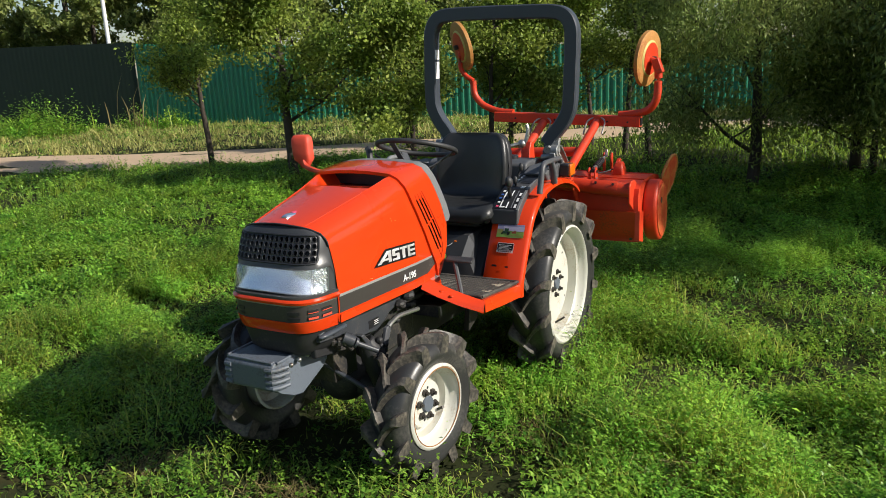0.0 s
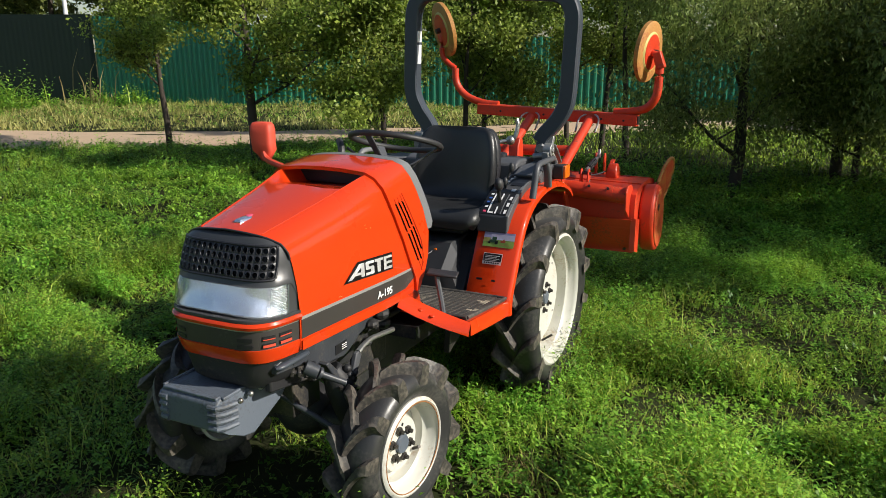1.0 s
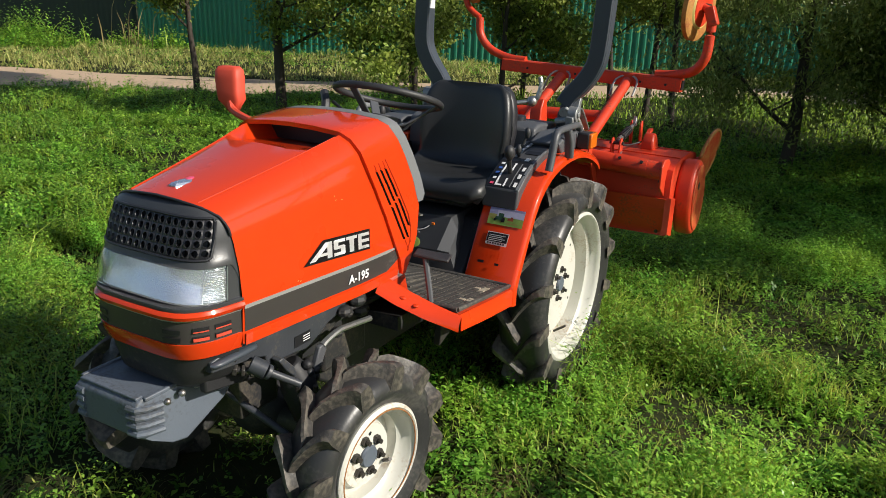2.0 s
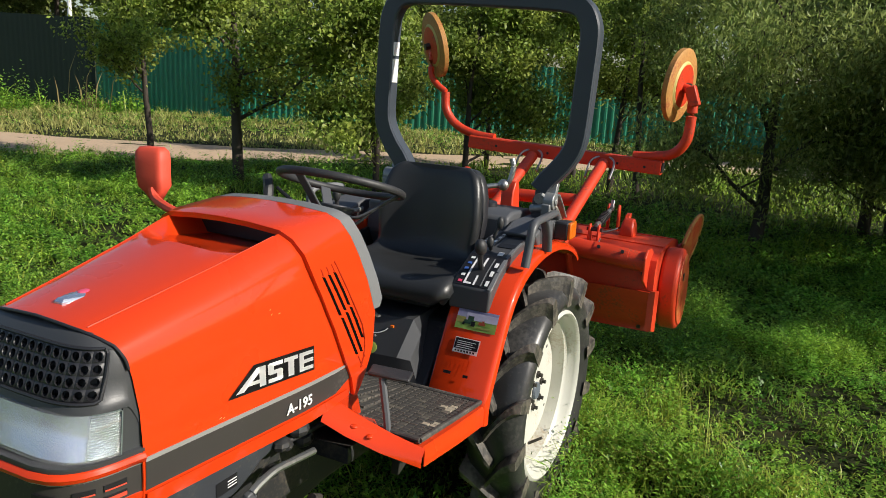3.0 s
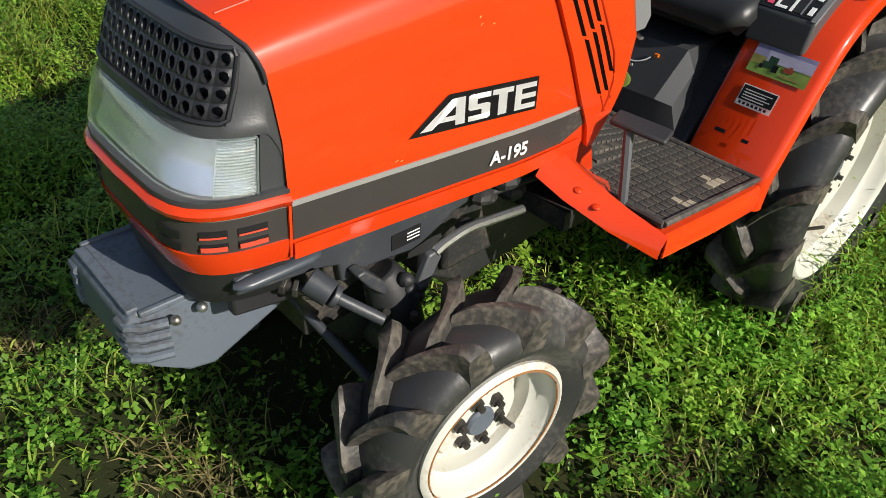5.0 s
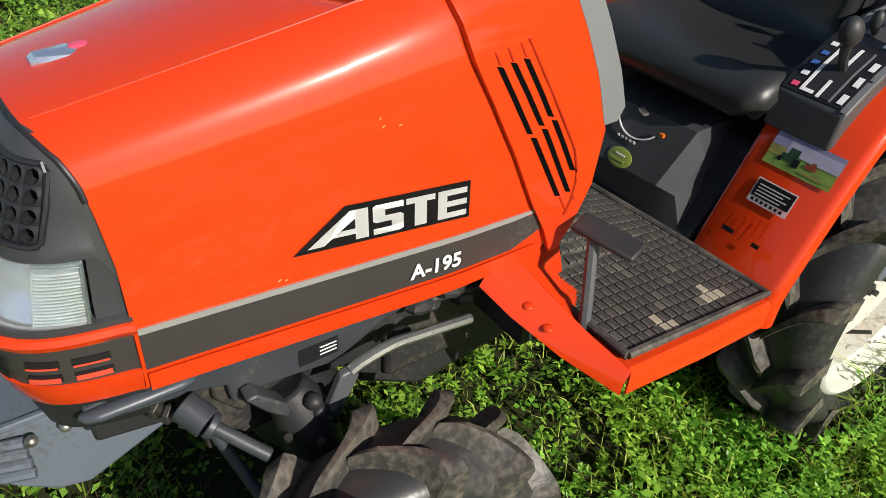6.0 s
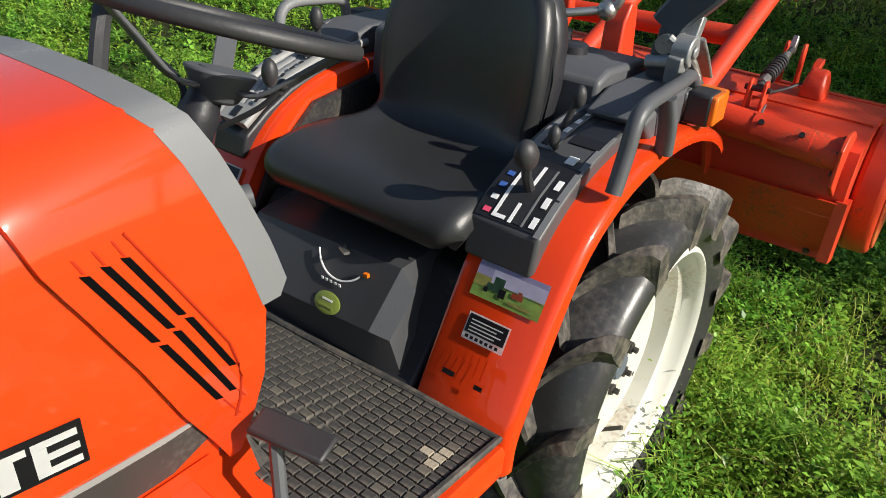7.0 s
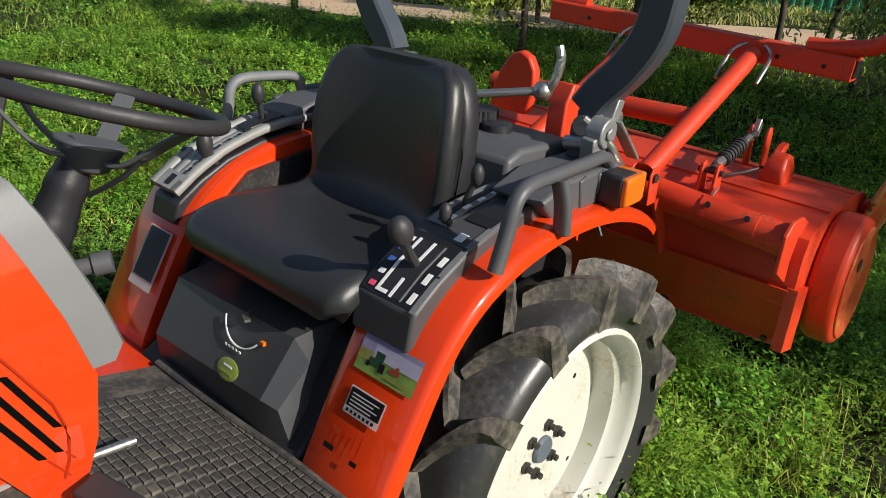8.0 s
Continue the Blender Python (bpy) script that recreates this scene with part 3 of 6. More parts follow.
def fence(pts, m, name, label, deep=0.018):
    """A profiled sheet fence along a line of (x, y, height)."""
    f = tagged(empty(name), label, "fence", kind="structure")
    for (x0, y0, h0), (x1, y1, h1) in zip(pts, pts[1:]):
        a, b = Vector((x0, y0, 0)), Vector((x1, y1, 0))
        d = (b - a).normalized()
        nrm = Vector((d.y, -d.x, 0))
        n = max(1, int((b - a).length / 1.15))
        for k in range(n):
            rows = [[], []]
            for j in range(24):
                t = (k + j / 24 * 1.0) / n
                off = deep if (j // 2) % 2 else -deep
                p = a.lerp(b, t) + nrm * off
                rows[0].append((p.x, p.y, GZ))
                rows[1].append((p.x, p.y, lerp(h0, h1, t)))
            q = a.lerp(b, (k + 1) / n) - nrm * deep
            rows[0].append((q.x, q.y, GZ))
            rows[1].append((q.x, q.y, lerp(h0, h1, (k + 1) / n)))
            bm = B()
            sheet(bm, rows, 0.004)
            part("fence_panel", bm, m, f, smooth=False)
    return f


fence([(-20.7, 15.1, 2.85), (-14.9, 15.8, 2.5), (-4.4, 18.8, 2.0), (8, 22.5, 1.9)], FENCE_GREEN, "fence", "green profiled steel sheet fence")
# left fence run, darkened by its colour to read as shaded
fence([(-20.75, 15.1, 2.9), (-34, 12.0, 3.1), (-52, 8, 3.3)], FENCE_SHADED, "fence", "dark green sheet fence, its shade put into the colour", 0.001)
g = np.random.default_rng(81)
mound = np.concatenate([np.array(c) + g.normal(0, 1, (n, 2)) * np.array(r) for c, r, n in (((-21.3, 11.3), (1.0, 0.6), 420), ((-23.6, 12.2), (1.2, 0.5), 260), ((-19.2, 14.3), (0.9, 0.3), 120))])
weeds("weeds", mound, 0.62, 0.17, WEED, "tall bright green weeds before the dark fence", 82)
blades("grass", mound[g.uniform(0, 1, len(mound)) < 0.5], 0.6, 0.04, 0.7, GRASS, "long grass standing among the tall weeds", 83)
blades("dry_grass", np.array((-19.6, 14.1)) + g.normal(0, 0.35, (40, 2)), 1.1, 0.035, 0.3, DRY, "dry brown stalks by the fence corner", 84)
pole = tagged(empty("street_lamp"), "slim white lamp post behind the fence", "lamp post")
bm = B()
rod(bm, (-24.6, 17.2, GZ), (-24.6, 17.2, 7.5), 0.09, 0.07)
part("pole", bm, WHITE, pole)

# ---- tractor ----
tractor = tagged(empty("tractor"), "compact orange-red farm tractor with cream wheel rims on the grass", "tractor")

# bonnet: half outlines from the lower edge to the middle, at three places along the length
HOOD_Y = (-1.70, -1.20, -0.86)
HOOD = (
    ((0.222, 0.735), (0.226, 0.80), (0.228, 0.87), (0.222, 0.95), (0.214, 1.02), (0.206, 1.065), (0.190, 1.092), (0.160, 1.108), (0.125, 1.118), (0.07, 1.125), (0, 1.128)),
    ((0.268, 0.735), (0.273, 0.80), (0.274, 0.87), (0.271, 0.97), (0.267, 1.07), (0.262, 1.135), (0.248, 1.185), (0.222, 1.222), (0.19, 1.242), (0.09, 1.252), (0, 1.256)),
    ((0.262, 0.735), (0.282, 0.80), (0.288, 0.87), (0.284, 0.97), (0.274, 1.06), (0.258, 1.14), (0.242, 1.20), (0.225, 1.25), (0.2, 1.268), (0.1, 1.278), (0, 1.28)),
)
NP = len(HOOD[0])


def hood_at(y, s, out=0.0):
    """A point of the bonnet's skin: s runs 0 to 10 from the lower edge to the middle on the left side, 10 to 20 down the right."""
    side = 1
    if s > 10:
        s, side = 20 - s, -1
    i = min(int(s), NP - 2)
    f = s - i
    k = 0 if y < HOOD_Y[1] else 1
    t = (y - HOOD_Y[k]) / (HOOD_Y[k + 1] - HOOD_Y[k])
    def pt(j):
        a, b = HOOD[k][j], HOOD[k + 1][j]
        return lerp(a[0], b[0], t), lerp(a[1], b[1], t)
    p, q = pt(i), pt(i + 1)
    x, z = lerp(p[0], q[0], f), lerp(p[1], q[1], f)
    if out:
        d = Vector((q[0] - p[0], q[1] - p[1])).normalized()
        x, z = x + out * d.y, z - out * d.x
    return Vector((side * x, y, z))


def front_bow(x):
    """How far the bonnet's front edge runs ahead of its corners."""
    return -0.055 * (1 - min(1, abs(x) / 0.222) ** 3.6)


S = [i * 0.5 for i in range(41)]
bm = B()
rows = []
for y in (-1.70, -1.62, -1.5, -1.42, -1.372, -1.36, -1.3, -1.225, -1.15, -1.06, -1.0):
    r = []
    for s in S:
        p = hood_at(y, s)
        if y < -1.4:
            p.y += front_bow(p.x) * (-1.4 - y) / 0.3
        inner = abs(s - 10) <= 1.51
        if inner and y > -1.365:
            p.z = lerp(1.205, 1.188, (y + 1.36) / 0.14)
        r.append(p)
    rows.append(r)
sheet(bm, rows)
part("bonnet", bm, RED, tractor, "glossy orange-red bonnet with a raised scoop", angle=28)

# fine crease strips along the top of the bonnet
for sd in (1, -1):
    bm = B()
    pts = []
    for i in range(16):
        y = lerp(-1.69, -1.24, i / 15)
        p = hood_at(y, 8 if sd > 0 else 12)
        p.y += front_bow(p.x) * max(0, (-1.4 - y) / 0.3)
        pts.append(p + Vector((0, 0, 0.0005)))
    tube(bm, pts, 0.0017, 6)
    part("bonnet_crease", bm, RED, tractor)
# dark plate added for the shaded depth under the scoop's lip
bm = B()
box(bm, (0, -1.12, 1.215), (0.34, 0.01, 0.07))
part("scoop_dark_plate", bm, BLACK_PL, tractor)


def cowl_front(s):
    z = min(s, 20 - s)
    return along([(0, -0.985), (1, -1.02), (2, -1.06), (3, -1.105), (4, -1.155), (5, -1.19), (6, -1.205), (7, -1.215), (8, -1.222), (10, -1.228)], z)


def cowl_rear(s):
    z = min(s, 20 - s)
    return along([(0, -0.965), (1, -0.95), (2, -0.928), (3, -0.915), (4, -0.94), (5, -0.968), (6, -0.99), (7, -1.012), (8, -1.028), (10, -1.035)], z)


# vents lie between these places on the cowl's side
bm = B()
rows = []
for s in S:
    r = []
    f, b = cowl_front(s), cowl_rear(s)
    p = hood_at(f, s, -0.004)
    r.append(p)
    for t in (0.0, 0.04, 0.2, 0.4, 0.6, 0.8, 1.0):
        r.append(hood_at(lerp(f, b, t), s, 0.010))
    r.append(hood_at(b, s, -0.02))
    rows.append(r)
sheet(bm, rows)
part("cowl", bm, RED, tractor, "raised rear bonnet panel with slanted vents", angle=40, bevel=0.0)

# grey dash surround behind the cowl
bm = B()
rows = []
for s in [3.1 + i * 0.25 for i in range(56)]:
    if s > 16.9:
        break
    b = cowl_rear(s)
    w = 0.052 * min(1, (min(s, 20 - s) - 3.0) / 0.25 + 0.2)
    rows.append([hood_at(b - 0.004, s, -0.012), hood_at(b - 0.002, s, 0.0108), hood_at(b + w, s, 0.008), hood_at(b + w + 0.006, s, -0.002), hood_at(b + w, s, -0.03)])
sheet(bm, rows)
part("dash_surround", bm, TRIM, tractor, "weathered grey plastic dash surround", angle=50)

# dash panel
bm = B()
prism(bm, [(-1.0, 1.245), (-0.95, 1.19), (-0.90, 1.03), (-0.94, 0.92), (-1.08, 0.90), (-1.1, 1.2)], "x", -0.22, 0.22)
part("dash_panel", bm, BLACK_PL, tractor, "black plastic dash", bevel=0.008)

# vents on the cowl's sides: dark strips laid on for the shade inside the slots
for sd in (1, -1):
    def onside(y, z, out):
        # the cowl's skin at a height
        lo, hi = 0.0, 7.0
        for k in range(24):
            mid = (lo + hi) / 2
            lo, hi = (mid, hi) if hood_at(y, mid, out).z < z else (lo, mid)
        p = hood_at(y, lo, out)
        return Vector((sd * p.x, p.y, p.z))
    def slot(p, q, w, m, name):
        bm = B()
        rows = []
        for i in range(6):
            y, z = lerp(p[0], q[0], i / 5) + 0.008, lerp(p[1], q[1], i / 5)
            rows.append([onside(y - w, z + w * 0.3, 0.0112), onside(y + w, z - w * 0.3, 0.0112)])
        sheet(bm, rows, 0.0016)
        part(name, bm, m, tractor)

    for p, q in (((-1.154, 1.1212), (-1.0885, 1.0024)), ((-1.0806, 0.9938), (-1.0137, 0.8694)), ((-1.1289, 1.1228), (-1.0659, 1.0116)), ((-1.0595, 1.0041), (-0.9909, 0.8715)), ((-1.1042, 1.1241), (-1.0481, 1.0225)), ((-1.0401, 1.0146), (-0.9866, 0.9117))):
        slot(p, q, 0.0060, SLOT_SHADE, "vent_slot")
    for p, q in (((-1.1625, 1.1435), (-1.1538, 1.1236)), ((-1.1384, 1.1456), (-1.1288, 1.1245)), ((-1.1142, 1.1482), (-1.1041, 1.1259)), ((-1.0073, 0.8638), (-0.9811, 0.8218)), ((-0.9825, 0.8666), (-0.9711, 0.8487))):
        slot(p, q, 0.002, DARK_RED, "vent_line")
    bm = B()
    tube(bm, [onside(y, z, 0.0105) for y, z in ((-1.091, 1.1515), (-1.0577, 1.0912), (-1.0165, 1.017), (-0.980, 0.950), (-0.970, 0.911), (-0.968, 0.8863), (-0.9720, 0.8498), (-0.9811, 0.8218))], 0.0024, 6)
    part("cowl_groove", bm, DARK_RED, tractor)


# stripe along the bonnet's sides
for sd in (1, -1):
    for nm, z0, z1, m, o in (("side_stripe", 0.772, 0.838, STRIPE, 0.002), ("silver_line", 0.838, 0.848, SILVER, 0.0025), ("lower_lip", 0.733, 0.766, RED, 0.006)):
        bm = B()
        rows = []
        for i in range(15):
            y = lerp(-1.695, -1.03 if nm == "side_stripe" else -1.04, i / 14)
            r = []
            for z in (z0, (z0 + z1) / 2, z1):
                yy = y + (0.0 if i < 14 else (0.02 if z == z1 else (-0.05 if z == z0 else 0.015)))
                s = along([(0.735, 0), (0.80, 1), (0.87, 2)], z)
                p = hood_at(yy, s, o)
                r.append(Vector((sd * p.x, p.y, z)))
            rows.append(r)
        sheet(bm, rows, 0.002)
        part(nm, bm, m, tractor, {"side_stripe": "dark brown stripe", "silver_line": "silver pinstripe"}.get(nm, ""))

# ---- nose: level outlines, bowed in plan ----
NOSE = ((0.610, 0.145, -1.80), (0.640, 0.178, -1.835), (0.722, 0.206, -1.848), (0.775, 0.221, -1.866), (0.830, 0.221, -1.864), (0.856, 0.222, -1.862), (0.90, 0.220, -1.850), (0.97, 0.219, -1.825), (1.04, 0.213, -1.797), (1.095, 0.200, -1.772), (1.122, 0.170, -1.757))


def nose_at(z, a, out=0.0):
    """A point of the nose at height z; a runs from 0 (left side) over 90 (front) to 180 degrees."""
    hw = along([(n[0], n[1]) for n in NOSE], z) + out
    yf = along([(n[0], n[2]) for n in NOSE], z) - out
    c, s = math.cos(radians(a)), math.sin(radians(a))
    x = hw * math.copysign(abs(c) ** 0.42, c) * (1 - 0.08 * abs(s) ** 0.4)
    return Vector((x, -1.697 + (yf + 1.697) * s ** 0.75, z))


ANG = [0, 2, 5, 9, 14, 20, 27, 35, 44, 54, 65, 78, 90]
ANG = ANG + [180 - a for a in ANG[-2::-1]]


def nose_band(name, levels, m, out=0.0, label="", thick=0.0, angs=ANG):
    bm = B()
    rows = [[nose_at(z, a, out + o) for a in angs] for z, o in levels]
    sheet(bm, rows, thick)
    return part(name, bm, m, tractor, label, angle=45)


nose_band("nose_chin", [(0.612, -0.04), (0.612, 0), (0.64, 0), (0.68, 0), (0.724, 0)], BLACK_DIRTY, 0.0, "dusty black plastic chin")
nose_band("nose_lower_band", [(0.722, -0.01), (0.724, 0.006), (0.75, 0.007), (0.772, 0.004), (0.774, -0.01)], RED, 0.0, "red front band")
nose_band("nose_stripe", [(0.770, 0.0), (0.8, 0.0), (0.836, 0.0)], STRIPE, 0.001, "brown front stripe with cooling slots")
nose_band("nose_silver_line", [(0.834, 0.0), (0.842, 0.004)], SILVER, 0.001)
nose_band("nose_upper_lip", [(0.838, 0.0), (0.842, 0.010), (0.852, 0.014), (0.860, 0.010), (0.864, -0.005)], RED, 0.0, "red front lip")
bm = B()


def front_top(x):
    """Height of the bonnet's front edge at a half width."""
    return along([(q[0], q[1]) for q in reversed(HOOD[0][3:])], min(x, 0.2219))


FA = [0, 1, 2, 4, 6, 9, 10, 11, 14, 18, 22, 27, 31, 35, 44, 54, 65, 78, 90]
FA = FA + [180 - a for a in FA[-2::-1]]
rows = []
for z, o in ((0.858, 0.004), (0.866, 0.008), (0.872, 0.008), (0.874, 0.0), (0.90, 0.0), (0.94, 0.0), (0.966, 0.0), (0.968, 0.003), (0.986, 0.003), (0.990, 0.0), (1.03, 0.0), (1.07, 0.0), (1.088, 0.0), (1.092, 0.003), (1.105, 0.002), (1.118, -0.003), (1.124, -0.02), (1.12, -0.06)):
    r = []
    for a in FA:
        e = min(a, 180 - a)
        d = o
        if 0.873 <= z <= 0.967 and e >= 10:
            d = -0.022
        if 0.989 <= z <= 1.089:
            d = -0.022 if e >= 35 else 0.0
        p = nose_at(z, a, d)
        p.z = min(p.z, front_top(abs(p.x)) + (0.002 if z < 1.12 else -0.004) + (z - 1.12) * 0.3)
        r.append(p)
    rows.append(r)
sheet(bm, rows)
part("grille_frame", bm, FRAME_GREY, tractor, "black plastic grille surround", angle=40)
bm = B()
pts = []
for i in range(29):
    p = hood_at(-1.70, lerp(4.5, 15.5, i / 28))
    p.y += front_bow(p.x) - 0.002
    pts.append(p)
tube(bm, pts, 0.0035, 8)
part("bonnet_gasket", bm, BLACK_PL, tractor)
for sd in (1, -1):
    bm = B()
    tube(bm, [(sd * along([(n[0], n[1]) for n in NOSE], z) + sd * 0.003, -1.699, z) for z in (0.726, 0.76, 0.80, 0.84, 0.866)], 0.0016, 6)
    part("nose_seam", bm, DARK_RED, tractor)
# cooling slots in the stripe: flat black sheets for the shade in the recesses
for a0, a1, z in ((7, 22, 0.812), (7, 22, 0.788), (28, 46, 0.812), (28, 46, 0.788), (60, 78, 0.808), (60, 78, 0.786)):
    for mirror in (0, 1):
        bm = B()
        rows = []
        for i in range(6):
            a = lerp(a0, a1, i / 5)
            a = 180 - a if mirror else a
            rows.append([nose_at(z - 0.0065, a, 0.0035), nose_at(z + 0.0055, a, 0.0035)])
        sheet(bm, rows, 0.002)
        part("cooling_slot", bm, INK, tractor)
        if a0 < 50:
            bm = B()
            sheet(bm, [[nose_at(z - 0.0065, lerp(a0 + 0.5, a1 - 0.5, i / 5) if not mirror else 180 - lerp(a0 + 0.5, a1 - 0.5, i / 5), 0.006), nose_at(z - (0.0035 if z > 0.8 else -0.002), lerp(a0 + 0.5, a1 - 0.5, i / 5) if not mirror else 180 - lerp(a0 + 0.5, a1 - 0.5, i / 5), 0.006)] for i in range(6)], 0.001)
            part("slot_edge", bm, RED_SOFT, tractor)

# headlamps under one clear cover
LAMP = [10.5, 12, 15, 19, 24, 30, 37, 45, 54, 65, 78, 90]
LAMP = LAMP + [180 - a for a in LAMP[-2::-1]]
lamp = empty("headlamp", (0, 0, 0), tractor)
lamp["label"] = "wide clear headlamp with ribbed turn signals at its ends"


def lamp_at(z, v, out):
    return nose_at(z + 0.010 * abs(math.sin(radians(v))) ** 3, v, out)


bm = B()
sheet(bm, [[lamp_at(z, v, o) for v in LAMP] for z, o in ((0.872, 0.002), (0.876, 0.009), (0.92, 0.010), (0.952, 0.009), (0.966, 0.002))], 0.0025)
ob = part("lens", bm, BODY_CLEAR, lamp, "clear plastic lens", angle=60)
ob.visible_shadow = False
for lo, hi in ((0, 12), (11, 23)):
    angs = LAMP[lo:hi]
    bm = B()
    rows = []
    for j in range(9):
        z = lerp(0.874, 0.965, j / 8)
        rows.append([lamp_at(z, v, -0.004 - 0.014 * math.sin(math.pi * j / 8) * abs(math.sin(radians(2.2 * min(v, 180 - v))))) for v in angs])
    sheet(bm, rows)
    part("reflector", bm, REFLECTOR, lamp, "bright reflector bowl", angle=60)
    # ribs of the signal at the outer end
    outer = [11, 13, 16, 20, 25, 31, 36] if lo == 0 else [180 - v for v in (36, 31, 25, 20, 16, 13, 11)]
    for j in range(19):
        z = lerp(0.879, 0.966, j / 18)
        bm = B()
        tube(bm, [lamp_at(z, v, 0.0035) for v in outer], 0.0012, 5)
        part("signal_rib", bm, GLASS_RIB, lamp)
    bm = B()
    v = outer[-1] if lo == 0 else outer[0]
    tube(bm, [lamp_at(0.876, v, 0.003), lamp_at(0.92, v, 0.004), lamp_at(0.962, v, 0.003)], 0.0012, 5)
    v = outer[0] if lo == 0 else outer[-1]
    tube(bm, [lamp_at(0.876, v, 0.009), lamp_at(0.92, v, 0.010), lamp_at(0.966, v, 0.009)], 0.002, 5)
    part("signal_edge", bm, GLASS_RIB, lamp)

# perforated grille
TURN = [math.degrees(math.acos(math.copysign(abs(f) ** (1 / 0.42), f))) for f in [0.985 - 1.97 * i / 240 for i in range(241)]]
gr = empty("grille", (0, 0, 0), tractor)
gr["label"] = "black grille with rows of oval holes"
bm = B()
sheet(bm, [[nose_at(z, a, -0.016) for a in TURN[::12]] for z in (0.985, 1.03, 1.092)])
part("grille_back", bm, INK, gr)
bm = B()
NCOL, NROW = 17, 4
ARC = [0.0]
for v0, v1 in zip(TURN, TURN[1:]):
    ARC.append(ARC[-1] + (nose_at(1.04, v1) - nose_at(1.04, v0)).length)
ARC_AT = [(l / ARC[-1], v) for l, v in zip(ARC, TURN)]
for r in range(NROW):
    for c in range(NCOL):
        def gp(u, v, o):
            h = (r + v) / NROW
            zz = lerp(0.994, 1.088, h)
            cut = lerp(0.065, 0.045, h)
            aa = along(ARC_AT, lerp(cut, 1 - cut, (c + u) / NCOL))
            return nose_at(zz, aa, 0.003 + o)
        corner = [(0, 0), (0.5, 0), (1, 0), (1, 0.5), (1, 1), (0.5, 1), (0, 1), (0, 0.5)]
        ang = [225, 270, 315, 0, 45, 90, 135, 180]
        oc = [bm.verts.new(gp(u, v, 0.0)) for u, v in corner]
        hole = [(0.5 + 0.37 * math.cos(radians(t)), 0.5 + 0.40 * math.sin(radians(t))) for t in ang]
        ih = [bm.verts.new(gp(u, v, 0.002)) for u, v in hole]
        ib = [bm.verts.new(gp(u, v, -0.010)) for u, v in hole]
        for k in range(8):
            j = (k + 1) % 8
            bm.faces.new((oc[k], oc[j], ih[j], ih[k]))
            bm.faces.new((ih[k], ih[j], ib[j], ib[k]))
part("grille_mesh", bm, BLACK_PL, gr, angle=50)
bm = B()
rim_pts = [nose_at(0.990, along(ARC_AT, f), 0.004) for f in [lerp(0.075, 0.925, i / 30) for i in range(31)]]
rim_pts += [nose_at(z, along(ARC_AT, f), 0.004) for z, f in ((0.996, 0.945), (1.04, 0.958), (1.082, 0.966))]
rim_pts += [nose_at(1.091, along(ARC_AT, f), 0.004) for f in [lerp(0.95, 0.05, i / 30) for i in range(31)]]
rim_pts += [nose_at(z, along(ARC_AT, f), 0.004) for z, f in ((1.082, 0.034), (1.04, 0.042), (0.996, 0.055))]
tube(bm, rim_pts, 0.004, 6, closed=True)
part("grille_rim", bm, BLACK_PL, gr)

# badge
bz = hood_at(-1.66, 10).z
bm = B()
low = [(-0.011, -1.694), (0.011, -1.694), (0.023, -1.662), (0.021, -1.630), (-0.021, -1.630), (-0.023, -1.662)]
sheet(bm, [[(x * k * 1.15, -1.66 + (y + 1.66) * q * 1.35, bz + dz) for x, y in low + low[:1]] for k, q, dz in ((1.0, 1.0, -0.006), (1.0, 1.0, 0.004), (0.82, 0.86, 0.010), (0.5, 0.55, 0.0125), (0.02, 0.02, 0.013))])
part("badge", bm, SILVER_BADGE, tractor, "small chrome maker's badge", angle=25)
bm = B()
ball(bm, (0, -1.640, bz + 0.0135), 0.013, (0.9, 1.3, 0.25))
part("badge_inlay", bm, PINK, tractor)

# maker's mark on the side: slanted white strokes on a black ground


def side_shape(name, polys, m, out, thick=0.0015, sd=1):
    """Flat shapes in (y, z) laid on the bonnet's side."""
    bm = B()
    for poly in polys:
        vs = []
        for y, z in poly:
            s = along([(0.735, 0), (0.80, 1), (0.87, 2), (0.955, 3), (1.04, 4)], z)
            p = hood_at(y, s, out)
            vs.append(bm.verts.new((sd * p.x, y, z)))
        f = bm.faces.new(vs)
    bmesh.ops.solidify(bm, geom=bm.faces[:], thickness=thick)
    return part(name, bm, m, tractor, smooth=False)


def mark_poly(pts):
    # unit square to the mark's slanted place
    return [(lerp(-1.450, -1.192, u), lerp(0.902, 0.889, u) + v * 0.050) for u, v in pts]


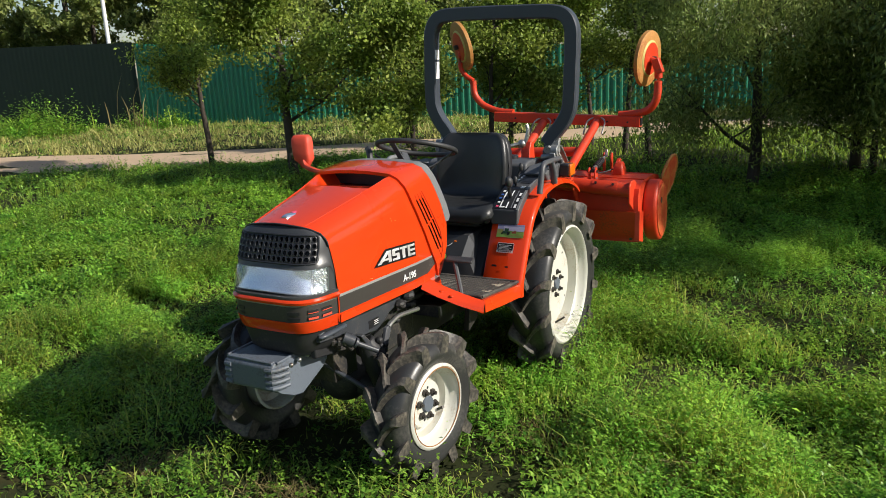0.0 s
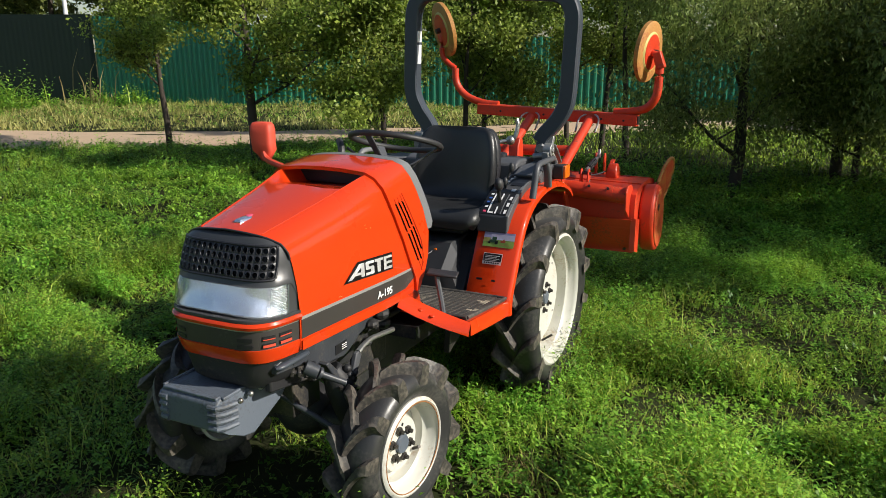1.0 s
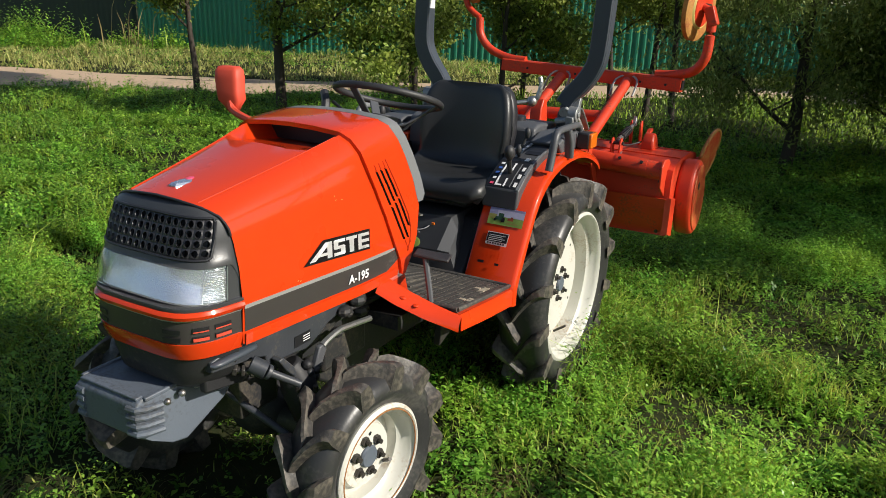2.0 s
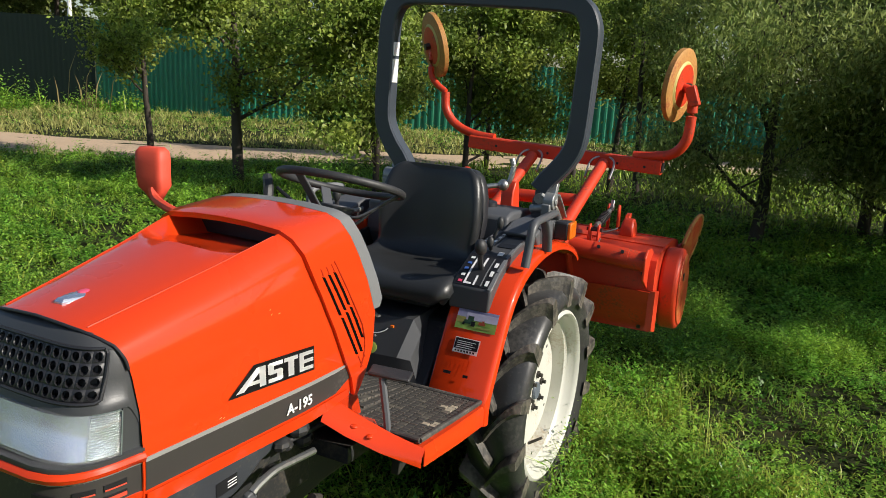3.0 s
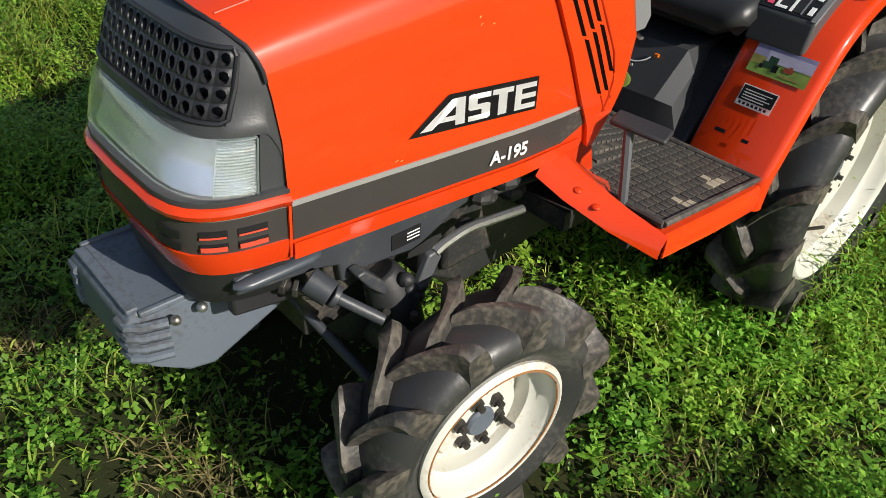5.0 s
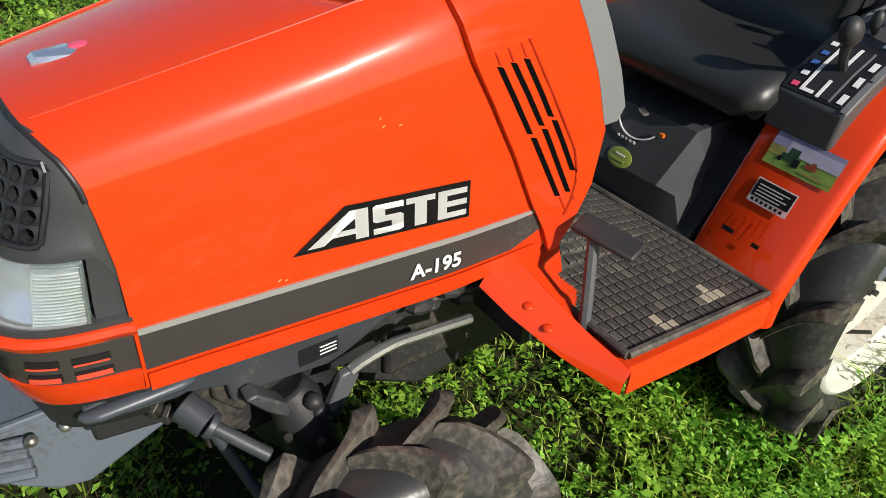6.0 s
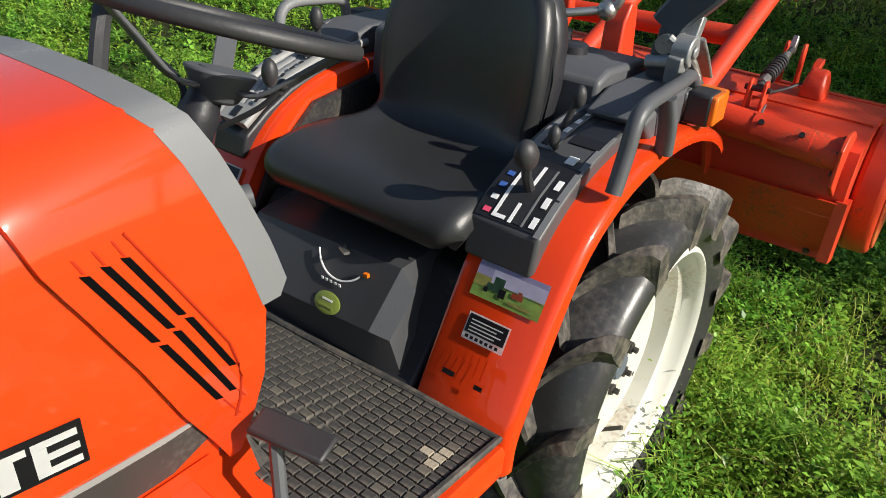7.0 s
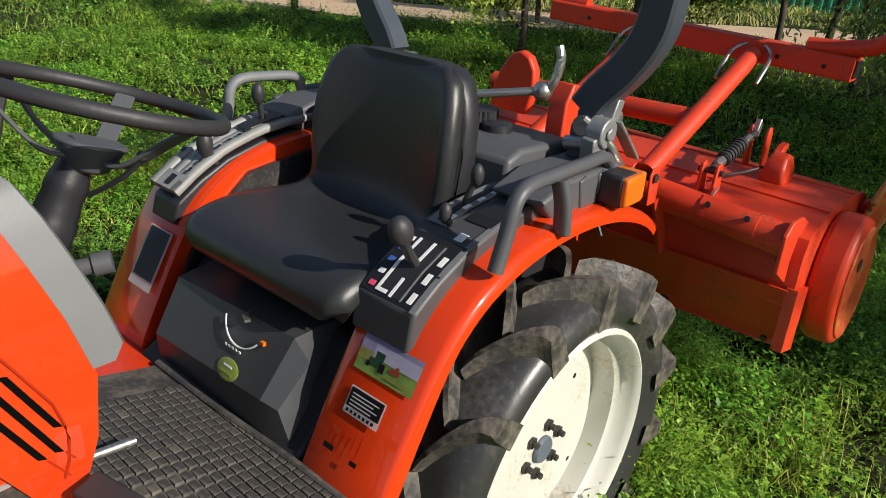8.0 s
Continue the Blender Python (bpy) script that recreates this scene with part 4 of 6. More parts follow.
for sd in (1, -1):
    side_shape("logo_ground", [mark_poly([(-0.10, -0.16), (1.03, -0.16), (1.03, 1.16), (0.38, 1.16), (0.22, 1.16)])], INK, 0.003, sd=sd)
    strokes = [
        [(-0.02, 0), (0.075, 0), (0.27, 0.72), (0.27, 1.0), (0.24, 1.0)],
        [(0.27, 0), (0.35, 0), (0.35, 1.0), (0.27, 1.0)],
        [(0.13, 0.2), (0.27, 0.2), (0.27, 0.38), (0.18, 0.38)],
        [(0.38, 0), (0.55, 0), (0.572, 0.06), (0.572, 0.2), (0.38, 0.2)], [(0.495, 0.2), (0.572, 0.2), (0.572, 0.4), (0.495, 0.4)], [(0.40, 0.4), (0.572, 0.4), (0.572, 0.54), (0.55, 0.6), (0.378, 0.6), (0.378, 0.46)], [(0.378, 0.6), (0.455, 0.6), (0.455, 0.8), (0.378, 0.8)], [(0.378, 0.8), (0.572, 0.8), (0.572, 1.0), (0.40, 1.0), (0.378, 0.94)],
        [(0.59, 0.8), (0.78, 0.8), (0.78, 1.0), (0.59, 1.0)], [(0.645, 0), (0.725, 0), (0.725, 0.8), (0.645, 0.8)],
        [(0.8, 0), (1.0, 0), (1.0, 0.2), (0.8, 0.2)], [(0.8, 0.4), (1.0, 0.4), (1.0, 0.6), (0.8, 0.6)], [(0.8, 0.8), (1.0, 0.8), (1.0, 1.0), (0.8, 1.0)],
        [(0.8, 0.2), (0.862, 0.2), (0.862, 0.4), (0.8, 0.4)], [(0.8, 0.6), (0.862, 0.6), (0.862, 0.8), (0.8, 0.8)],
    ]
    for st in strokes:
        side_shape("logo_stroke", [mark_poly(st)], WHITE, 0.0055, sd=sd)


def words(name, text, size, m, matrix, parent, extrude=0.0008, bold=0.0):
    """Lettering in the built-in font, as a mesh."""
    cu = bpy.data.curves.new(name, "FONT")
    cu.body, cu.size, cu.extrude, cu.offset = text, size, extrude, bold
    cu.align_x = "CENTER"
    tmp = bpy.data.objects.new(name, cu)
    me = bpy.data.meshes.new_from_object(tmp)
    bpy.data.objects.remove(tmp)
    bpy.data.curves.remove(cu)
    me.materials.clear()
    me.materials.append(m)
    ob = new(name, me)
    ob.parent = parent
    ob.matrix_local = matrix
    return ob


for sd in (1, -1):
    ob = words("model_number", "A-195", 0.040, WHITE, Matrix.Identity(4), tractor, bold=0.0009)
    # laid on the curved stripe
    for v in ob.data.vertices:
        y, z = -1.240 + sd * v.co.x * 0.94, 0.789 + v.co.y
        p = hood_at(y, along([(0.735, 0), (0.80, 1), (0.87, 2)], z), 0.0055 + v.co.z)
        v.co = (sd * p.x, y, z)
    ob.data.update()

# ---- front weight ----
wt = empty("front_weight", (-0.055, 0, 0), tractor)
wt["label"] = "grey front ballast weight with a trough on top"
bm = B()
prism(bm, [(-1.935, 0.512), (-1.935, 0.605), (-1.915, 0.622), (-1.630, 0.612), (-1.630, 0.540), (-1.655, 0.518), (-1.80, 0.454), (-1.85, 0.465), (-1.90, 0.49)], "x", -0.150, 0.150)
for v in bm.verts:
    if v.co.y < -1.88:
        v.co.x *= 0.80
part("weight_body", bm, WEIGHT_GREY, wt, bevel=0.008, seg=3)
for sd in (1, -1):
    for k in range(4):
        bm = B()
        z = 0.522 + k * 0.024
        tube(bm, [(sd * 0.085, -1.934, z), (sd * 0.116, -1.932, z), (sd * 0.131, -1.912, z), (sd * 0.144, -1.87, z)], 0.0095, 8)
        part("weight_rib", bm, WEIGHT_GREY, wt)
bm = B()
box(bm, (0, -1.915, 0.620), (0.225, 0.022, 0.010))
box(bm, (0.124, -1.80, 0.618), (0.012, 0.22, 0.012))
box(bm, (-0.124, -1.80, 0.618), (0.012, 0.22, 0.012))
part("weight_rim", bm, WEIGHT_GREY, wt, bevel=0.003)
for k in range(4):
    bm = B()
    ball(bm, (0.152, -1.86 + 0.05 * k, 0.598 + 0.003 * k), 0.010)
    part("weight_bolt", bm, STEEL, wt)
# paint chips on the bonnet's side
g = random.Random(3)
for y, z in ((-1.335, 1.075), (-1.33, 1.062), (-1.305, 1.06), (-1.35, 1.02), (-1.345, 1.03), (-1.325, 1.022), (-1.50, 0.858), (-1.49, 0.856)):
    w2, h2 = g.uniform(0.002, 0.007), g.uniform(0.001, 0.005)
    side_shape("paint_chip", [[(y, z), (y + w2, z + h2), (y + w2 * 0.7, z + h2 + 0.002), (y - 0.001, z + 0.002)]], DRY_CHIP, 0.0006, 0.0004)

# ---- wheels ----


def wheel(name, R, width, lip, disc_r, nlug, lug_h, at, outer_x, parent, mirror=False):
    """A farm wheel turning about x; its outside faces +x. lip: the rim edge's radius; outer_x: the rim edge's place."""
    w = empty(name, at, parent)
    hw = width / 2
    tyre = B()
    carc = R - lug_h
    prof = [(lip - 0.012, -hw * 0.62), (lip + 0.01, -hw * 0.74), (lerp(lip, carc, 0.45), -hw * 0.99), (carc - 0.035, -hw * 0.97), (carc - 0.008, -hw * 0.78), (carc, -hw * 0.4), (carc + 0.003, 0), (carc, hw * 0.4), (carc - 0.008, hw * 0.78), (carc - 0.035, hw * 0.97), (lerp(lip, carc, 0.45), hw * 0.99), (lip + 0.012, hw * 0.76), (lip - 0.004, hw * 0.70), (lip - 0.010, hw * 0.55)]
    lathe(tyre, prof, 64)
    part("tyre", tyre, RUBBER, w, "black farm tyre", angle=50)
    # bars: curved lugs from a little past the middle to the shoulder, on both sides
    big = lip > 0.25
    for sd in (1, -1):
        lug = B()
        sec = []
        for k in range(9):
            t = k / 8
            x = lerp(0.13, -1.03, t)
            ang = (0.03 - (0.30 if big else 0.42) * (1 - (1 - t) ** 1.7))
            half = lerp(0.75, 1.35, t ** 1.5) * (0.019 if big else 0.0195)
            tp = carc + lug_h * (0.80 if k == 0 else 1.0) - 0.004 * max(0, (t - 0.6) / 0.4) ** 2 - (0.006 if k == 8 else 0)
            base = carc - 0.010 - (0.062 if big else 0.034) * max(0, (t - 0.7) / 0.3) ** 1.5
            xx = -sd * x * hw
            xb = xx if k < 8 else xx - sd * 0.003
            sec.append([(base, ang - half * 1.45 / R, xb), (lerp(base, tp, 0.75), ang - half * 1.0 / R, xx), (tp, ang - half * 0.72 / R, xx), (tp, ang + half * 0.72 / R, xx), (lerp(base, tp, 0.75), ang + half * 1.0 / R, xx), (base, ang + half * 1.45 / R, xb)])
        vs = [[lug.verts.new((x, -r * math.sin(a), r * math.cos(a))) for r, a, x in sct] for sct in sec]
        for p, q in zip(vs, vs[1:]):
            for k in range(5):
                lug.faces.new((p[k], p[k + 1], q[k + 1], q[k]))
        lug.faces.new(vs[0])
        lug.faces.new(vs[-1])
        bmesh.ops.recalc_face_normals(lug, faces=lug.faces)
        me = bpy.data.meshes.new("tread_lug")
        lug.to_mesh(me)
        lug.free()
        me.materials.append(LUG)
        me.shade_smooth()
        me.set_sharp_from_angle(angle=radians(42))
        for i in range(nlug):
            ob = new("tread_lug", me)
            ob.parent = w
            ob.rotation_euler = (2 * math.pi * (i + (0.5 if sd > 0 else 0)) / nlug, 0, 0)
    rim = B()
    o = outer_x
    d = o - (0.085 if lip > 0.25 else 0.062)
    prof = [(lip, o), (lip + 0.006, o - 0.006), (lip + 0.004, o - 0.02), (lip - 0.008, o - 0.026), (lip - 0.010, o - 0.05), (lip - 0.03, o - 0.056), (lip - 0.036, o - 0.15), (lip - 0.02, o - 0.18), (lip - 0.03, o - 0.186), (lip - 0.046, o - 0.156), (lip - 0.040, o - 0.058), (lip - 0.022, o - 0.046), (lip - 0.018, o - 0.018), (lip - 0.012, o - 0.004), (lip - 0.006, o + 0.002)]
    lathe(rim, prof, 64)
    part("rim", rim, CREAM, w, "cream painted steel rim", angle=50)
    disc = B()
    lathe(disc, [(0.001, d + 0.004), (disc_r * 0.45, d + 0.004), (disc_r * 0.55, d), (disc_r * 0.965, d - 0.001), (disc_r, d - 0.010), (disc_r + 0.006, d - 0.030), (lip - 0.040, d - 0.036), (lip - 0.040, d - 0.044), (disc_r, d - 0.040), (disc_r - 0.006, d - 0.02), (0.001, d - 0.008)], 48)
    part("wheel_disc", disc, CREAM, w, "cream painted wheel disc", angle=40)
    if not big:
        ru = B()
        tube(ru, [(o - 0.001, (lip - 0.012) * math.cos(v), (lip - 0.012) * math.sin(v)) for v in [2 * math.pi * i / 48 for i in range(48)]], 0.0022, 5, closed=True)
        part("rim_rust", ru, RUST, w, "line of rust round the rim")
    hub = B()
    lathe(hub, [(0.001, d + 0.016), (0.032, d + 0.016), (0.036, d + 0.010), (0.036, d), (0.001, d)], 24)
    part("hub_cap", hub, WEIGHT_GREY, w, "grey hub cap")
    for k in range(6):
        a = 2 * math.pi * k / 6 + 0.3
        br = 0.066 if lip > 0.25 else 0.056
        bb = B()
        c = Vector((d, br * math.cos(a), br * math.sin(a)))
        rod(bb, c, c + Vector((0.012, 0, 0)), 0.016, n=6)
        rod(bb, c, c + Vector((0.026, 0, 0)), 0.008, n=8)
        part("wheel_bolt", bb, DARK_STEEL, w)
    for k in range(4):
        a = 2 * math.pi * k / 4 + 0.9
        c = Vector((d - 0.004, (disc_r - 0.035) * math.cos(a), (disc_r - 0.035) * math.sin(a)))
        bb = B()
        rod(bb, c, c + Vector((0.004, 0, 0)), 0.007, n=10)
        part("disc_hole", bb, INK, w)
    vb = B()
    rod(vb, (d - 0.02, 0.05, -(lip - 0.075)), (d + 0.035, 0.05, -(lip - 0.115)), 0.006)
    part("valve", vb, DARK_STEEL, w)
    return w


RWX, FWX = 0.49, 0.402
rw = wheel("rear_wheel", 0.485, 0.215, 0.335, 0.228, 14, 0.044, (RWX, 0, 0.44), 0.085, tractor)
rw["label"] = "large rear wheel with a cream rim"
fw = wheel("front_wheel", 0.318, 0.176, 0.180, 0.105, 12, 0.040, (FWX, -1.4, 0.293), 0.078, tractor)
fw["label"] = "small front wheel with a cream rim"
for src, x, y, z, turn, steer in ((rw, -RWX, 0, 0.44, 12, 0), (fw, -0.475, -1.4, 0.293, 5, -6)):
    copy_thing(src, pose(x, y, z, 0, 0, 180 + steer) @ pose(0, 0, 0, turn, 0, 0))
fw.rotation_euler = (radians(25), 0, radians(-6))

# ---- platform and step ----
def floor_z(y):
    return lerp(0.642, 0.592, (y + 1.0) / 0.45)


for sd in (1, -1):
    bm = B()
    # step plate with its outer flange, and the front panel that rises to the bonnet
    sheet(bm, [[(sd * 0.20, -1.0, 0.642), (sd * 0.512, -1.0, 0.642), (sd * 0.520, -1.0, 0.632), (sd * 0.520, -1.0, 0.585)],
               [(sd * 0.20, -0.78, 0.618), (sd * 0.512, -0.78, 0.618), (sd * 0.520, -0.78, 0.608), (sd * 0.520, -0.78, 0.556)],
               [(sd * 0.20, -0.56, 0.593), (sd * 0.505, -0.56, 0.593), (sd * 0.513, -0.56, 0.583), (sd * 0.513, -0.56, 0.528)]], 0.004)
    part("step_plate", bm, RED, tractor, "orange-red footplate", angle=50)
    bm = B()
    sheet(bm, [[(sd * 0.520, -1.0, 0.640), (sd * 0.43, -1.02, 0.668), (sd * 0.33, -1.04, 0.705), (sd * 0.262, -1.05, 0.735)],
               [(sd * 0.518, -1.012, 0.612), (sd * 0.42, -1.06, 0.652), (sd * 0.33, -1.10, 0.695), (sd * 0.268, -1.125, 0.735)],
               [(sd * 0.515, -1.010, 0.583), (sd * 0.42, -1.07, 0.628), (sd * 0.33, -1.115, 0.675), (sd * 0.268, -1.14, 0.712)]], 0.004)
    part("step_front", bm, RED, tractor, angle=50)
    bm = B()
    sheet(bm, [[(sd * 0.262, -1.05, 0.735), (sd * 0.25, -0.94, 0.74)], [(sd * 0.36, -1.03, 0.69), (sd * 0.26, -0.92, 0.64)], [(sd * 0.40, -1.01, 0.645), (sd * 0.30, -0.90, 0.632)]], 0.004)
    part("step_gusset", bm, RED, tractor)
    for k, (x, y, z) in enumerate(((0.34, -1.085, 0.694), (0.385, -1.075, 0.672))):
        bb = B()
        ball(bb, (sd * x, y, z), 0.011, (1, 1, 0.5))
        part("rivet", bb, RED, tractor)
bm = B()
prism(bm, [(-1.05, 0.60), (-0.3, 0.56), (-0.3, 0.52), (-1.05, 0.55)], "x", -0.30, 0.30)
part("floor_pan", bm, BLACK_DIRTY, tractor)

# ribbed rubber mat on the platform: a flat sheet with raised cells
mat_thing = tagged(empty("floor_mat"), "dusty black rubber mat with square ribs on the footplate", "floor mat")


def mat_z(x, y):
    z = floor_z(y) + 0.008
    if x < 0.27:
        z += 0.05 * min(1, (0.27 - x) / 0.1) * max(0, (-0.60 - y) / 0.4)
    return z


bm = B()
sheet(bm, [[(lerp(-0.20, 0.497, i / 16), y, mat_z(lerp(-0.20, 0.497, i / 16), y)) for i in range(17)] for y in (-0.99, -0.9, -0.8, -0.7, -0.62, -0.572)], 0.006)
part("mat_base", bm, MAT_RUBBER, mat_thing, angle=60)
edge = B()
pts = [(0.497, -0.99, mat_z(0.497, -0.99)), (0.497, -0.8, mat_z(0.5, -0.8)), (0.497, -0.572, mat_z(0.5, -0.572)), (0.30, -0.572, mat_z(0.3, -0.572)), (0.2, -0.575, mat_z(0.2, -0.575)), (0.0, -0.585, mat_z(0, -0.585)), (-0.2, -0.585, mat_z(-0.2, -0.585))]
sweep(edge, [Vector(p) + Vector((0, 0, 0.006)) for p in pts], rect(0.016, 0.014, 0.004))
sweep(edge, [Vector((x, -0.99, mat_z(x, -0.99) + 0.006)) for x in (0.497, 0.4, 0.3, 0.25)], rect(0.016, 0.014, 0.004))
part("mat_edge", edge, MAT_RUBBER, mat_thing)
MAT_TOP = MAT_RUBBER.copy()
MAT_TOP.name = "mat_cell_rubber"
_n, _l = MAT_TOP.node_tree.nodes, MAT_TOP.node_tree.links
_p = _n["Principled BSDF"]
_src = _p.inputs["Base Color"].links[0].from_socket
_info, _hs, _rng = _n.new("ShaderNodeObjectInfo"), _n.new("ShaderNodeMix"), _n.new("ShaderNodeMapRange")
_rng.inputs["From Min"].default_value, _rng.inputs["From Max"].default_value = 0.70, 1.0
_rng.inputs["To Max"].default_value = 0.6
_pw = _n.new("ShaderNodeMath")
_pw.operation = "POWER"
_pw.inputs[1].default_value = 3.0
_hs.data_type = "RGBA"
_hs.inputs["B"].default_value = (0.34, 0.30, 0.22, 1)
_l.new(_info.outputs["Random"], _rng.inputs["Value"])
_l.new(_rng.outputs["Result"], _pw.inputs[0])
_l.new(_pw.outputs[0], _hs.inputs["Factor"])
_l.new(_src, _hs.inputs["A"])
_l.new(_hs.outputs["Result"], _p.inputs["Base Color"])
cell = B()
bmesh.ops.create_cube(cell, size=1, matrix=Matrix.Diagonal((0.0232, 0.0186, 0.006, 1)))
for v in cell.verts:
    if v.co.z > 0:
        v.co.x *= 0.9
        v.co.y *= 0.88
cell_me = bpy.data.meshes.new("mat_cell")
cell.to_mesh(cell_me)
cell.free()
cell_me.materials.append(MAT_TOP)
cell_pale = cell_me.copy()
cell_pale.materials.clear()
cell_pale.materials.append(mat("dried_mud", (0.36, 0.31, 0.23), 0.9, var=0.3, scale=40, bump=0.3))
g = random.Random(5)
count = 0
for i in range(24):
    for j in range(19):
        x, y = 0.475 - i * 0.0262, -0.970 + j * 0.0215
        if x < -0.10 or (x < 0.24 and y < -0.9):
            continue
        count += 1
        if count > 460:
            break
        dusty = math.hypot(x - 0.45, y + 0.69) < 0.034 or math.hypot(x - 0.46, y + 0.86) < 0.030
        ob = new("mat_cell", cell_pale if dusty and g.random() < 0.8 else cell_me)
        ob.parent = mat_thing
        ob.matrix_basis = pose(x, y, mat_z(x, y) + 0.0030 + g.uniform(-0.0006, 0.0006), -3, 0, g.uniform(-2, 2))

# pedal
ped = empty("brake_pedal", (0, 0, 0), tractor)
ped["label"] = "black pedal on a grey arm"
bm = B()
tube(bm, curve([(0.405, -1.0, 0.60), (0.39, -0.99, 0.68), (0.365, -0.972, 0.76), (0.352, -0.962, 0.80)], 5), 0.011, 8)
part("pedal_arm", bm, GREY_PL, ped)
bm = B()
box(bm, (0.371, -0.948, 0.810), (0.125, 0.050, 0.012), (10, 4, 14))
part("pedal_pad", bm, GRIP, ped, bevel=0.005)
bm = B()
box(bm, (0.16, -0.97, 0.76), (0.10, 0.04, 0.014), (40, 0, 0))
rod(bm, (0.10, -1.02, 0.70), (0.12, -0.80, 0.69), 0.009)
part("inner_pedal", bm, STEEL, tractor)

# ---- fenders ----
FEN = [(-0.578, 0.525), (-0.572, 0.60), (-0.535, 0.68), (-0.485, 0.775), (-0.435, 0.862), (-0.385, 0.925), (-0.31, 0.98), (-0.21, 1.020), (-0.10, 1.040), (0.02, 1.045), (0.14, 1.032), (0.25, 1.002), (0.33, 0.965), (0.37, 0.935)]
for sd in (1, -1):
    bm = B()
    sm = [(p.x, p.y) for p in curve([(a, b, 0) for a, b in FEN], 3)]
    rows = []
    for i, (y, z) in enumerate(sm):
        y1, z1 = sm[min(i + 1, len(sm) - 1)]
        y0, z0 = sm[max(i - 1, 0)]
        d = Vector((y1 - y0, z1 - z0)).normalized()
        n = Vector((d.y, -d.x)) if d.x < 0 else Vector((-d.y, d.x))
        n = Vector((-d.y, d.x))
        lip = 0.032
        rows.append([(sd * 0.300, y, max(0.55, z - 0.12) if z < 0.95 else z - 0.06), (sd * 0.303, y, z - 0.006), (sd * 0.312, y, z), (sd * 0.50, y, z), (sd * 0.514, y - n.x * 0.006, z - n.y * 0.006), (sd * 0.520, y - n.x * 0.02, z - n.y * 0.02), (sd * 0.520, y - n.x * lip, z - n.y * lip)])
    sheet(bm, rows, 0.003)
    part("fender", bm, RED, tractor, "glossy orange-red rear fender", angle=50)
    bm = B()
    prism(bm, [(-0.56, 0.56), (-0.40, 0.86), (-0.25, 0.98), (0.05, 1.02), (0.28, 0.96), (0.30, 0.62), (0.1, 0.5), (-0.4, 0.5)], "x", sd * 0.285, sd * 0.298)
    part("fender_inner", bm, BLACK_DIRTY, tractor)
    # turn signal on the fender
    sig = empty("turn_signal", (0, 0, 0), tractor)
    bm = B()
    box(bm, (sd * 0.505, 0.150, 1.075), (0.06, 0.07, 0.072))
    part("signal_housing", bm, BLACK_PL, sig, bevel=0.008)
    bm = B()
    box(bm, (sd * 0.508, 0.195, 1.076), (0.066, 0.03, 0.066))
    box(bm, (sd * 0.535, 0.155, 1.076), (0.022, 0.075, 0.066))
    part("signal_lens", bm, AMBER, sig, "orange lens", bevel=0.006)
    # grab rail
    bm = B()
    if sd < 0:
        sweep(bm, curve([(-0.505, -0.175, 1.03), (-0.508, -0.160, 1.09), (-0.510, -0.150, 1.135), (-0.508, -0.115, 1.158), (-0.505, -0.02, 1.156), (-0.500, 0.045, 1.150), (-0.498, 0.072, 1.13), (-0.495, 0.085, 1.04)], 4), rect(0.026, 0.03, 0.008), (1, 0, 0))
        part("grab_rail", bm, TRIM, tractor, "grey plastic grab rail", angle=50)
        continue
    path = curve([(sd * 0.512, -0.285, 1.01), (sd * 0.513, -0.262, 1.08), (sd * 0.513, -0.245, 1.135), (sd * 0.512, -0.21, 1.158), (sd * 0.505, -0.12, 1.158), (sd * 0.49, 0.02, 1.150), (sd * 0.475, 0.12, 1.142), (sd * 0.47, 0.16, 1.12)], 4)
    sweep(bm, path, rect(0.026, 0.03, 0.008), (1, 0, 0))
    sweep(bm, curve([(sd * 0.512, -0.105, 1.15), (sd * 0.520, -0.095, 1.10), (sd * 0.520, -0.085, 1.035)], 3), rect(0.022, 0.036, 0.006), (1, 0, 0))
    part("grab_rail", bm, GREY_PL, tractor, "grey plastic grab rail", angle=50)

# picture sticker, warning label and marks on the near fender's front
SL = Vector((0, -0.435 + 0.485, 0.862 - 0.775)).normalized()
SN = Vector((0, -SL.z, SL.y))


def on_fender(x, d, out=0.003):
    """A point on the fender's sloping front, d metres up from its lower bend."""
    return Vector((x, -0.485, 0.775)) + SL * d + SN * out


def fender_quad(name, x0, x1, d0, d1, m, out, skew=0.0, label=""):
    bm = B()
    v = [bm.verts.new(on_fender(x, d, out)) for x, d in ((x0, d0), (x1, d0 + skew), (x1 + 0.0, d1 + skew), (x0, d1))]
    bm.faces.new(v)
    bmesh.ops.solidify(bm, geom=bm.faces[:], thickness=0.0006)
    return part(name, bm, m, tractor, label, smooth=False)


PIC_SKY = mat("print_sky", (0.44, 0.42, 0.66), 0.35, var=0.35, scale=22, bump=0)
PIC_FIELD = mat("print_field", (0.32, 0.50, 0.12), 0.35, var=0.5, scale=30, bump=0)
PIC_HAZE = mat("print_haze", (0.66, 0.64, 0.80), 0.35, var=0.25, scale=40, bump=0)
PIC_WHEAT = mat("print_wheat", (0.42, 0.40, 0.12), 0.35, var=0.4, scale=60, bump=0)
PIC_GREEN = mat("print_green", (0.04, 0.10, 0.06), 0.35, var=0.4, scale=60, bump=0)
PIC_RED = mat("print_red", (0.45, 0.10, 0.05), 0.35, var=0.3, scale=60, bump=0)
fender_quad("picture_sticker", 0.340, 0.490, 0.038, 0.108, PIC_FIELD, 0.004, label="printed sticker of a tractor in a field")
fender_quad("sticker_sky", 0.340, 0.490, 0.078, 0.108, PIC_SKY, 0.0048)
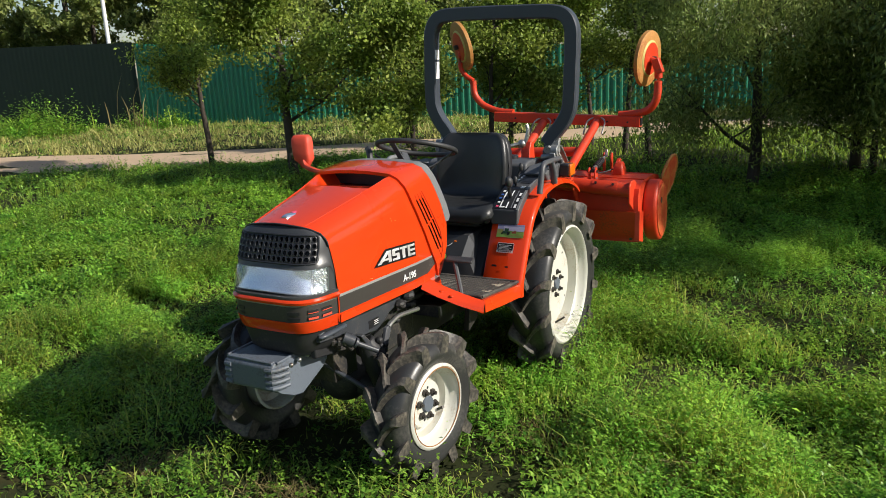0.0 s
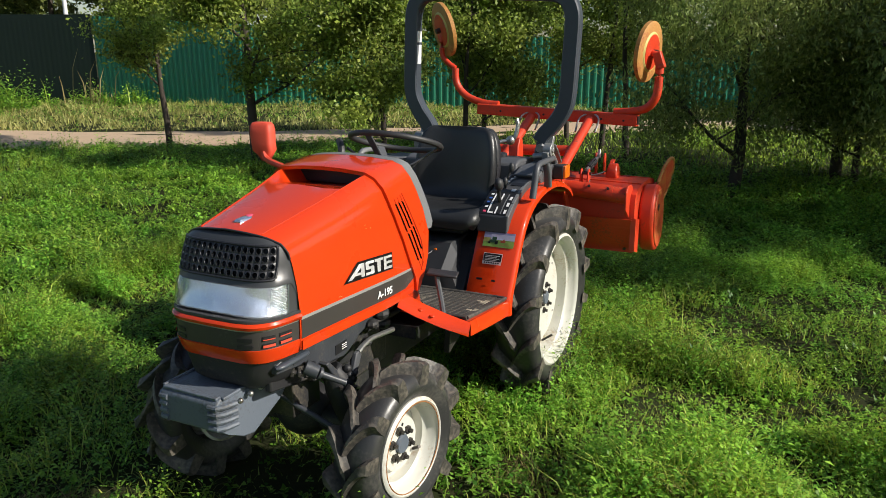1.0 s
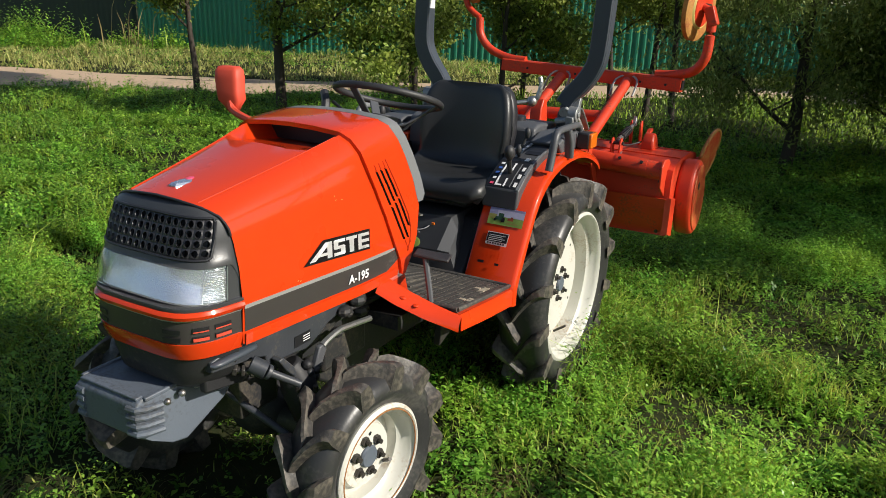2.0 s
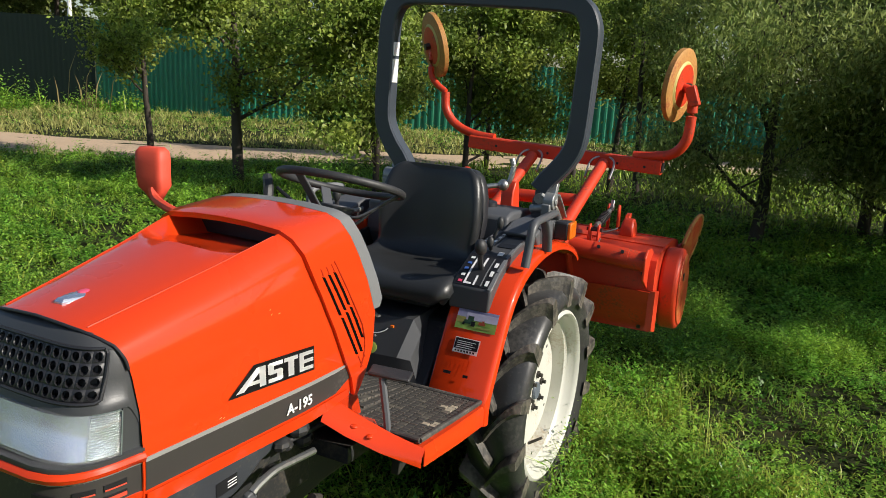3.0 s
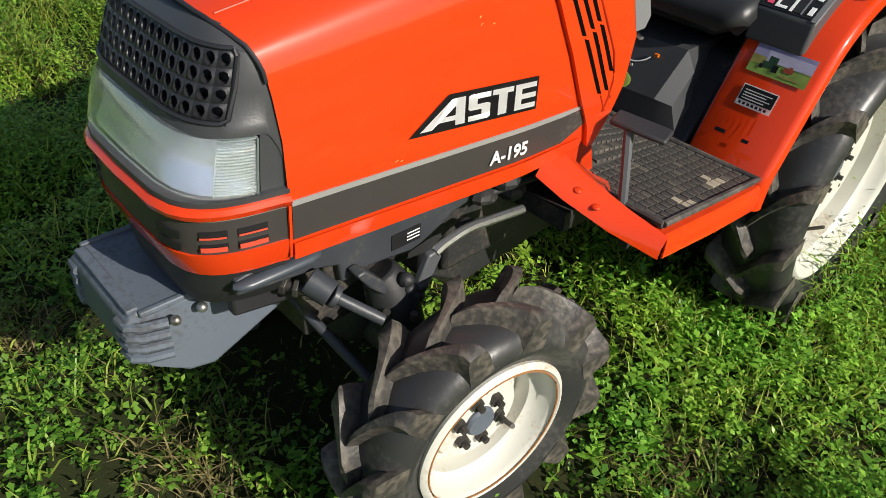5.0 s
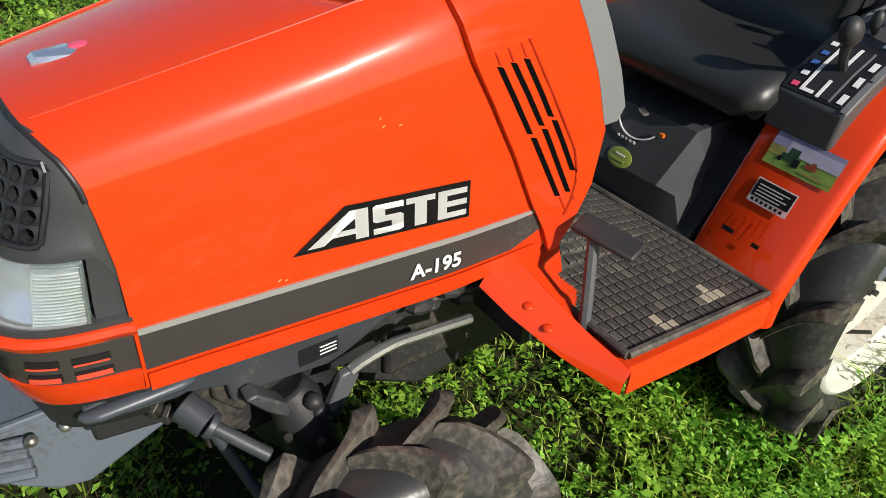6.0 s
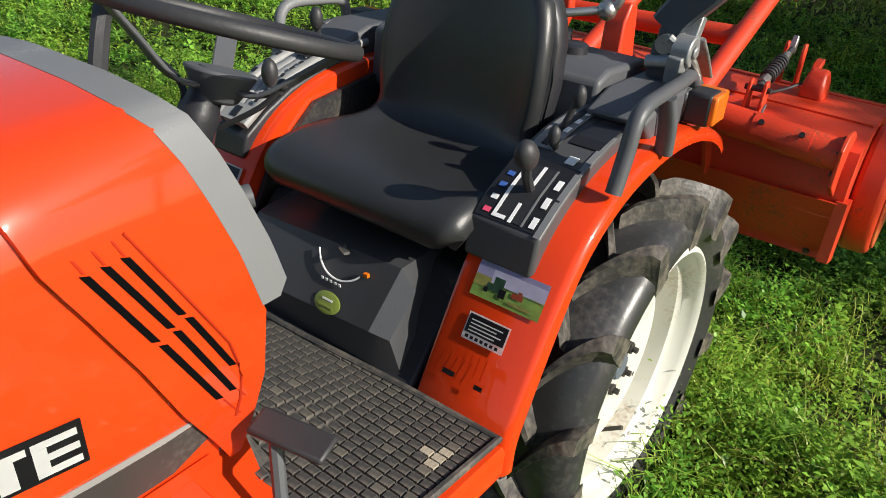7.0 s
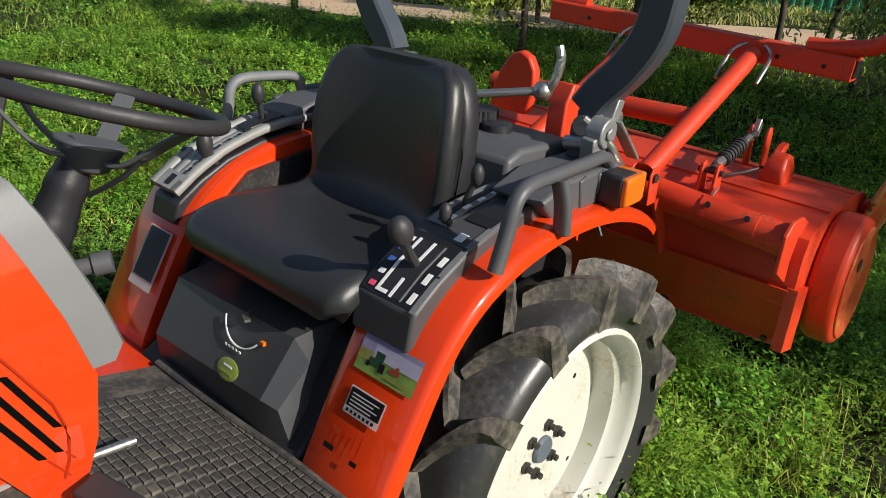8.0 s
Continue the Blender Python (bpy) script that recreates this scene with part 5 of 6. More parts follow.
fender_quad("sticker_sky", 0.375, 0.490, 0.072, 0.098, PIC_HAZE, 0.0052)
fender_quad("sticker_wheat", 0.340, 0.395, 0.060, 0.080, PIC_WHEAT, 0.0050)
fender_quad("sticker_machine", 0.382, 0.404, 0.070, 0.086, PIC_GREEN, 0.0056)
fender_quad("sticker_machine", 0.370, 0.402, 0.058, 0.071, PIC_GREEN, 0.0056)
fender_quad("sticker_tyre", 0.398, 0.412, 0.051, 0.068, INK, 0.0059)
fender_quad("sticker_tyre", 0.366, 0.374, 0.052, 0.062, INK, 0.0059)
fender_quad("sticker_implement", 0.424, 0.448, 0.060, 0.070, PIC_RED, 0.0056)
fender_quad("sticker_implement", 0.436, 0.444, 0.070, 0.076, PIC_RED, 0.0056)
fender_quad("sticker_track", 0.420, 0.470, 0.046, 0.052, PIC_WHEAT, 0.0053)
fender_quad("warning_label", 0.356, 0.448, -0.045, 0.008, WHITE, 0.004, label="black and white warning label")
fender_quad("label_ground", 0.359, 0.445, -0.031, 0.005, INK, 0.0052)
for k in range(4):
    fender_quad("label_bar", 0.366, 0.436 - 0.012 * (k % 2), -0.006 - k * 0.007, -0.0035 - k * 0.007, WHITE, 0.0058)
for k in range(7):
    fender_quad("label_bar", 0.364 + k * 0.011, 0.371 + k * 0.011, -0.041, -0.035, INK, 0.0058)
fender_quad("fender_slot", 0.345, 0.372, -0.122, -0.112, INK, 0.004)
fender_quad("fender_slot", 0.418, 0.436, -0.124, -0.115, INK, 0.004)
for k in range(5):
    fender_quad("embossed_bar", 0.36 + k * 0.016, 0.3625 + k * 0.016, -0.105, -0.066, RED, 0.0035)
# label on the far fender's front
for nm, a, b, m, o in (("fender_label", -0.425, -0.325, WHITE, 0.004), ("label_ground", -0.418, -0.332, BLUE, 0.0052)):
    fender_quad(nm, a, b, -0.07 + (0.025 if nm == "label_ground" else 0), 0.085 - (0.004 if nm == "label_ground" else 0), m if nm == "fender_label" else mat("label_slate", (0.05, 0.06, 0.09), 0.4), o + 0.006)

# ---- lever consoles on the fenders ----
TOPC = [(-0.425, 0.945), (-0.36, 0.990), (-0.28, 1.030), (-0.18, 1.058), (-0.08, 1.070), (0.02, 1.072)]
CONSOLE = mat("console_grey", (0.062, 0.063, 0.066), 0.45, var=0.15, bump=0.05, bscale=220)
for sd in (1, -1):
    con = empty("lever_console", (0, 0, 0), tractor)
    con["label"] = "dark grey lever console with marked gates"
    bm = B()
    drop = 0 if sd > 0 else 0.022
    prism(bm, [(-0.44, 0.868)] + [(y, z - drop) for y, z in TOPC] + [(0.02, 0.99), (-0.30, 0.95), (-0.38, 0.88)], "x", sd * (0.296 if sd > 0 else 0.338), sd * 0.448)
    part("console_body", bm, CONSOLE if sd > 0 else BLACK_PL, con, bevel=0.008, seg=3)

    def on_con(x, d, out=0.002):
        """A point on the console's curved top, d metres back from its front edge."""
        tot = 0
        for (y0, z0), (y1, z1) in zip(TOPC, TOPC[1:]):
            L = math.hypot(y1 - y0, z1 - z0)
            if d <= tot + L or (y1, z1) == TOPC[-1]:
                f = (d - tot) / L
                n = Vector((0, -(z1 - z0), (y1 - y0))).normalized()
                return Vector((sd * x, lerp(y0, y1, f), lerp(z0, z1, f))) + n * out
            tot += L

    def con_strip(name, x0, x1, d0, d1, m, out, x2=None, x3=None):
        bm = B()
        n = 6
        x2, x3 = x0 if x2 is None else x2, x1 if x3 is None else x3
        sheet(bm, [[on_con(lerp(x0, x2, i / n), lerp(d0, d1, i / n), out), on_con(lerp(x1, x3, i / n), lerp(d0, d1, i / n), out)] for i in range(n + 1)], 0.0015)
        return part(name, bm, m, con, smooth=False)
    if sd > 0:
        con_strip("gate_panel", 0.303, 0.442, 0.006, 0.168, INK, 0.002)
        con_strip("gate_well", 0.343, 0.404, 0.012, 0.150, BLACK_DIRTY, 0.0035)
        con_strip("console_cheek", 0.4345, 0.4475, 0.0, 0.30, TRIM, 0.0030)
        con_strip("gate_edge", 0.338, 0.345, 0.012, 0.150, WHITE, 0.0045)
        con_strip("gate_edge", 0.340, 0.366, 0.012, 0.020, WHITE, 0.0048)
        con_strip("gate_edge", 0.374, 0.381, 0.010, 0.055, WHITE, 0.0046)
        con_strip("gate_edge", 0.374, 0.381, 0.098, 0.150, WHITE, 0.0046)
        con_strip("gate_edge", 0.402, 0.406, 0.010, 0.150, TRIM, 0.0046)
        for k in range(3):
            con_strip("gate_tag", 0.4170, 0.4285, 0.014 + k * 0.046, 0.038 + k * 0.046, WHITE, 0.0045)
        for k in range(5):
            con_strip("gate_mark", 0.316, 0.330, 0.016 + k * 0.030, 0.027 + k * 0.030, (PINK, WHITE, BLUE, BLUE, WHITE)[k], 0.0045)
        con_strip("upper_panel", 0.31, 0.36, 0.20, 0.42, TRIM, 0.004)
        con_strip("upper_slot", 0.328, 0.343, 0.21, 0.41, INK, 0.0055)
        for k in range(4):
            con_strip("scale_mark", 0.346, 0.356, 0.22 + k * 0.045, 0.24 + k * 0.045, WHITE, 0.0062)
        con_strip("upper_decal", 0.375, 0.44, 0.24, 0.42, INK, 0.003)
        con_strip("scale_mark", 0.40, 0.42, 0.175, 0.20, WHITE, 0.004)
    else:
        # curved rails with long slots between them
        for x, w in ((0.346, 0.020), (0.374, 0.014), (0.398, 0.018), (0.436, 0.024)):
            bm = B()
            sweep(bm, [on_con(x, d, 0.004) for d in [0.44 * i / 14 for i in range(15)]], rect(w, 0.030, 0.005), (1, 0, 0))
            part("lever_rail", bm, CONSOLE_PALE, con, "worn pale grey curved lever rail", angle=50)
        con_strip("rail_bridge", 0.336, 0.446, 0.0, 0.05, CONSOLE_PALE, 0.014)
        con_strip("guide_pad", 0.350, 0.392, 0.24, 0.36, INK, 0.022)
        con_strip("guide_mark", 0.372, 0.392, 0.01, 0.04, INK, 0.0165)
        for k in range(7):
            con_strip("scale_mark", 0.430, 0.442, 0.10 + k * 0.04, 0.115 + k * 0.04, INK, 0.0205)
            con_strip("scale_mark", 0.342, 0.350, 0.06 + k * 0.03, 0.072 + k * 0.03, INK, 0.0205)
    # levers
    if sd > 0:
        bm = B()
        tube(bm, curve([(0.375, -0.345, 0.99), (0.380, -0.375, 1.03), (0.39, -0.40, 1.062)], 4), 0.010, 8)
        part("lever_boot", bm, GRIP, con)
        bm = B()
        ball(bm, (0.395, -0.413, 1.088), 0.025, (0.85, 1.0, 1.25), rot=(25, 0, 0))
        part("lever_knob", bm, GRIP, con, "black ball lever knob")
        for (a, b, c2) in (((0.335, -0.17, 1.06), (0.36, -0.165, 1.13), 0.014), ((0.36, -0.24, 1.045), (0.366, -0.262, 1.075), 0.013)):
            bm = B()
            rod(bm, a, b, 0.007)
            ball(bm, b, c2, (1, 1, 1.7))
            part("lever", bm, GRIP, con)
    else:
        for (a, b, c2) in (((-0.345, -0.31, 1.0), (-0.350, -0.335, 1.052), 0.020), ((-0.375, -0.145, 1.06), (-0.37, -0.162, 1.150), 0.017)):
            bm = B()
            rod(bm, a, b, 0.008)
            ball(bm, b, c2, (1, 1, 1.7))
            part("lever", bm, GRIP, con)
# ---- centre console below the seat ----
bm = B()
sheet(bm, [[(-0.232, -0.53, 0.60), (-0.232, -0.535, 0.675), (-0.225, -0.47, 0.80), (-0.225, -0.37, 0.812), (-0.225, -0.15, 0.812)],
           [(-0.222, -0.566, 0.60), (-0.220, -0.572, 0.675), (-0.215, -0.505, 0.80), (-0.215, -0.40, 0.815), (-0.215, -0.15, 0.815)],
           [(0.195, -0.570, 0.60), (0.172, -0.566, 0.690), (0.192, -0.492, 0.812), (0.195, -0.40, 0.818), (0.195, -0.15, 0.818)],
           [(0.250, -0.548, 0.60), (0.223, -0.560, 0.688), (0.214, -0.472, 0.756), (0.216, -0.39, 0.770), (0.216, -0.15, 0.770)],
           [(0.268, -0.520, 0.60), (0.240, -0.500, 0.680), (0.224, -0.455, 0.720), (0.226, -0.39, 0.73), (0.226, -0.15, 0.73)]])
part("seat_console", bm, FRAME_GREY, tractor, "black plastic console with a wedge-shaped end below the seat", angle=18)
bm = B()
prism(bm, [(-0.60, 0.585), (-0.55, 0.62), (-0.40, 0.80), (-0.05, 0.86), (0.3, 0.85), (0.3, 0.4), (-0.5, 0.4)], "x", -0.285, 0.285)
part("rear_housing", bm, BLACK_DIRTY, tractor, "black transmission housing", bevel=0.01)
# speed scale: an arc with a red dot
CN = Vector((0, -0.125, 0.067)).normalized()


def on_slope(x, d, out=0.003):
    return Vector((x, -0.572, 0.675)) + Vector((0, 0.067, 0.125)).normalized() * d + CN * out


bm = B()
tube(bm, [on_slope(0.055 + 0.072 * math.cos(a), 0.155 + 0.072 * math.sin(a), 0.004) for a in [3.5 + i * 0.16 for i in range(14)]], 0.0022, 5)
part("speed_arc", bm, WHITE, tractor)
bm = B()
box(bm, on_slope(0.124, 0.118, 0.004), (0.011, 0.008, 0.008))
part("speed_dot", bm, AMBER, tractor)
for k in range(5):
    bm = B()
    box(bm, on_slope(0.02 + k * 0.012, 0.074, 0.003), (0.006, 0.002, 0.006))
    part("scale_bar", bm, WHITE, tractor)
bm = B()
c = on_slope(0.052, 0.030, 0.002)
ball(bm, c, 0.036, (1, 0.08, 0.66), 24, 12, (-28, 0, 0))
part("oval_sticker", bm, YELLOW_GREEN, tractor, "oval olive sticker", smooth=False)
for k in (-1, 1):
    bm = B()
    box(bm, on_slope(0.052, 0.030 + 0.007 * k, 0.0052), (0.040 - 0.006 * (k + 1), 0.001, 0.004), (-28, 0, 0))
    part("sticker_bar", bm, WHITE if k > 0 else YELLOW_GREEN, tractor)
bm = B()
rod(bm, (0.02, -0.47, 0.80), (0.045, -0.50, 0.805), 0.005)
box(bm, (0.052, -0.508, 0.806), (0.03, 0.012, 0.006), (0, 0, -25))
part("speed_lever", bm, STEEL, tractor)

# ---- seat ----
seat = empty("seat", (0.038, 0, 0), tractor)
seat["label"] = "black vinyl bucket seat"


def soft_block(name, sections, m, parent, label="", n=28, power=3.2):
    """A padded body through rounded outlines: (centre, half side, half depth, axis side, axis depth)."""
    bm = B()
    rings = []
    for c, hs, hd, ax, ay in sections:
        r = []
        for k in range(n):
            a = 2 * math.pi * k / n
            ca, sa = math.cos(a), math.sin(a)
            u = math.copysign(abs(ca) ** (2 / power), ca) * hs
            v = math.copysign(abs(sa) ** (2 / power), sa) * hd
            r.append(bm.verts.new(Vector(c) + Vector(ax) * u + Vector(ay) * v))
        rings.append(r)
    for p, q in zip(rings, rings[1:]):
        for k in range(n):
            bm.faces.new((p[k], p[(k + 1) % n], q[(k + 1) % n], q[k]))
    bm.faces.new(rings[0])
    bm.faces.new(rings[-1])
    return part(name, bm, m, parent, label, angle=70)


# one padded shell from the front lip over the cushion and up the back
SHELL = [(-0.452, 0.862, 0.225, 0), (-0.482, 0.876, 0.255, 0), (-0.490, 0.905, 0.272, 0), (-0.474, 0.936, 0.278, 0.002), (-0.435, 0.953, 0.280, 0.008), (-0.37, 0.958, 0.280, 0.016), (-0.29, 0.955, 0.276, 0.022), (-0.22, 0.950, 0.262, 0.026), (-0.170, 0.956, 0.243, 0.03), (-0.138, 0.978, 0.226, 0.04), (-0.122, 1.015, 0.222, 0.05), (-0.114, 1.07, 0.229, 0.055), (-0.108, 1.13, 0.230, 0.055), (-0.100, 1.19, 0.224, 0.05), (-0.092, 1.24, 0.213, 0.04), (-0.086, 1.275, 0.198, 0.028), (-0.078, 1.297, 0.176, 0.014), (-0.060, 1.306, 0.160, 0.0), (-0.040, 1.298, 0.170, -0.01), (-0.028, 1.25, 0.198, -0.012), (-0.035, 1.12, 0.225, -0.012), (-0.05, 0.97, 0.215, -0.01)]
NX, rows = 26, []
line = curve([(0, y, z) for y, z, _, _ in SHELL], 3)
for i, p in enumerate(line):
    f = min(i / 3, len(SHELL) - 1.001)
    k = int(f)
    hw = lerp(SHELL[k][2], SHELL[k + 1][2], f - k)
    dish = lerp(SHELL[k][3], SHELL[k + 1][3], f - k)
    t = (line[min(i + 1, len(line) - 1)] - line[max(i - 1, 0)]).normalized()
    nrm = Vector((0, -t.z, t.y))
    r = []
    for j in range(NX + 1):
        u = -1 + 2 * j / NX
        edge = max(0, abs(u) - 0.86) / 0.14
        q = p + nrm * (dish * (abs(u) ** 2.6) - 0.042 * edge ** 2.2)
        q.x = u * hw - math.copysign(0.006 * edge ** 3, u)
        r.append(q)
    rows.append(r)
bm = B()
sheet(bm, rows)
for c in (0, -1):
    # close the sides towards the back of the shell
    sheet(bm, [[r[c] for r in rows[:52]], [Vector((r[c].x * 0.93, r[c].y + (0.03 if r[c].z > 0.99 else 0.0), max(0.86, r[c].z - (0.03 if r[c].z < 0.99 else 0)))) for r in rows[:52]]])
bmesh.ops.remove_doubles(bm, verts=bm.verts, dist=0.0005)
part("seat_shell", bm, SEAT_VINYL, seat, "dished black vinyl cushion and backrest", angle=80)
soft_block("back_shell", [((0, y, z), hw, 0.036, (1, 0, 0), (0, 1, -0.1)) for z, y, hw in ((0.96, -0.085, 0.200), (1.02, -0.075, 0.212), (1.10, -0.066, 0.222), (1.19, -0.058, 0.219), (1.24, -0.052, 0.207), (1.275, -0.047, 0.190), (1.296, -0.045, 0.165), (1.304, -0.045, 0.12))], BLACK_PL, seat, "hard black plastic back shell", 32, 5)
bm = B()
box(bm, (0, -0.27, 0.855), (0.36, 0.3, 0.035))
part("seat_pan", bm, BLACK_PL, seat, bevel=0.01)

# ---- steering ----
sw = empty("steering_wheel", (0.06, -0.76, 1.302), tractor)
sw.rotation_euler = (radians(-17), 0, radians(0))
sw["label"] = "black three-spoke steering wheel, rim worn"
bm = B()
tube(bm, [(0.192 * math.cos(a), 0.192 * math.sin(a), 0) for a in [2 * math.pi * i / 48 for i in range(48)]], 0.0125, 10, closed=True)
part("wheel_rim", bm, GRIP, sw, "worn black rim", angle=80)
for a in (-100, 20, 140):
    bm = B()
    c, s = math.cos(radians(a)), math.sin(radians(a))
    sweep(bm, curve([(0.03 * c, 0.03 * s, -0.095), (0.075 * c, 0.075 * s, -0.092), (0.14 * c, 0.14 * s, -0.04), (0.19 * c, 0.19 * s, 0)], 4), rect(0.034, 0.007, 0.002))
    part("spoke", bm, GREY_PL, sw)
bm = B()
bmesh.ops.create_cone(bm, cap_ends=True, segments=28, radius1=0.030, radius2=0.058, depth=0.05, matrix=pose(0, 0, -0.095))
part("horn_pad", bm, GREY_PL, sw, bevel=0.006)
bm = B()
line, sc = [], []
for k in range(15):
    line.append(Vector((0.055, -0.79, 1.235)).lerp(Vector((0.045, -0.875, 1.07)), k / 14))
    sc.append(0.021 + 0.0011 * k + (0.0025 if k in (5, 6, 11) else 0))
line += [Vector((0.04, -0.93, 0.99)), Vector((0.03, -0.97, 0.9))]
sc += [0.038, 0.04]
sweep(bm, line, [(a * 1.0, b * 1.0) for a, b in rect(2, 2, 0.5)], (0, 1, 0), scale=sc)
part("steering_column", bm, BLACK_PL, tractor, "black ribbed steering column boot", angle=70)
bm = B()
tube(bm, curve([(0.07, -0.80, 1.15), (0.13, -0.77, 1.19), (0.16, -0.75, 1.225)], 4), 0.005, 6)
ball(bm, (0.16, -0.75, 1.228), 0.009)
part("throttle_lever", bm, GRIP, tractor)
bm = B()
rod(bm, (0.10, -0.90, 1.05), (0.135, -0.835, 1.06), 0.014)
rod(bm, (0.135, -0.835, 1.06), (0.147, -0.81, 1.064), 0.019)
part("ignition_switch", bm, GREY_PL, tractor)
bm = B()
tube(bm, curve([(-0.15, -0.86, 1.2), (-0.17, -0.83, 1.27), (-0.20, -0.80, 1.30)], 4), 0.016, 8)
part("column_switch", bm, GRIP, tractor)

bm = B()
tube(bm, curve([(-0.16, -0.80, 1.27), (-0.10, -0.80, 1.235), (-0.04, -0.79, 1.20), (-0.02, -0.80, 1.165), (-0.05, -0.84, 1.10)], 5), 0.006, 6)
part("signal_cable", bm, INK, tractor)

# ---- mirror ----
mir = empty("mirror", (0.012, 0, -0.014), tractor)
mir["label"] = "red plastic wing mirror on a short arm"
bm = B()
tube(bm, curve([(-0.20, -1.18, 1.245), (-0.27, -1.17, 1.258), (-0.33, -1.15, 1.272), (-0.345, -1.145, 1.30)], 4), 0.013, 8)
part("mirror_arm", bm, RED_SOFT, mir)
soft_block("mirror_shell", [((-0.345, -1.13, 1.262), 0.014, 0.012, (1, 0.15, 0), (0, 1, 0.1)), ((-0.347, -1.13, 1.285), 0.028, 0.018, (1, 0.15, 0), (0, 1, 0.1)), ((-0.352, -1.13, 1.303), 0.043, 0.025, (1, 0.15, 0), (0, 1, 0.1)), ((-0.358, -1.128, 1.335), 0.044, 0.026, (1, 0.15, 0), (0, 1, 0.1)), ((-0.361, -1.126, 1.375), 0.046, 0.027, (1, 0.15, 0), (0, 1, 0.1)), ((-0.363, -1.125, 1.402), 0.044, 0.024, (1, 0.15, 0), (0, 1, 0.1)), ((-0.364, -1.125, 1.414), 0.036, 0.015, (1, 0.15, 0), (0, 1, 0.1))], RED_SOFT, mir, "matt red mirror shell", 24, 5)

# ---- roll bar ----
rops = empty("roll_bar", (0.062, 0.20, 1.2), tractor)
rops["label"] = "slate grey roll bar frame"
rops.rotation_euler = (0, radians(2.2), 0)
bm = B()
half = [(-0.315, 0.03), (-0.343, 0.075), (-0.392, 0.135), (-0.431, 0.205), (-0.444, 0.28), (-0.446, 0.45), (-0.446, 0.62), (-0.436, 0.685), (-0.405, 0.735), (-0.35, 0.758), (-0.25, 0.764), (0, 0.766)]
pts = [(x, 0, z) for x, z in half] + [(-x, 0, z) for x, z in half[-2::-1]]
sweep(bm, curve(pts, 5), rect(0.078, 0.066, 0.007), (0, 1, 0))
part("roll_bar_tube", bm, ROPS_GREY, rops, angle=40)
for z0, z1 in ((0.505, 0.562), (0.392, 0.492)):
    bm = B()
    box(bm, (-0.409, -0.004, (z0 + z1) / 2), (0.008, 0.046, z1 - z0))
    part("roll_bar_label", bm, WHITE, rops, "white label plate")
for sd in (1, -1):
    bm = B()
    box(bm, (sd * 0.33, 0.02, -0.02), (0.06, 0.09, 0.10))
    box(bm, (sd * 0.345, -0.02, -0.06), (0.09, 0.05, 0.12))
    part("bracket", bm, GREY_PL, rops, bevel=0.006)
    bm = B()
    rod(bm, (sd * 0.33, -0.05, 0.0), (sd * 0.33, 0.1, 0.0), 0.022)
    rod(bm, (sd * 0.30, -0.05, -0.045), (sd * 0.37, -0.05, -0.03), 0.016)
    tube(bm, curve([(sd * 0.34, -0.06, 0.02), (sd * 0.39, -0.03, -0.02), (sd * 0.41, 0.02, -0.09)], 4), 0.010)
    part("pivot_pin", bm, STEEL, rops)
    bm = B()
    rod(bm, (sd * 0.352, -0.035, -0.005), (sd * 0.395, -0.035, -0.005), 0.034, n=20)
    rod(bm, (sd * 0.395, -0.035, -0.005), (sd * 0.402, -0.035, -0.005), 0.016, n=6)
    box(bm, (sd * 0.37, -0.045, -0.055), (0.035, 0.06, 0.09), (8, 0, 0))
    box(bm, (sd * 0.37, 0.005, 0.03), (0.03, 0.03, 0.07), (-20, 0, 0))
    part("pivot_casting", bm, CAST, rops, "bare grey pivot casting", bevel=0.005)
    bm = B()
    sweep(bm, [(sd * 0.385, 0.0, 0.02), (sd * 0.39, 0.05, -0.03), (sd * 0.39, 0.11, -0.085)], rect(0.034, 0.008, 0.002))
    part("pivot_link", bm, CAST, rops)
for k in range(2):
    bm = B()
    rod(bm, (-0.11 + 0.3 * k, -0.030, 0.764), (-0.11 + 0.3 * k, -0.026, 0.764), 0.006)
    part("roll_bar_hole", bm, INK, rops)

# ---- tank and deck behind the seat ----
tank = empty("rear_deck", (0, 0, 0), tractor)
tank["label"] = "dark grey plastic tank deck behind the seat"
bm = B()
prism(bm, [(-0.03, 1.125), (0.02, 1.142), (0.22, 1.132), (0.26, 1.10), (0.25, 0.95), (0.0, 0.93), (-0.04, 1.0)], "x", -0.30, 0.335)
part("deck_body", bm, GREY_PL, tank, bevel=0.012, seg=3)
for sd in (1, -1):
    bm = B()
    prism(bm, [(-0.10, 1.085), (0.0, 1.115), (0.23, 1.112), (0.25, 1.06), (0.20, 1.03), (-0.05, 1.035)], "x", sd * 0.34, sd * 0.475)
    part("deck_wing", bm, GREY_PL, tank, bevel=0.010, seg=3)
    for k in range(3):
        bm = B()
        box(bm, (sd * 0.470, -0.02 + 0.075 * k, 1.075), (0.02, 0.03, 0.07), (12, 0, 0))
        part("deck_rib", bm, GREY_PL, tank, bevel=0.004)
bm = B()
outl = []
for k in range(48):
    r = 0.046 if k % 2 else 0.0435
    outl.append((0.13 + r * math.cos(2 * math.pi * k / 48), 0.12 + r * math.sin(2 * math.pi * k / 48)))
prism(bm, outl, "z", 1.136, 1.178)
part("filler_cap", bm, BLACK_PL, tank, "black ribbed filler cap")
bm = B()
rod(bm, (-0.02, 0.20, 1.17), (0.16, 0.32, 1.20), 0.011)
rod(bm, (-0.10, 0.15, 1.16), (-0.02, 0.20, 1.17), 0.017)
ball(bm, (0.165, 0.325, 1.2), 0.026)
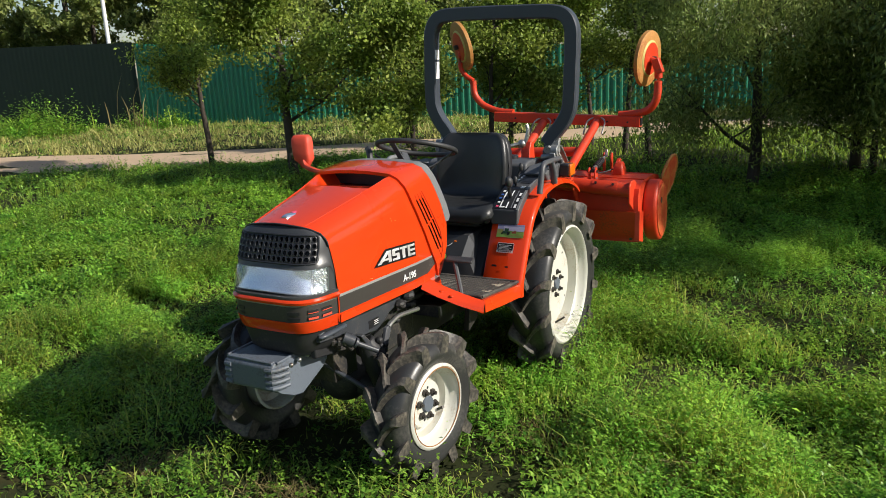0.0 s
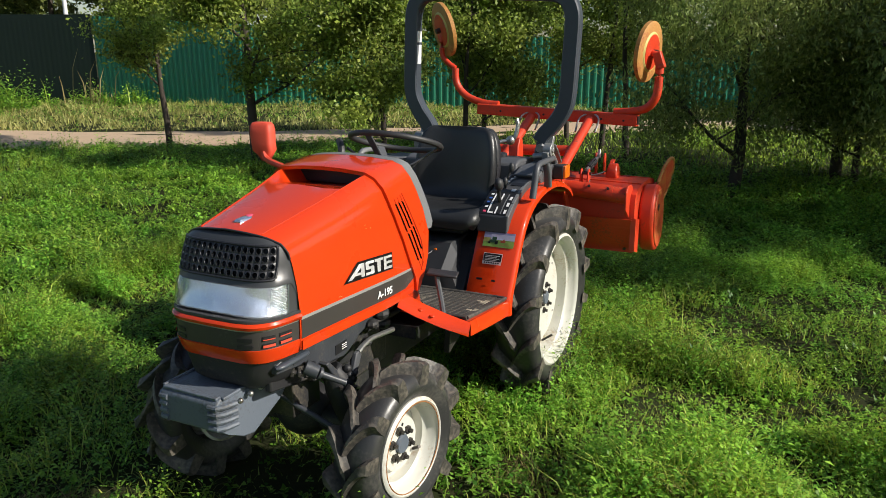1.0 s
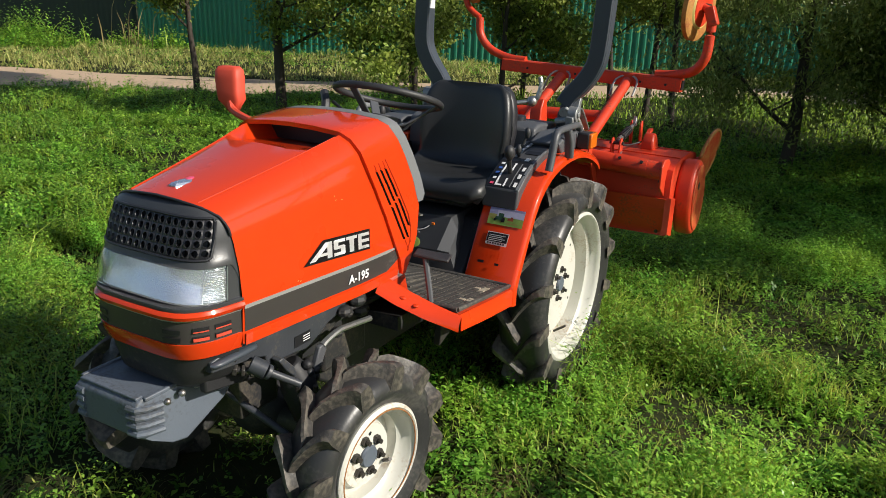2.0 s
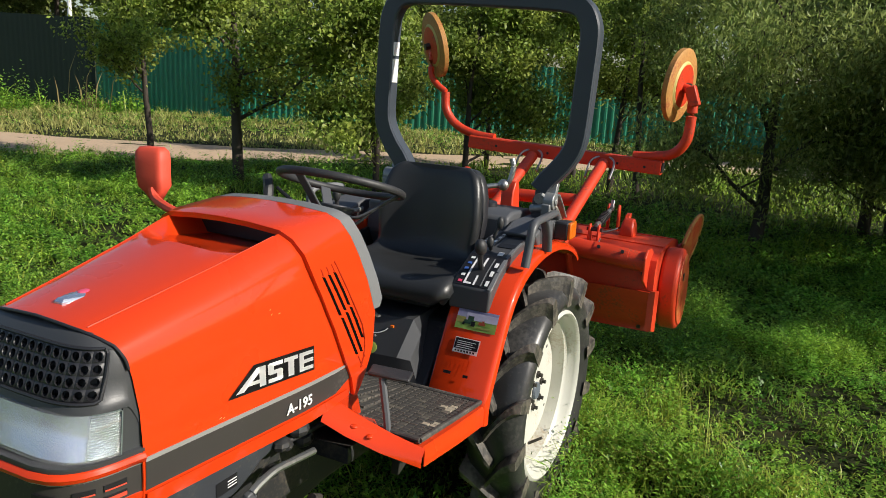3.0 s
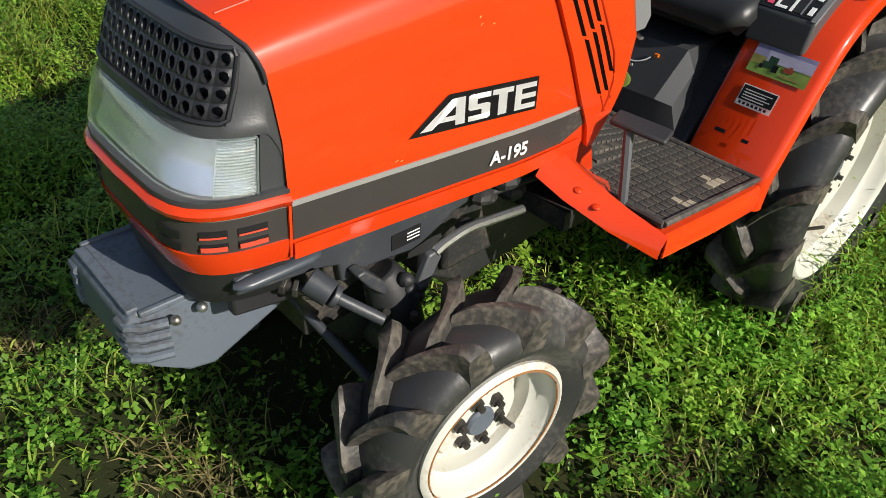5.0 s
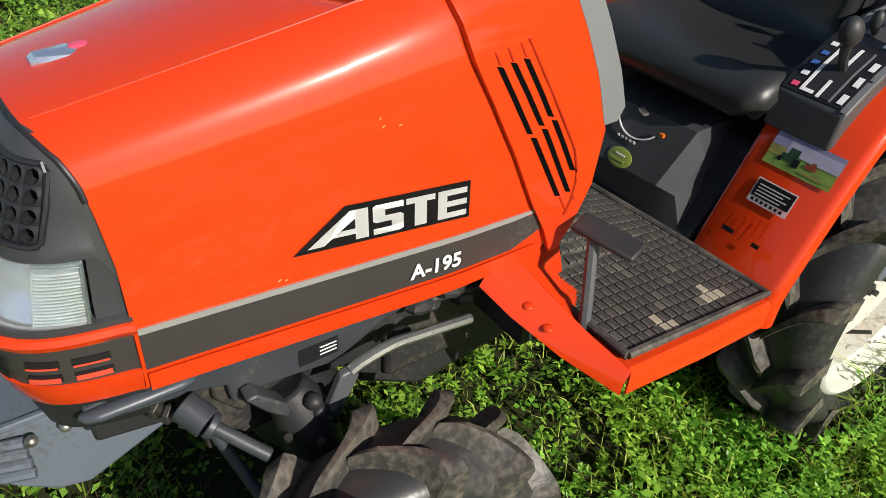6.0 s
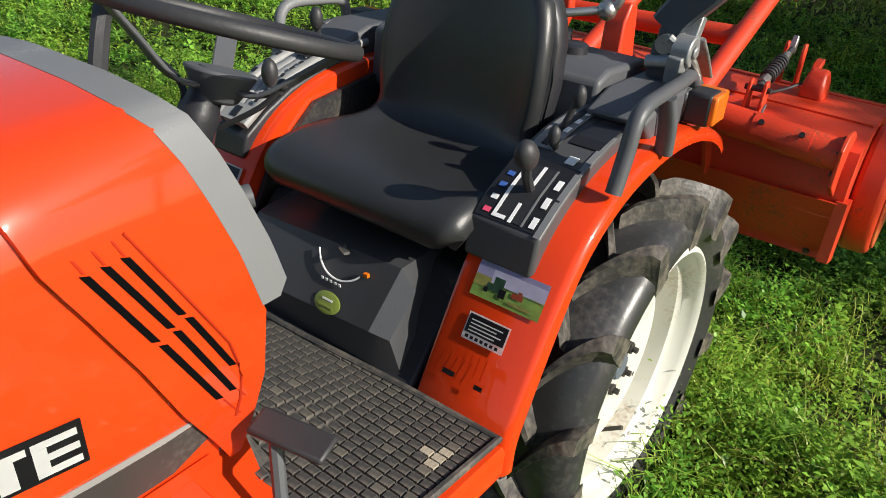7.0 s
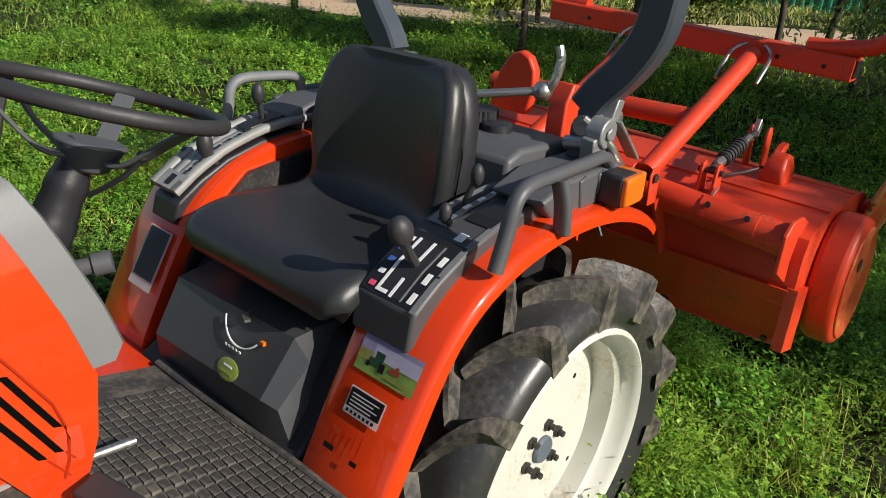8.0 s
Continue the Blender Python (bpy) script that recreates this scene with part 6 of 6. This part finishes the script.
tube(bm, curve([(0.165, 0.325, 1.2), (0.19, 0.33, 1.22), (0.20, 0.34, 1.28), (0.19, 0.34, 1.315)], 4), 0.012)
part("top_link_crank", bm, STEEL, tank, "grey steel crank handle")

# ---- chassis, engine and front axle ----
ch = empty("chassis", (0, 0, 0), tractor)
ch["label"] = "dirty black frame, engine and axles below the bonnet"
bm = B()
for sd in (1, -1):
    prism(bm, [(-1.78, 0.60), (-1.78, 0.66), (-1.45, 0.70), (-1.0, 0.72), (-0.95, 0.60), (-1.2, 0.60), (-1.32, 0.53), (-1.55, 0.56)], "x", sd * 0.13, sd * 0.155)
part("frame_rail", bm, BLACK_DIRTY, ch, bevel=0.006)
bm = B()
prism(bm, [(-1.30, 0.42), (-1.30, 0.80), (-1.06, 0.80), (-1.02, 0.56), (0.15, 0.55), (0.2, 0.35), (-0.9, 0.36), (-1.15, 0.33)], "x", -0.11, 0.11)
box(bm, (0.0, -1.12, 0.52), (0.26, 0.25, 0.2))
part("engine_block", bm, BLACK_DIRTY, ch, bevel=0.012)
bm = B()
prism(bm, [(-1.785, 0.705), (-1.785, 0.672), (-1.62, 0.652), (-1.58, 0.640), (-1.575, 0.598), (-1.54, 0.592), (-1.52, 0.605), (-1.46, 0.600), (-1.40, 0.592), (-1.37, 0.600), (-1.33, 0.618), (-1.29, 0.640), (-1.235, 0.652), (-1.12, 0.655), (-1.02, 0.665), (-1.02, 0.728), (-1.69, 0.726)], "x", 0.165, 0.188)
part("side_guard", bm, CHARCOAL, ch, "charcoal steel side beam", bevel=0.004)
bm = B()
sweep(bm, [(0.188, -1.79, 0.697), (0.194, -1.782, 0.697), (0.197, -1.765, 0.697), (0.198, -1.70, 0.697), (0.198, -1.65, 0.697), (0.196, -1.635, 0.697), (0.190, -1.627, 0.697)], [(u * 0.014, v * 0.010) for u, v in ring(1, 12)], (0, 0, 1), scale=[0.5, 0.85, 1, 1, 1, 0.85, 0.5])
part("side_bar", bm, ROPS_GREY, ch, "rounded pressing on the beam", angle=60)
bm = B()
box(bm, (0.189, -1.418, 0.634), (0.002, 0.074, 0.036), (0, 0, 0))
part("engine_label", bm, INK, ch)
for k in range(3):
    bm = B()
    box(bm, (0.1903, -1.400, 0.626 + 0.008 * k), (0.001, 0.032, 0.0025))
    part("label_bar", bm, WHITE, ch)
bm = B()
rod(bm, (-0.33, -1.40, 0.33), (0.33, -1.40, 0.33), 0.052, n=16)
ball(bm, (0.0, -1.40, 0.35), 0.12, (1, 0.9, 0.9))
box(bm, (0.0, -1.53, 0.52), (0.22, 0.16, 0.2))
for sd in (1, -1):
    rod(bm, (sd * 0.30, -1.40, 0.42), (sd * 0.335, -1.40, 0.24), 0.062)
    rod(bm, (sd * 0.30, -1.40, 0.28), (sd * 0.40, -1.40, 0.28), 0.07)
part("front_axle", bm, BLACK_DIRTY, ch, "oily black front axle", bevel=0.006, angle=50)
bm = B()
tube(bm, [(0.12, -1.70, 0.645), (0.17, -1.69, 0.640), (0.20, -1.665, 0.633), (0.222, -1.640, 0.627)], 0.011, 10)
for p0, p1, r in (((0.168, -1.691, 0.640), (0.178, -1.684, 0.638), 0.018), ((0.186, -1.677, 0.636), (0.194, -1.670, 0.635), 0.018), ((0.204, -1.661, 0.632), (0.222, -1.640, 0.627), 0.017)):
    rod(bm, p0, p1, r, n=6)
part("steering_ram", bm, DARK_STEEL, ch, "hydraulic fitting", bevel=0.002)
bm = B()
rod(bm, (0.236, -1.632, 0.630), (0.243, -1.624, 0.623), 0.022)
rod(bm, (0.243, -1.624, 0.623), (0.302, -1.564, 0.577), 0.0115)
rod(bm, (0.20, -1.655, 0.652), (0.236, -1.632, 0.630), 0.026)
part("drag_link", bm, CHARCOAL, ch, "steering ram rod", bevel=0.002)
bm = B()
rod(bm, (0.02, -1.62, 0.52), (0.30, -1.55, 0.36), 0.011)
part("tie_rod", bm, CHARCOAL, ch)
bm = B()
prism(bm, [(-1.60, 0.60), (-1.60, 0.65), (-1.45, 0.66), (-1.50, 0.57), (-1.56, 0.55)], "x", 0.10, 0.17)
part("axle_bracket", bm, BLACK_DIRTY, ch, bevel=0.006)
bm = B()
sweep(bm, [(0.18, -1.48, 0.575), (0.19, -1.47, 0.55), (0.205, -1.46, 0.50), (0.22, -1.45, 0.44), (0.24, -1.43, 0.36)], ring(1, 14), (0, 1, 0), scale=[0.038, 0.046, 0.056, 0.052, 0.05])
part("axle_knuckle", bm, BLACK_DIRTY, ch, "oily dark axle housing", bevel=0.006, angle=60)
for k in range(6):
    a = k * math.pi / 3
    bm = B()
    c = Vector((0.212 + 0.058 * math.cos(a), -1.462 + 0.052 * math.sin(a), 0.520 - 0.02 * math.cos(a)))
    rod(bm, c, c + Vector((0.004, -0.002, 0.018)), 0.008, n=6)
    part("housing_bolt", bm, DARK_STEEL, ch)
bm = B()
prism(bm, [(-1.565, 0.628), (-1.545, 0.632), (-1.50, 0.585), (-1.488, 0.556), (-1.498, 0.548), (-1.535, 0.585)], "x", 0.19, 0.225)
part("axle_stop", bm, CHARCOAL, ch, "stepped casting lug", bevel=0.004)
bm = B()
tube(bm, curve([(0.24, -1.385, 0.612), (0.24, -1.36, 0.622), (0.24, -1.30, 0.632), (0.24, -1.24, 0.626), (0.24, -1.13, 0.612)], 5), 0.0105, 8)
part("side_lever", bm, STEEL, ch, "bent bright steel rod")
bm = B()
prism(bm, [(-1.445, 0.525), (-1.415, 0.515), (-1.370, 0.60), (-1.385, 0.618), (-1.405, 0.615)], "x", 0.228, 0.246)
part("side_link", bm, GREY_PL, ch, bevel=0.004)
for (x, y, z) in ((0.236, -1.455, 0.575), (0.236, -1.445, 0.545), (0.236, -1.44, 0.515), (0.24, -1.42, 0.545)):
    bm = B()
    ball(bm, (x, y, z), 0.017, (1, 1, 0.9), 8, 6)
    part("link_joint", bm, BLACK_DIRTY, ch)
bm = B()
for (x, y, z, r) in ((0.20, -1.22, 0.66, 0.025), (0.21, -1.16, 0.685, 0.03), (0.19, -1.19, 0.64, 0.02), (0.2, -1.26, 0.60, 0.022), (0.18, -1.10, 0.62, 0.03)):
    ball(bm, (x, y, z), r, (1, 1.2, 0.8), 8, 6)
rod(bm, (0.2, -1.22, 0.66), (0.22, -1.05, 0.66), 0.008)
part("valve_block", bm, BLACK_DIRTY, ch, angle=30)
bm = B()
rod(bm, (-0.40, 0, 0.44), (0.42, 0, 0.44), 0.085, n=20)
box(bm, (0, 0.1, 0.5), (0.3, 0.35, 0.3))
part("rear_axle", bm, BLACK_DIRTY, ch, bevel=0.01)
bm = B()
prism(bm, [(-0.80, 0.40), (-0.70, 0.44), (-0.66, 0.54), (-0.78, 0.55)], "x", 0.30, 0.33)
part("step_bracket", bm, DARK_STEEL, ch, bevel=0.004)
for sd in (1, -1):
    bm = B()
    tube(bm, [(sd * 0.30, 0.0, 0.36), (sd * 0.40, 0.45, 0.45), (sd * 0.42, 0.75, 0.55)], 0.02, 8)
    part("lift_arm", bm, BLACK_DIRTY, ch)

bm = B()
lathe(bm, [(0.001, 0.034), (0.030, 0.034), (0.036, 0.030), (0.037, 0.0), (0.037, -0.04), (0.001, -0.04)], 24)
for v in bm.verts:
    v.co = Vector((v.co.y, v.co.z, v.co.x))
ob = part("filler_cap", bm, BLACK_PL, tractor, "round black filler cap", angle=40)
ob.location = (0.192, 0.110, 1.125)

# ---- rotary tiller behind the tractor ----
til = tagged(empty("rotary_tiller", (0.165, 0, 0)), "worn red rotary tiller on the tractor's rear hitch", "tiller")
bm = B()
rod(bm, (-0.52, 0.68, 0.950), (0.58, 0.68, 0.873), 0.045, n=24)
part("cross_tube", bm, RED_OLD, til, "red cross tube", angle=50)
bm = B()
sheet(bm, [[(x, 0.68 - 0.048 * math.cos(a), 0.9115 - 0.07 * (x - 0.03) + 0.003 + 0.048 * math.sin(a)) for x in (0.34, 0.5)] for a in (-0.1, 0.4, 0.9, 1.4)], 0.005)
part("tube_bracket", bm, RED_OLD, til, "bolted red clamp plate", angle=50)
for x in (0.365, 0.475):
    bm = B()
    a = 0.65
    c = Vector((x, 0.68 - 0.050 * math.cos(a), 0.9145 - 0.07 * (x - 0.03) + 0.050 * math.sin(a)))
    rod(bm, c, c + Vector((0, -0.006, 0.005)), 0.008)
    part("bracket_hole", bm, INK, til)
bm = B()
prism(bm, [(0.62, 0.80), (0.62, 0.905), (0.66, 0.935), (0.74, 0.93), (0.80, 0.90), (0.80, 0.78), (0.72, 0.74)], "x", 0.575, 0.587)
part("tube_end_plate", bm, RED_OLD, til, "bolted red end plate", bevel=0.003)
for y, z in ((0.645, 0.83), (0.645, 0.89), (0.70, 0.915), (0.765, 0.895), (0.775, 0.82), (0.71, 0.775)):
    bm = B()
    rod(bm, (0.568, y, z), (0.576, y, z), 0.008, n=6)
    part("plate_bolt", bm, DARK_STEEL, til)
COVER = [(0.72, 0.70), (0.71, 0.85), (0.73, 0.90), (0.79, 0.925), (0.92, 0.938), (1.06, 0.940), (1.17, 0.932), (1.26, 0.912), (1.32, 0.83), (1.34, 0.62)]
bm = B()
sheet(bm, [[(x, y, z - 0.02 * (x + 0.6)) for x in (-0.60, -0.3, 0.0, 0.3, 0.615)] for y, z in COVER], 0.006)
part("tiller_cover", bm, RED_OLD, til, "dented red tiller cover", angle=30)
for x in (-0.60, 0.61):
    bm = B()
    prism(bm, [(y, z - 0.02 * (x + 0.6)) for y, z in COVER], "x", x, x + 0.006)
    part("end_plate", bm, RED_OLD, til)
for y, z, w in ((0.90, 0.936, 0.030), (1.13, 0.935, 0.014)):
    bm = B()
    sweep(bm, [(-0.6, y, z + 0.001), (0.61, y, z - 0.023)], rect(w, 0.006))
    part("cover_seam", bm, RED_OLD, til)
bm = B()
flap = [(0.70, 0.735), (0.735, 0.66), (0.775, 0.575), (0.80, 0.535), (0.795, 0.515)]
sheet(bm, [[(x, y, z) for x in (-0.6, 0.0, 0.605)] for y, z in flap], 0.005)
part("front_flap", bm, RED_OLD, til, "plain red front flap", angle=50)
bm = B()
rod(bm, (0.56, 0.765, 0.545), (0.56, 0.758, 0.541), 0.010, n=8)
part("flap_bolt", bm, DARK_STEEL, til)
for x in (-0.1, 0.22):
    bm = B()
    sweep(bm, [(x, 0.635, 0.90), (x + 0.01, 0.68, 0.78), (x + 0.012, 0.70, 0.72)], rect(0.012, 0.035))
    part("flap_strap", bm, RED_OLD, til)
# side cases
for sd, x in ((1, 0.66), (-1, -0.62)):
    bm = B()
    n = 32
    outl = []
    for i in range(n):
        a = 2 * math.pi * i / n
        r = 0.195
        outl.append((0.98 + 0.165 * math.cos(a) - 0.02 * math.sin(a), 0.700 + r * math.sin(a) * 1.05))
    prism(bm, outl, "x", x - 0.045, x + 0.045)
    case = part("side_case", bm, RED_OLD, til, "rounded red side case", bevel=0.02, seg=3)
    bm = B()
    prism(bm, [(0.98 + (y - 0.98) * 0.86, 0.70 + (z - 0.70) * 0.88) for y, z in outl], "x", x + sd * 0.040, x + sd * 0.052)
    part("case_face", bm, SCRATCHED, case, "face scraped through to ochre", bevel=0.004)
bm = B()
rod(bm, (0.70, 0.93, 0.775), (0.715, 0.93, 0.775), 0.02)
part("case_plug", bm, DARK_STEEL, til)
bm = B()
lathe(bm, [(0.001, 0.012), (0.10, 0.010), (0.150, 0.004), (0.158, 0.0), (0.150, -0.010), (0.001, -0.006)], 40)
ob = part("side_disc", bm, SCRATCHED, til, "scratched red side disc", angle=40)
ob.matrix_basis = pose(0.665, 1.34, 0.86, 0, 12, -5)
bm = B()
tube(bm, [(0, 0.158 * math.cos(2 * math.pi * i / 40), 0.158 * math.sin(2 * math.pi * i / 40)) for i in range(40)], 0.010, 8, closed=True)
ob = part("side_disc_rim", bm, ORANGE_WEAR, til, "worn ochre rim of the side disc", angle=60)
ob.matrix_basis = pose(0.665, 1.34, 0.86, 0, 12, -5)
bm = B()
rod(bm, (0.58, 1.22, 0.82), (0.66, 1.34, 0.86), 0.018)
part("side_disc_arm", bm, RED_OLD, til)
bm = B()
prism(bm, [(0.70, 0.55), (0.80, 0.52), (0.80, 0.72), (0.70, 0.74)], "x", 0.60, 0.63)
part("skid", bm, RED_OLD, til)
# gearbox mast and links
for x in (-0.19, 0.20):
    bm = B()
    tube(bm, [(x, 0.575, 0.985), (x + 0.01, 1.165, 1.252)], 0.029, 14)
    part("diagonal_arm", bm, RED_OLD, til, "round red diagonal arm", angle=50)
    bm = B()
    rod(bm, (x - 0.040, 0.568, 0.978), (x + 0.040, 0.568, 0.978), 0.013, n=10)
    part("arm_pivot", bm, DARK_STEEL, til)
    for k in (-0.033, 0.027):
        bm = B()
        prism(bm, [(0.55, 0.90), (0.60, 0.90), (0.60, 0.985), (0.585, 1.005), (0.555, 1.005), (0.542, 0.985)], "x", x + k, x + k + 0.006)
        part("arm_lug", bm, RED_OLD, til, bevel=0.002)
    bm = B()
    tube(bm, curve([(x - 0.045, 1.04, 1.185), (x - 0.05, 1.15, 1.262), (x + 0.01, 1.19, 1.287), (x + 0.07, 1.15, 1.262), (x + 0.075, 1.06, 1.185)], 4), 0.006, 6)
    part("spring_clip", bm, STEEL, til)
bm = B()
prism(bm, [(0.44, 0.95), (0.45, 1.15), (0.48, 1.20), (0.52, 1.19), (0.56, 0.98)], "x", -0.06, 0.0)
part("hitch_mast", bm, RED_OLD, til, "red hitch mast", bevel=0.006)
bm = B()
rod(bm, (-0.55, 0.85, 1.07), (0.18, 0.85, 1.09), 0.032)
part("upper_bar", bm, RED_OLD, til)
bm = B()
prism(bm, [(-0.50, 1.0), (-0.35, 1.0), (-0.325, 1.08), (-0.33, 1.15), (-0.355, 1.19), (-0.39, 1.205), (-0.43, 1.19), (-0.465, 1.14), (-0.49, 1.08)], "y", 0.76, 0.80)
part("chain_guard", bm, RED_OLD, til, bevel=0.008)
# adjuster, gear case and cable on the cover
lo, hi = Vector((0.298, 0.785, 0.975)), Vector((0.298, 1.09, 1.035))
bm = B()
rod(bm, lo, hi, 0.010, n=12)
rod(bm, lo.lerp(hi, 0.25), lo.lerp(hi, 0.70), 0.019, n=14)
for k in range(7):
    c = lo.lerp(hi, 0.28 + 0.06 * k)
    e = (hi - lo).normalized() * 0.005
    rod(bm, c - e, c + e, 0.0225, n=12)
part("adjuster_rod", bm, GRIP, til, "black sprung adjuster rod", angle=50)
bm = B()
rod(bm, lo.lerp(hi, 0.10), lo.lerp(hi, 0.24), 0.016, n=6)
rod(bm, lo.lerp(hi, 0.72), lo.lerp(hi, 0.86), 0.013, n=6)
part("adjuster_nut", bm, STEEL, til, "worn steel nuts", bevel=0.002)
bm = B()
prism(bm, [(1.080, 1.024), (1.108, 1.020), (1.122, 1.058), (1.102, 1.078), (1.090, 1.052)], "x", 0.288, 0.306)
part("adjuster_catch", bm, STEEL, til, "bare steel catch", bevel=0.003)
for x in (0.268, 0.322):
    bm = B()
    prism(bm, [(1.118, 0.915), (1.160, 0.915), (1.152, 1.030), (1.143, 1.050), (1.122, 1.050), (1.112, 1.030)], "x", x, x + 0.010)
    part("adjuster_post", bm, RED_OLD, til, bevel=0.003)
for x in (0.272, 0.316):
    bm = B()
    prism(bm, [(0.755, 0.900), (0.815, 0.910), (0.806, 0.985), (0.790, 1.000), (0.770, 0.992)], "x", x, x + 0.010)
    part("adjuster_foot", bm, RED_OLD, til, bevel=0.003)
bm = B()
rod(bm, (0.262, 0.785, 0.972), (0.336, 0.785, 0.972), 0.009, n=8)
part("foot_pin", bm, DARK_STEEL, til)
case = [(0.995, 0.915), (1.10, 0.910), (1.102, 0.965), (1.085, 0.992), (1.055, 1.004), (1.02, 0.996), (0.998, 0.965)]
bm = B()
prism(bm, case, "x", 0.365, 0.442)
for v in bm.verts:
    if v.co.z > 0.95:
        v.co.x = 0.4035 + (v.co.x - 0.4035) * 0.72
part("gear_case", bm, RED_OLD, til, "rounded red gear case", bevel=0.010)
bm = B()
prism(bm, [(1.06, 0.992), (1.10, 0.985), (1.13, 1.004), (1.125, 1.018), (1.09, 1.012)], "x", 0.372, 0.396)
part("case_lever", bm, RED_OLD, til, bevel=0.003)
bm = B()
tube(bm, curve([(0.366, 1.02, 0.955), (0.345, 0.96, 0.948), (0.33, 0.89, 0.950), (0.322, 0.82, 0.958)], 5), 0.0045, 6)
part("cable", bm, GRIP, til, "thin black cable")
bm = B()
tube(bm, [(0.335, 0.765, 0.935), (0.34, 0.725, 0.925), (0.342, 0.70, 0.905)], 0.004, 6)
part("split_pin", bm, STEEL, til)
bm = B()
tube(bm, curve([(0.10, 0.62, 0.90), (0.07, 0.58, 0.85), (0.09, 0.56, 0.80), (0.11, 0.55, 0.77)], 4), 0.006, 6)
part("hose", bm, GRIP, til, "short black hose")
# marker beam with two wooden-edged discs
BY = 1.215
bm = B()
sweep(bm, [(-0.57, BY, 1.296), (0.5, BY, 1.252)], rect(0.075, 0.07, 0.006))
part("marker_beam", bm, RED_OLD, til, "square red marker beam", angle=40)
bm = B()
sweep(bm, [(0.498, BY, 1.2525), (0.506, BY, 1.252)], rect(0.055, 0.05))
part("beam_end", bm, INK, til)
for k in (-0.40, -0.1, 0.28, 0.42):
    bm = B()
    rod(bm, (k, BY - 0.042, 1.29 - 0.041 * (k + 0.52)), (k, BY - 0.034, 1.29 - 0.041 * (k + 0.52)), 0.007)
    part("beam_hole", bm, INK, til)
bm = B()
tube(bm, curve([(0.35, BY, 1.30), (0.45, BY, 1.305), (0.55, BY - 0.01, 1.33), (0.605, BY - 0.02, 1.40), (0.615, BY - 0.02, 1.50), (0.615, BY - 0.02, 1.58)], 5), 0.026, 10)
part("marker_arm", bm, RED_OLD, til, angle=60)
bm = B()
box(bm, (0.61, BY - 0.02, 1.615), (0.05, 0.07, 0.10), (0, -20, 0))
rod(bm, (0.605, BY - 0.02, 1.64), (0.52, BY + 0.0, 1.67), 0.022)
part("knuckle", bm, RED_OLD, til, bevel=0.006)
bm = B()
tube(bm, curve([(-0.43, BY, 1.325), (-0.55, BY, 1.335), (-0.67, BY, 1.38), (-0.74, BY, 1.46), (-0.75, BY, 1.56)], 5), 0.024, 10)
tube(bm, curve([(-0.75, BY, 1.56), (-0.81, BY, 1.60), (-0.85, BY, 1.66), (-0.85, BY, 1.80)], 4), 0.018, 10)
part("marker_arm", bm, RED_OLD, til, angle=60)


def disc(at, turn, tilt):
    d = empty("marker_disc", at, til)
    d["label"] = "round disc, red inside with a worn wooden rim"
    d.rotation_euler = (0, radians(tilt), radians(turn))
    d.scale = (1, 0.88, 0.88)
    bm = B()
    lathe(bm, [(0.001, -0.012), (0.185, -0.02), (0.205, -0.012), (0.205, 0.012), (0.185, 0.02), (0.001, 0.012)], 40)
    part("disc_rim", bm, ORANGE_WEAR, d, "worn brown rim", angle=40)
    bm = B()
    lathe(bm, [(0.001, 0.018), (0.125, 0.026), (0.135, 0.018), (0.135, 0.012), (0.001, 0.012)], 40)
    part("disc_ring", bm, mat("pale_ring", (0.62, 0.5, 0.16), 0.55, var=0.3), d)
    bm = B()
    lathe(bm, [(0.001, 0.032), (0.06, 0.032), (0.118, 0.028), (0.12, 0.02), (0.001, 0.02)], 40)
    part("disc_face", bm, RED_OLD, d)
    bm = B()
    rod(bm, (0.03, 0, 0), (0.06, 0, 0), 0.02, n=8)
    part("disc_nut", bm, DARK_STEEL, d)


disc((0.535, BY + 0.01, 1.665), -11, 6)
disc((-0.835, BY, 1.815), 226, 14)
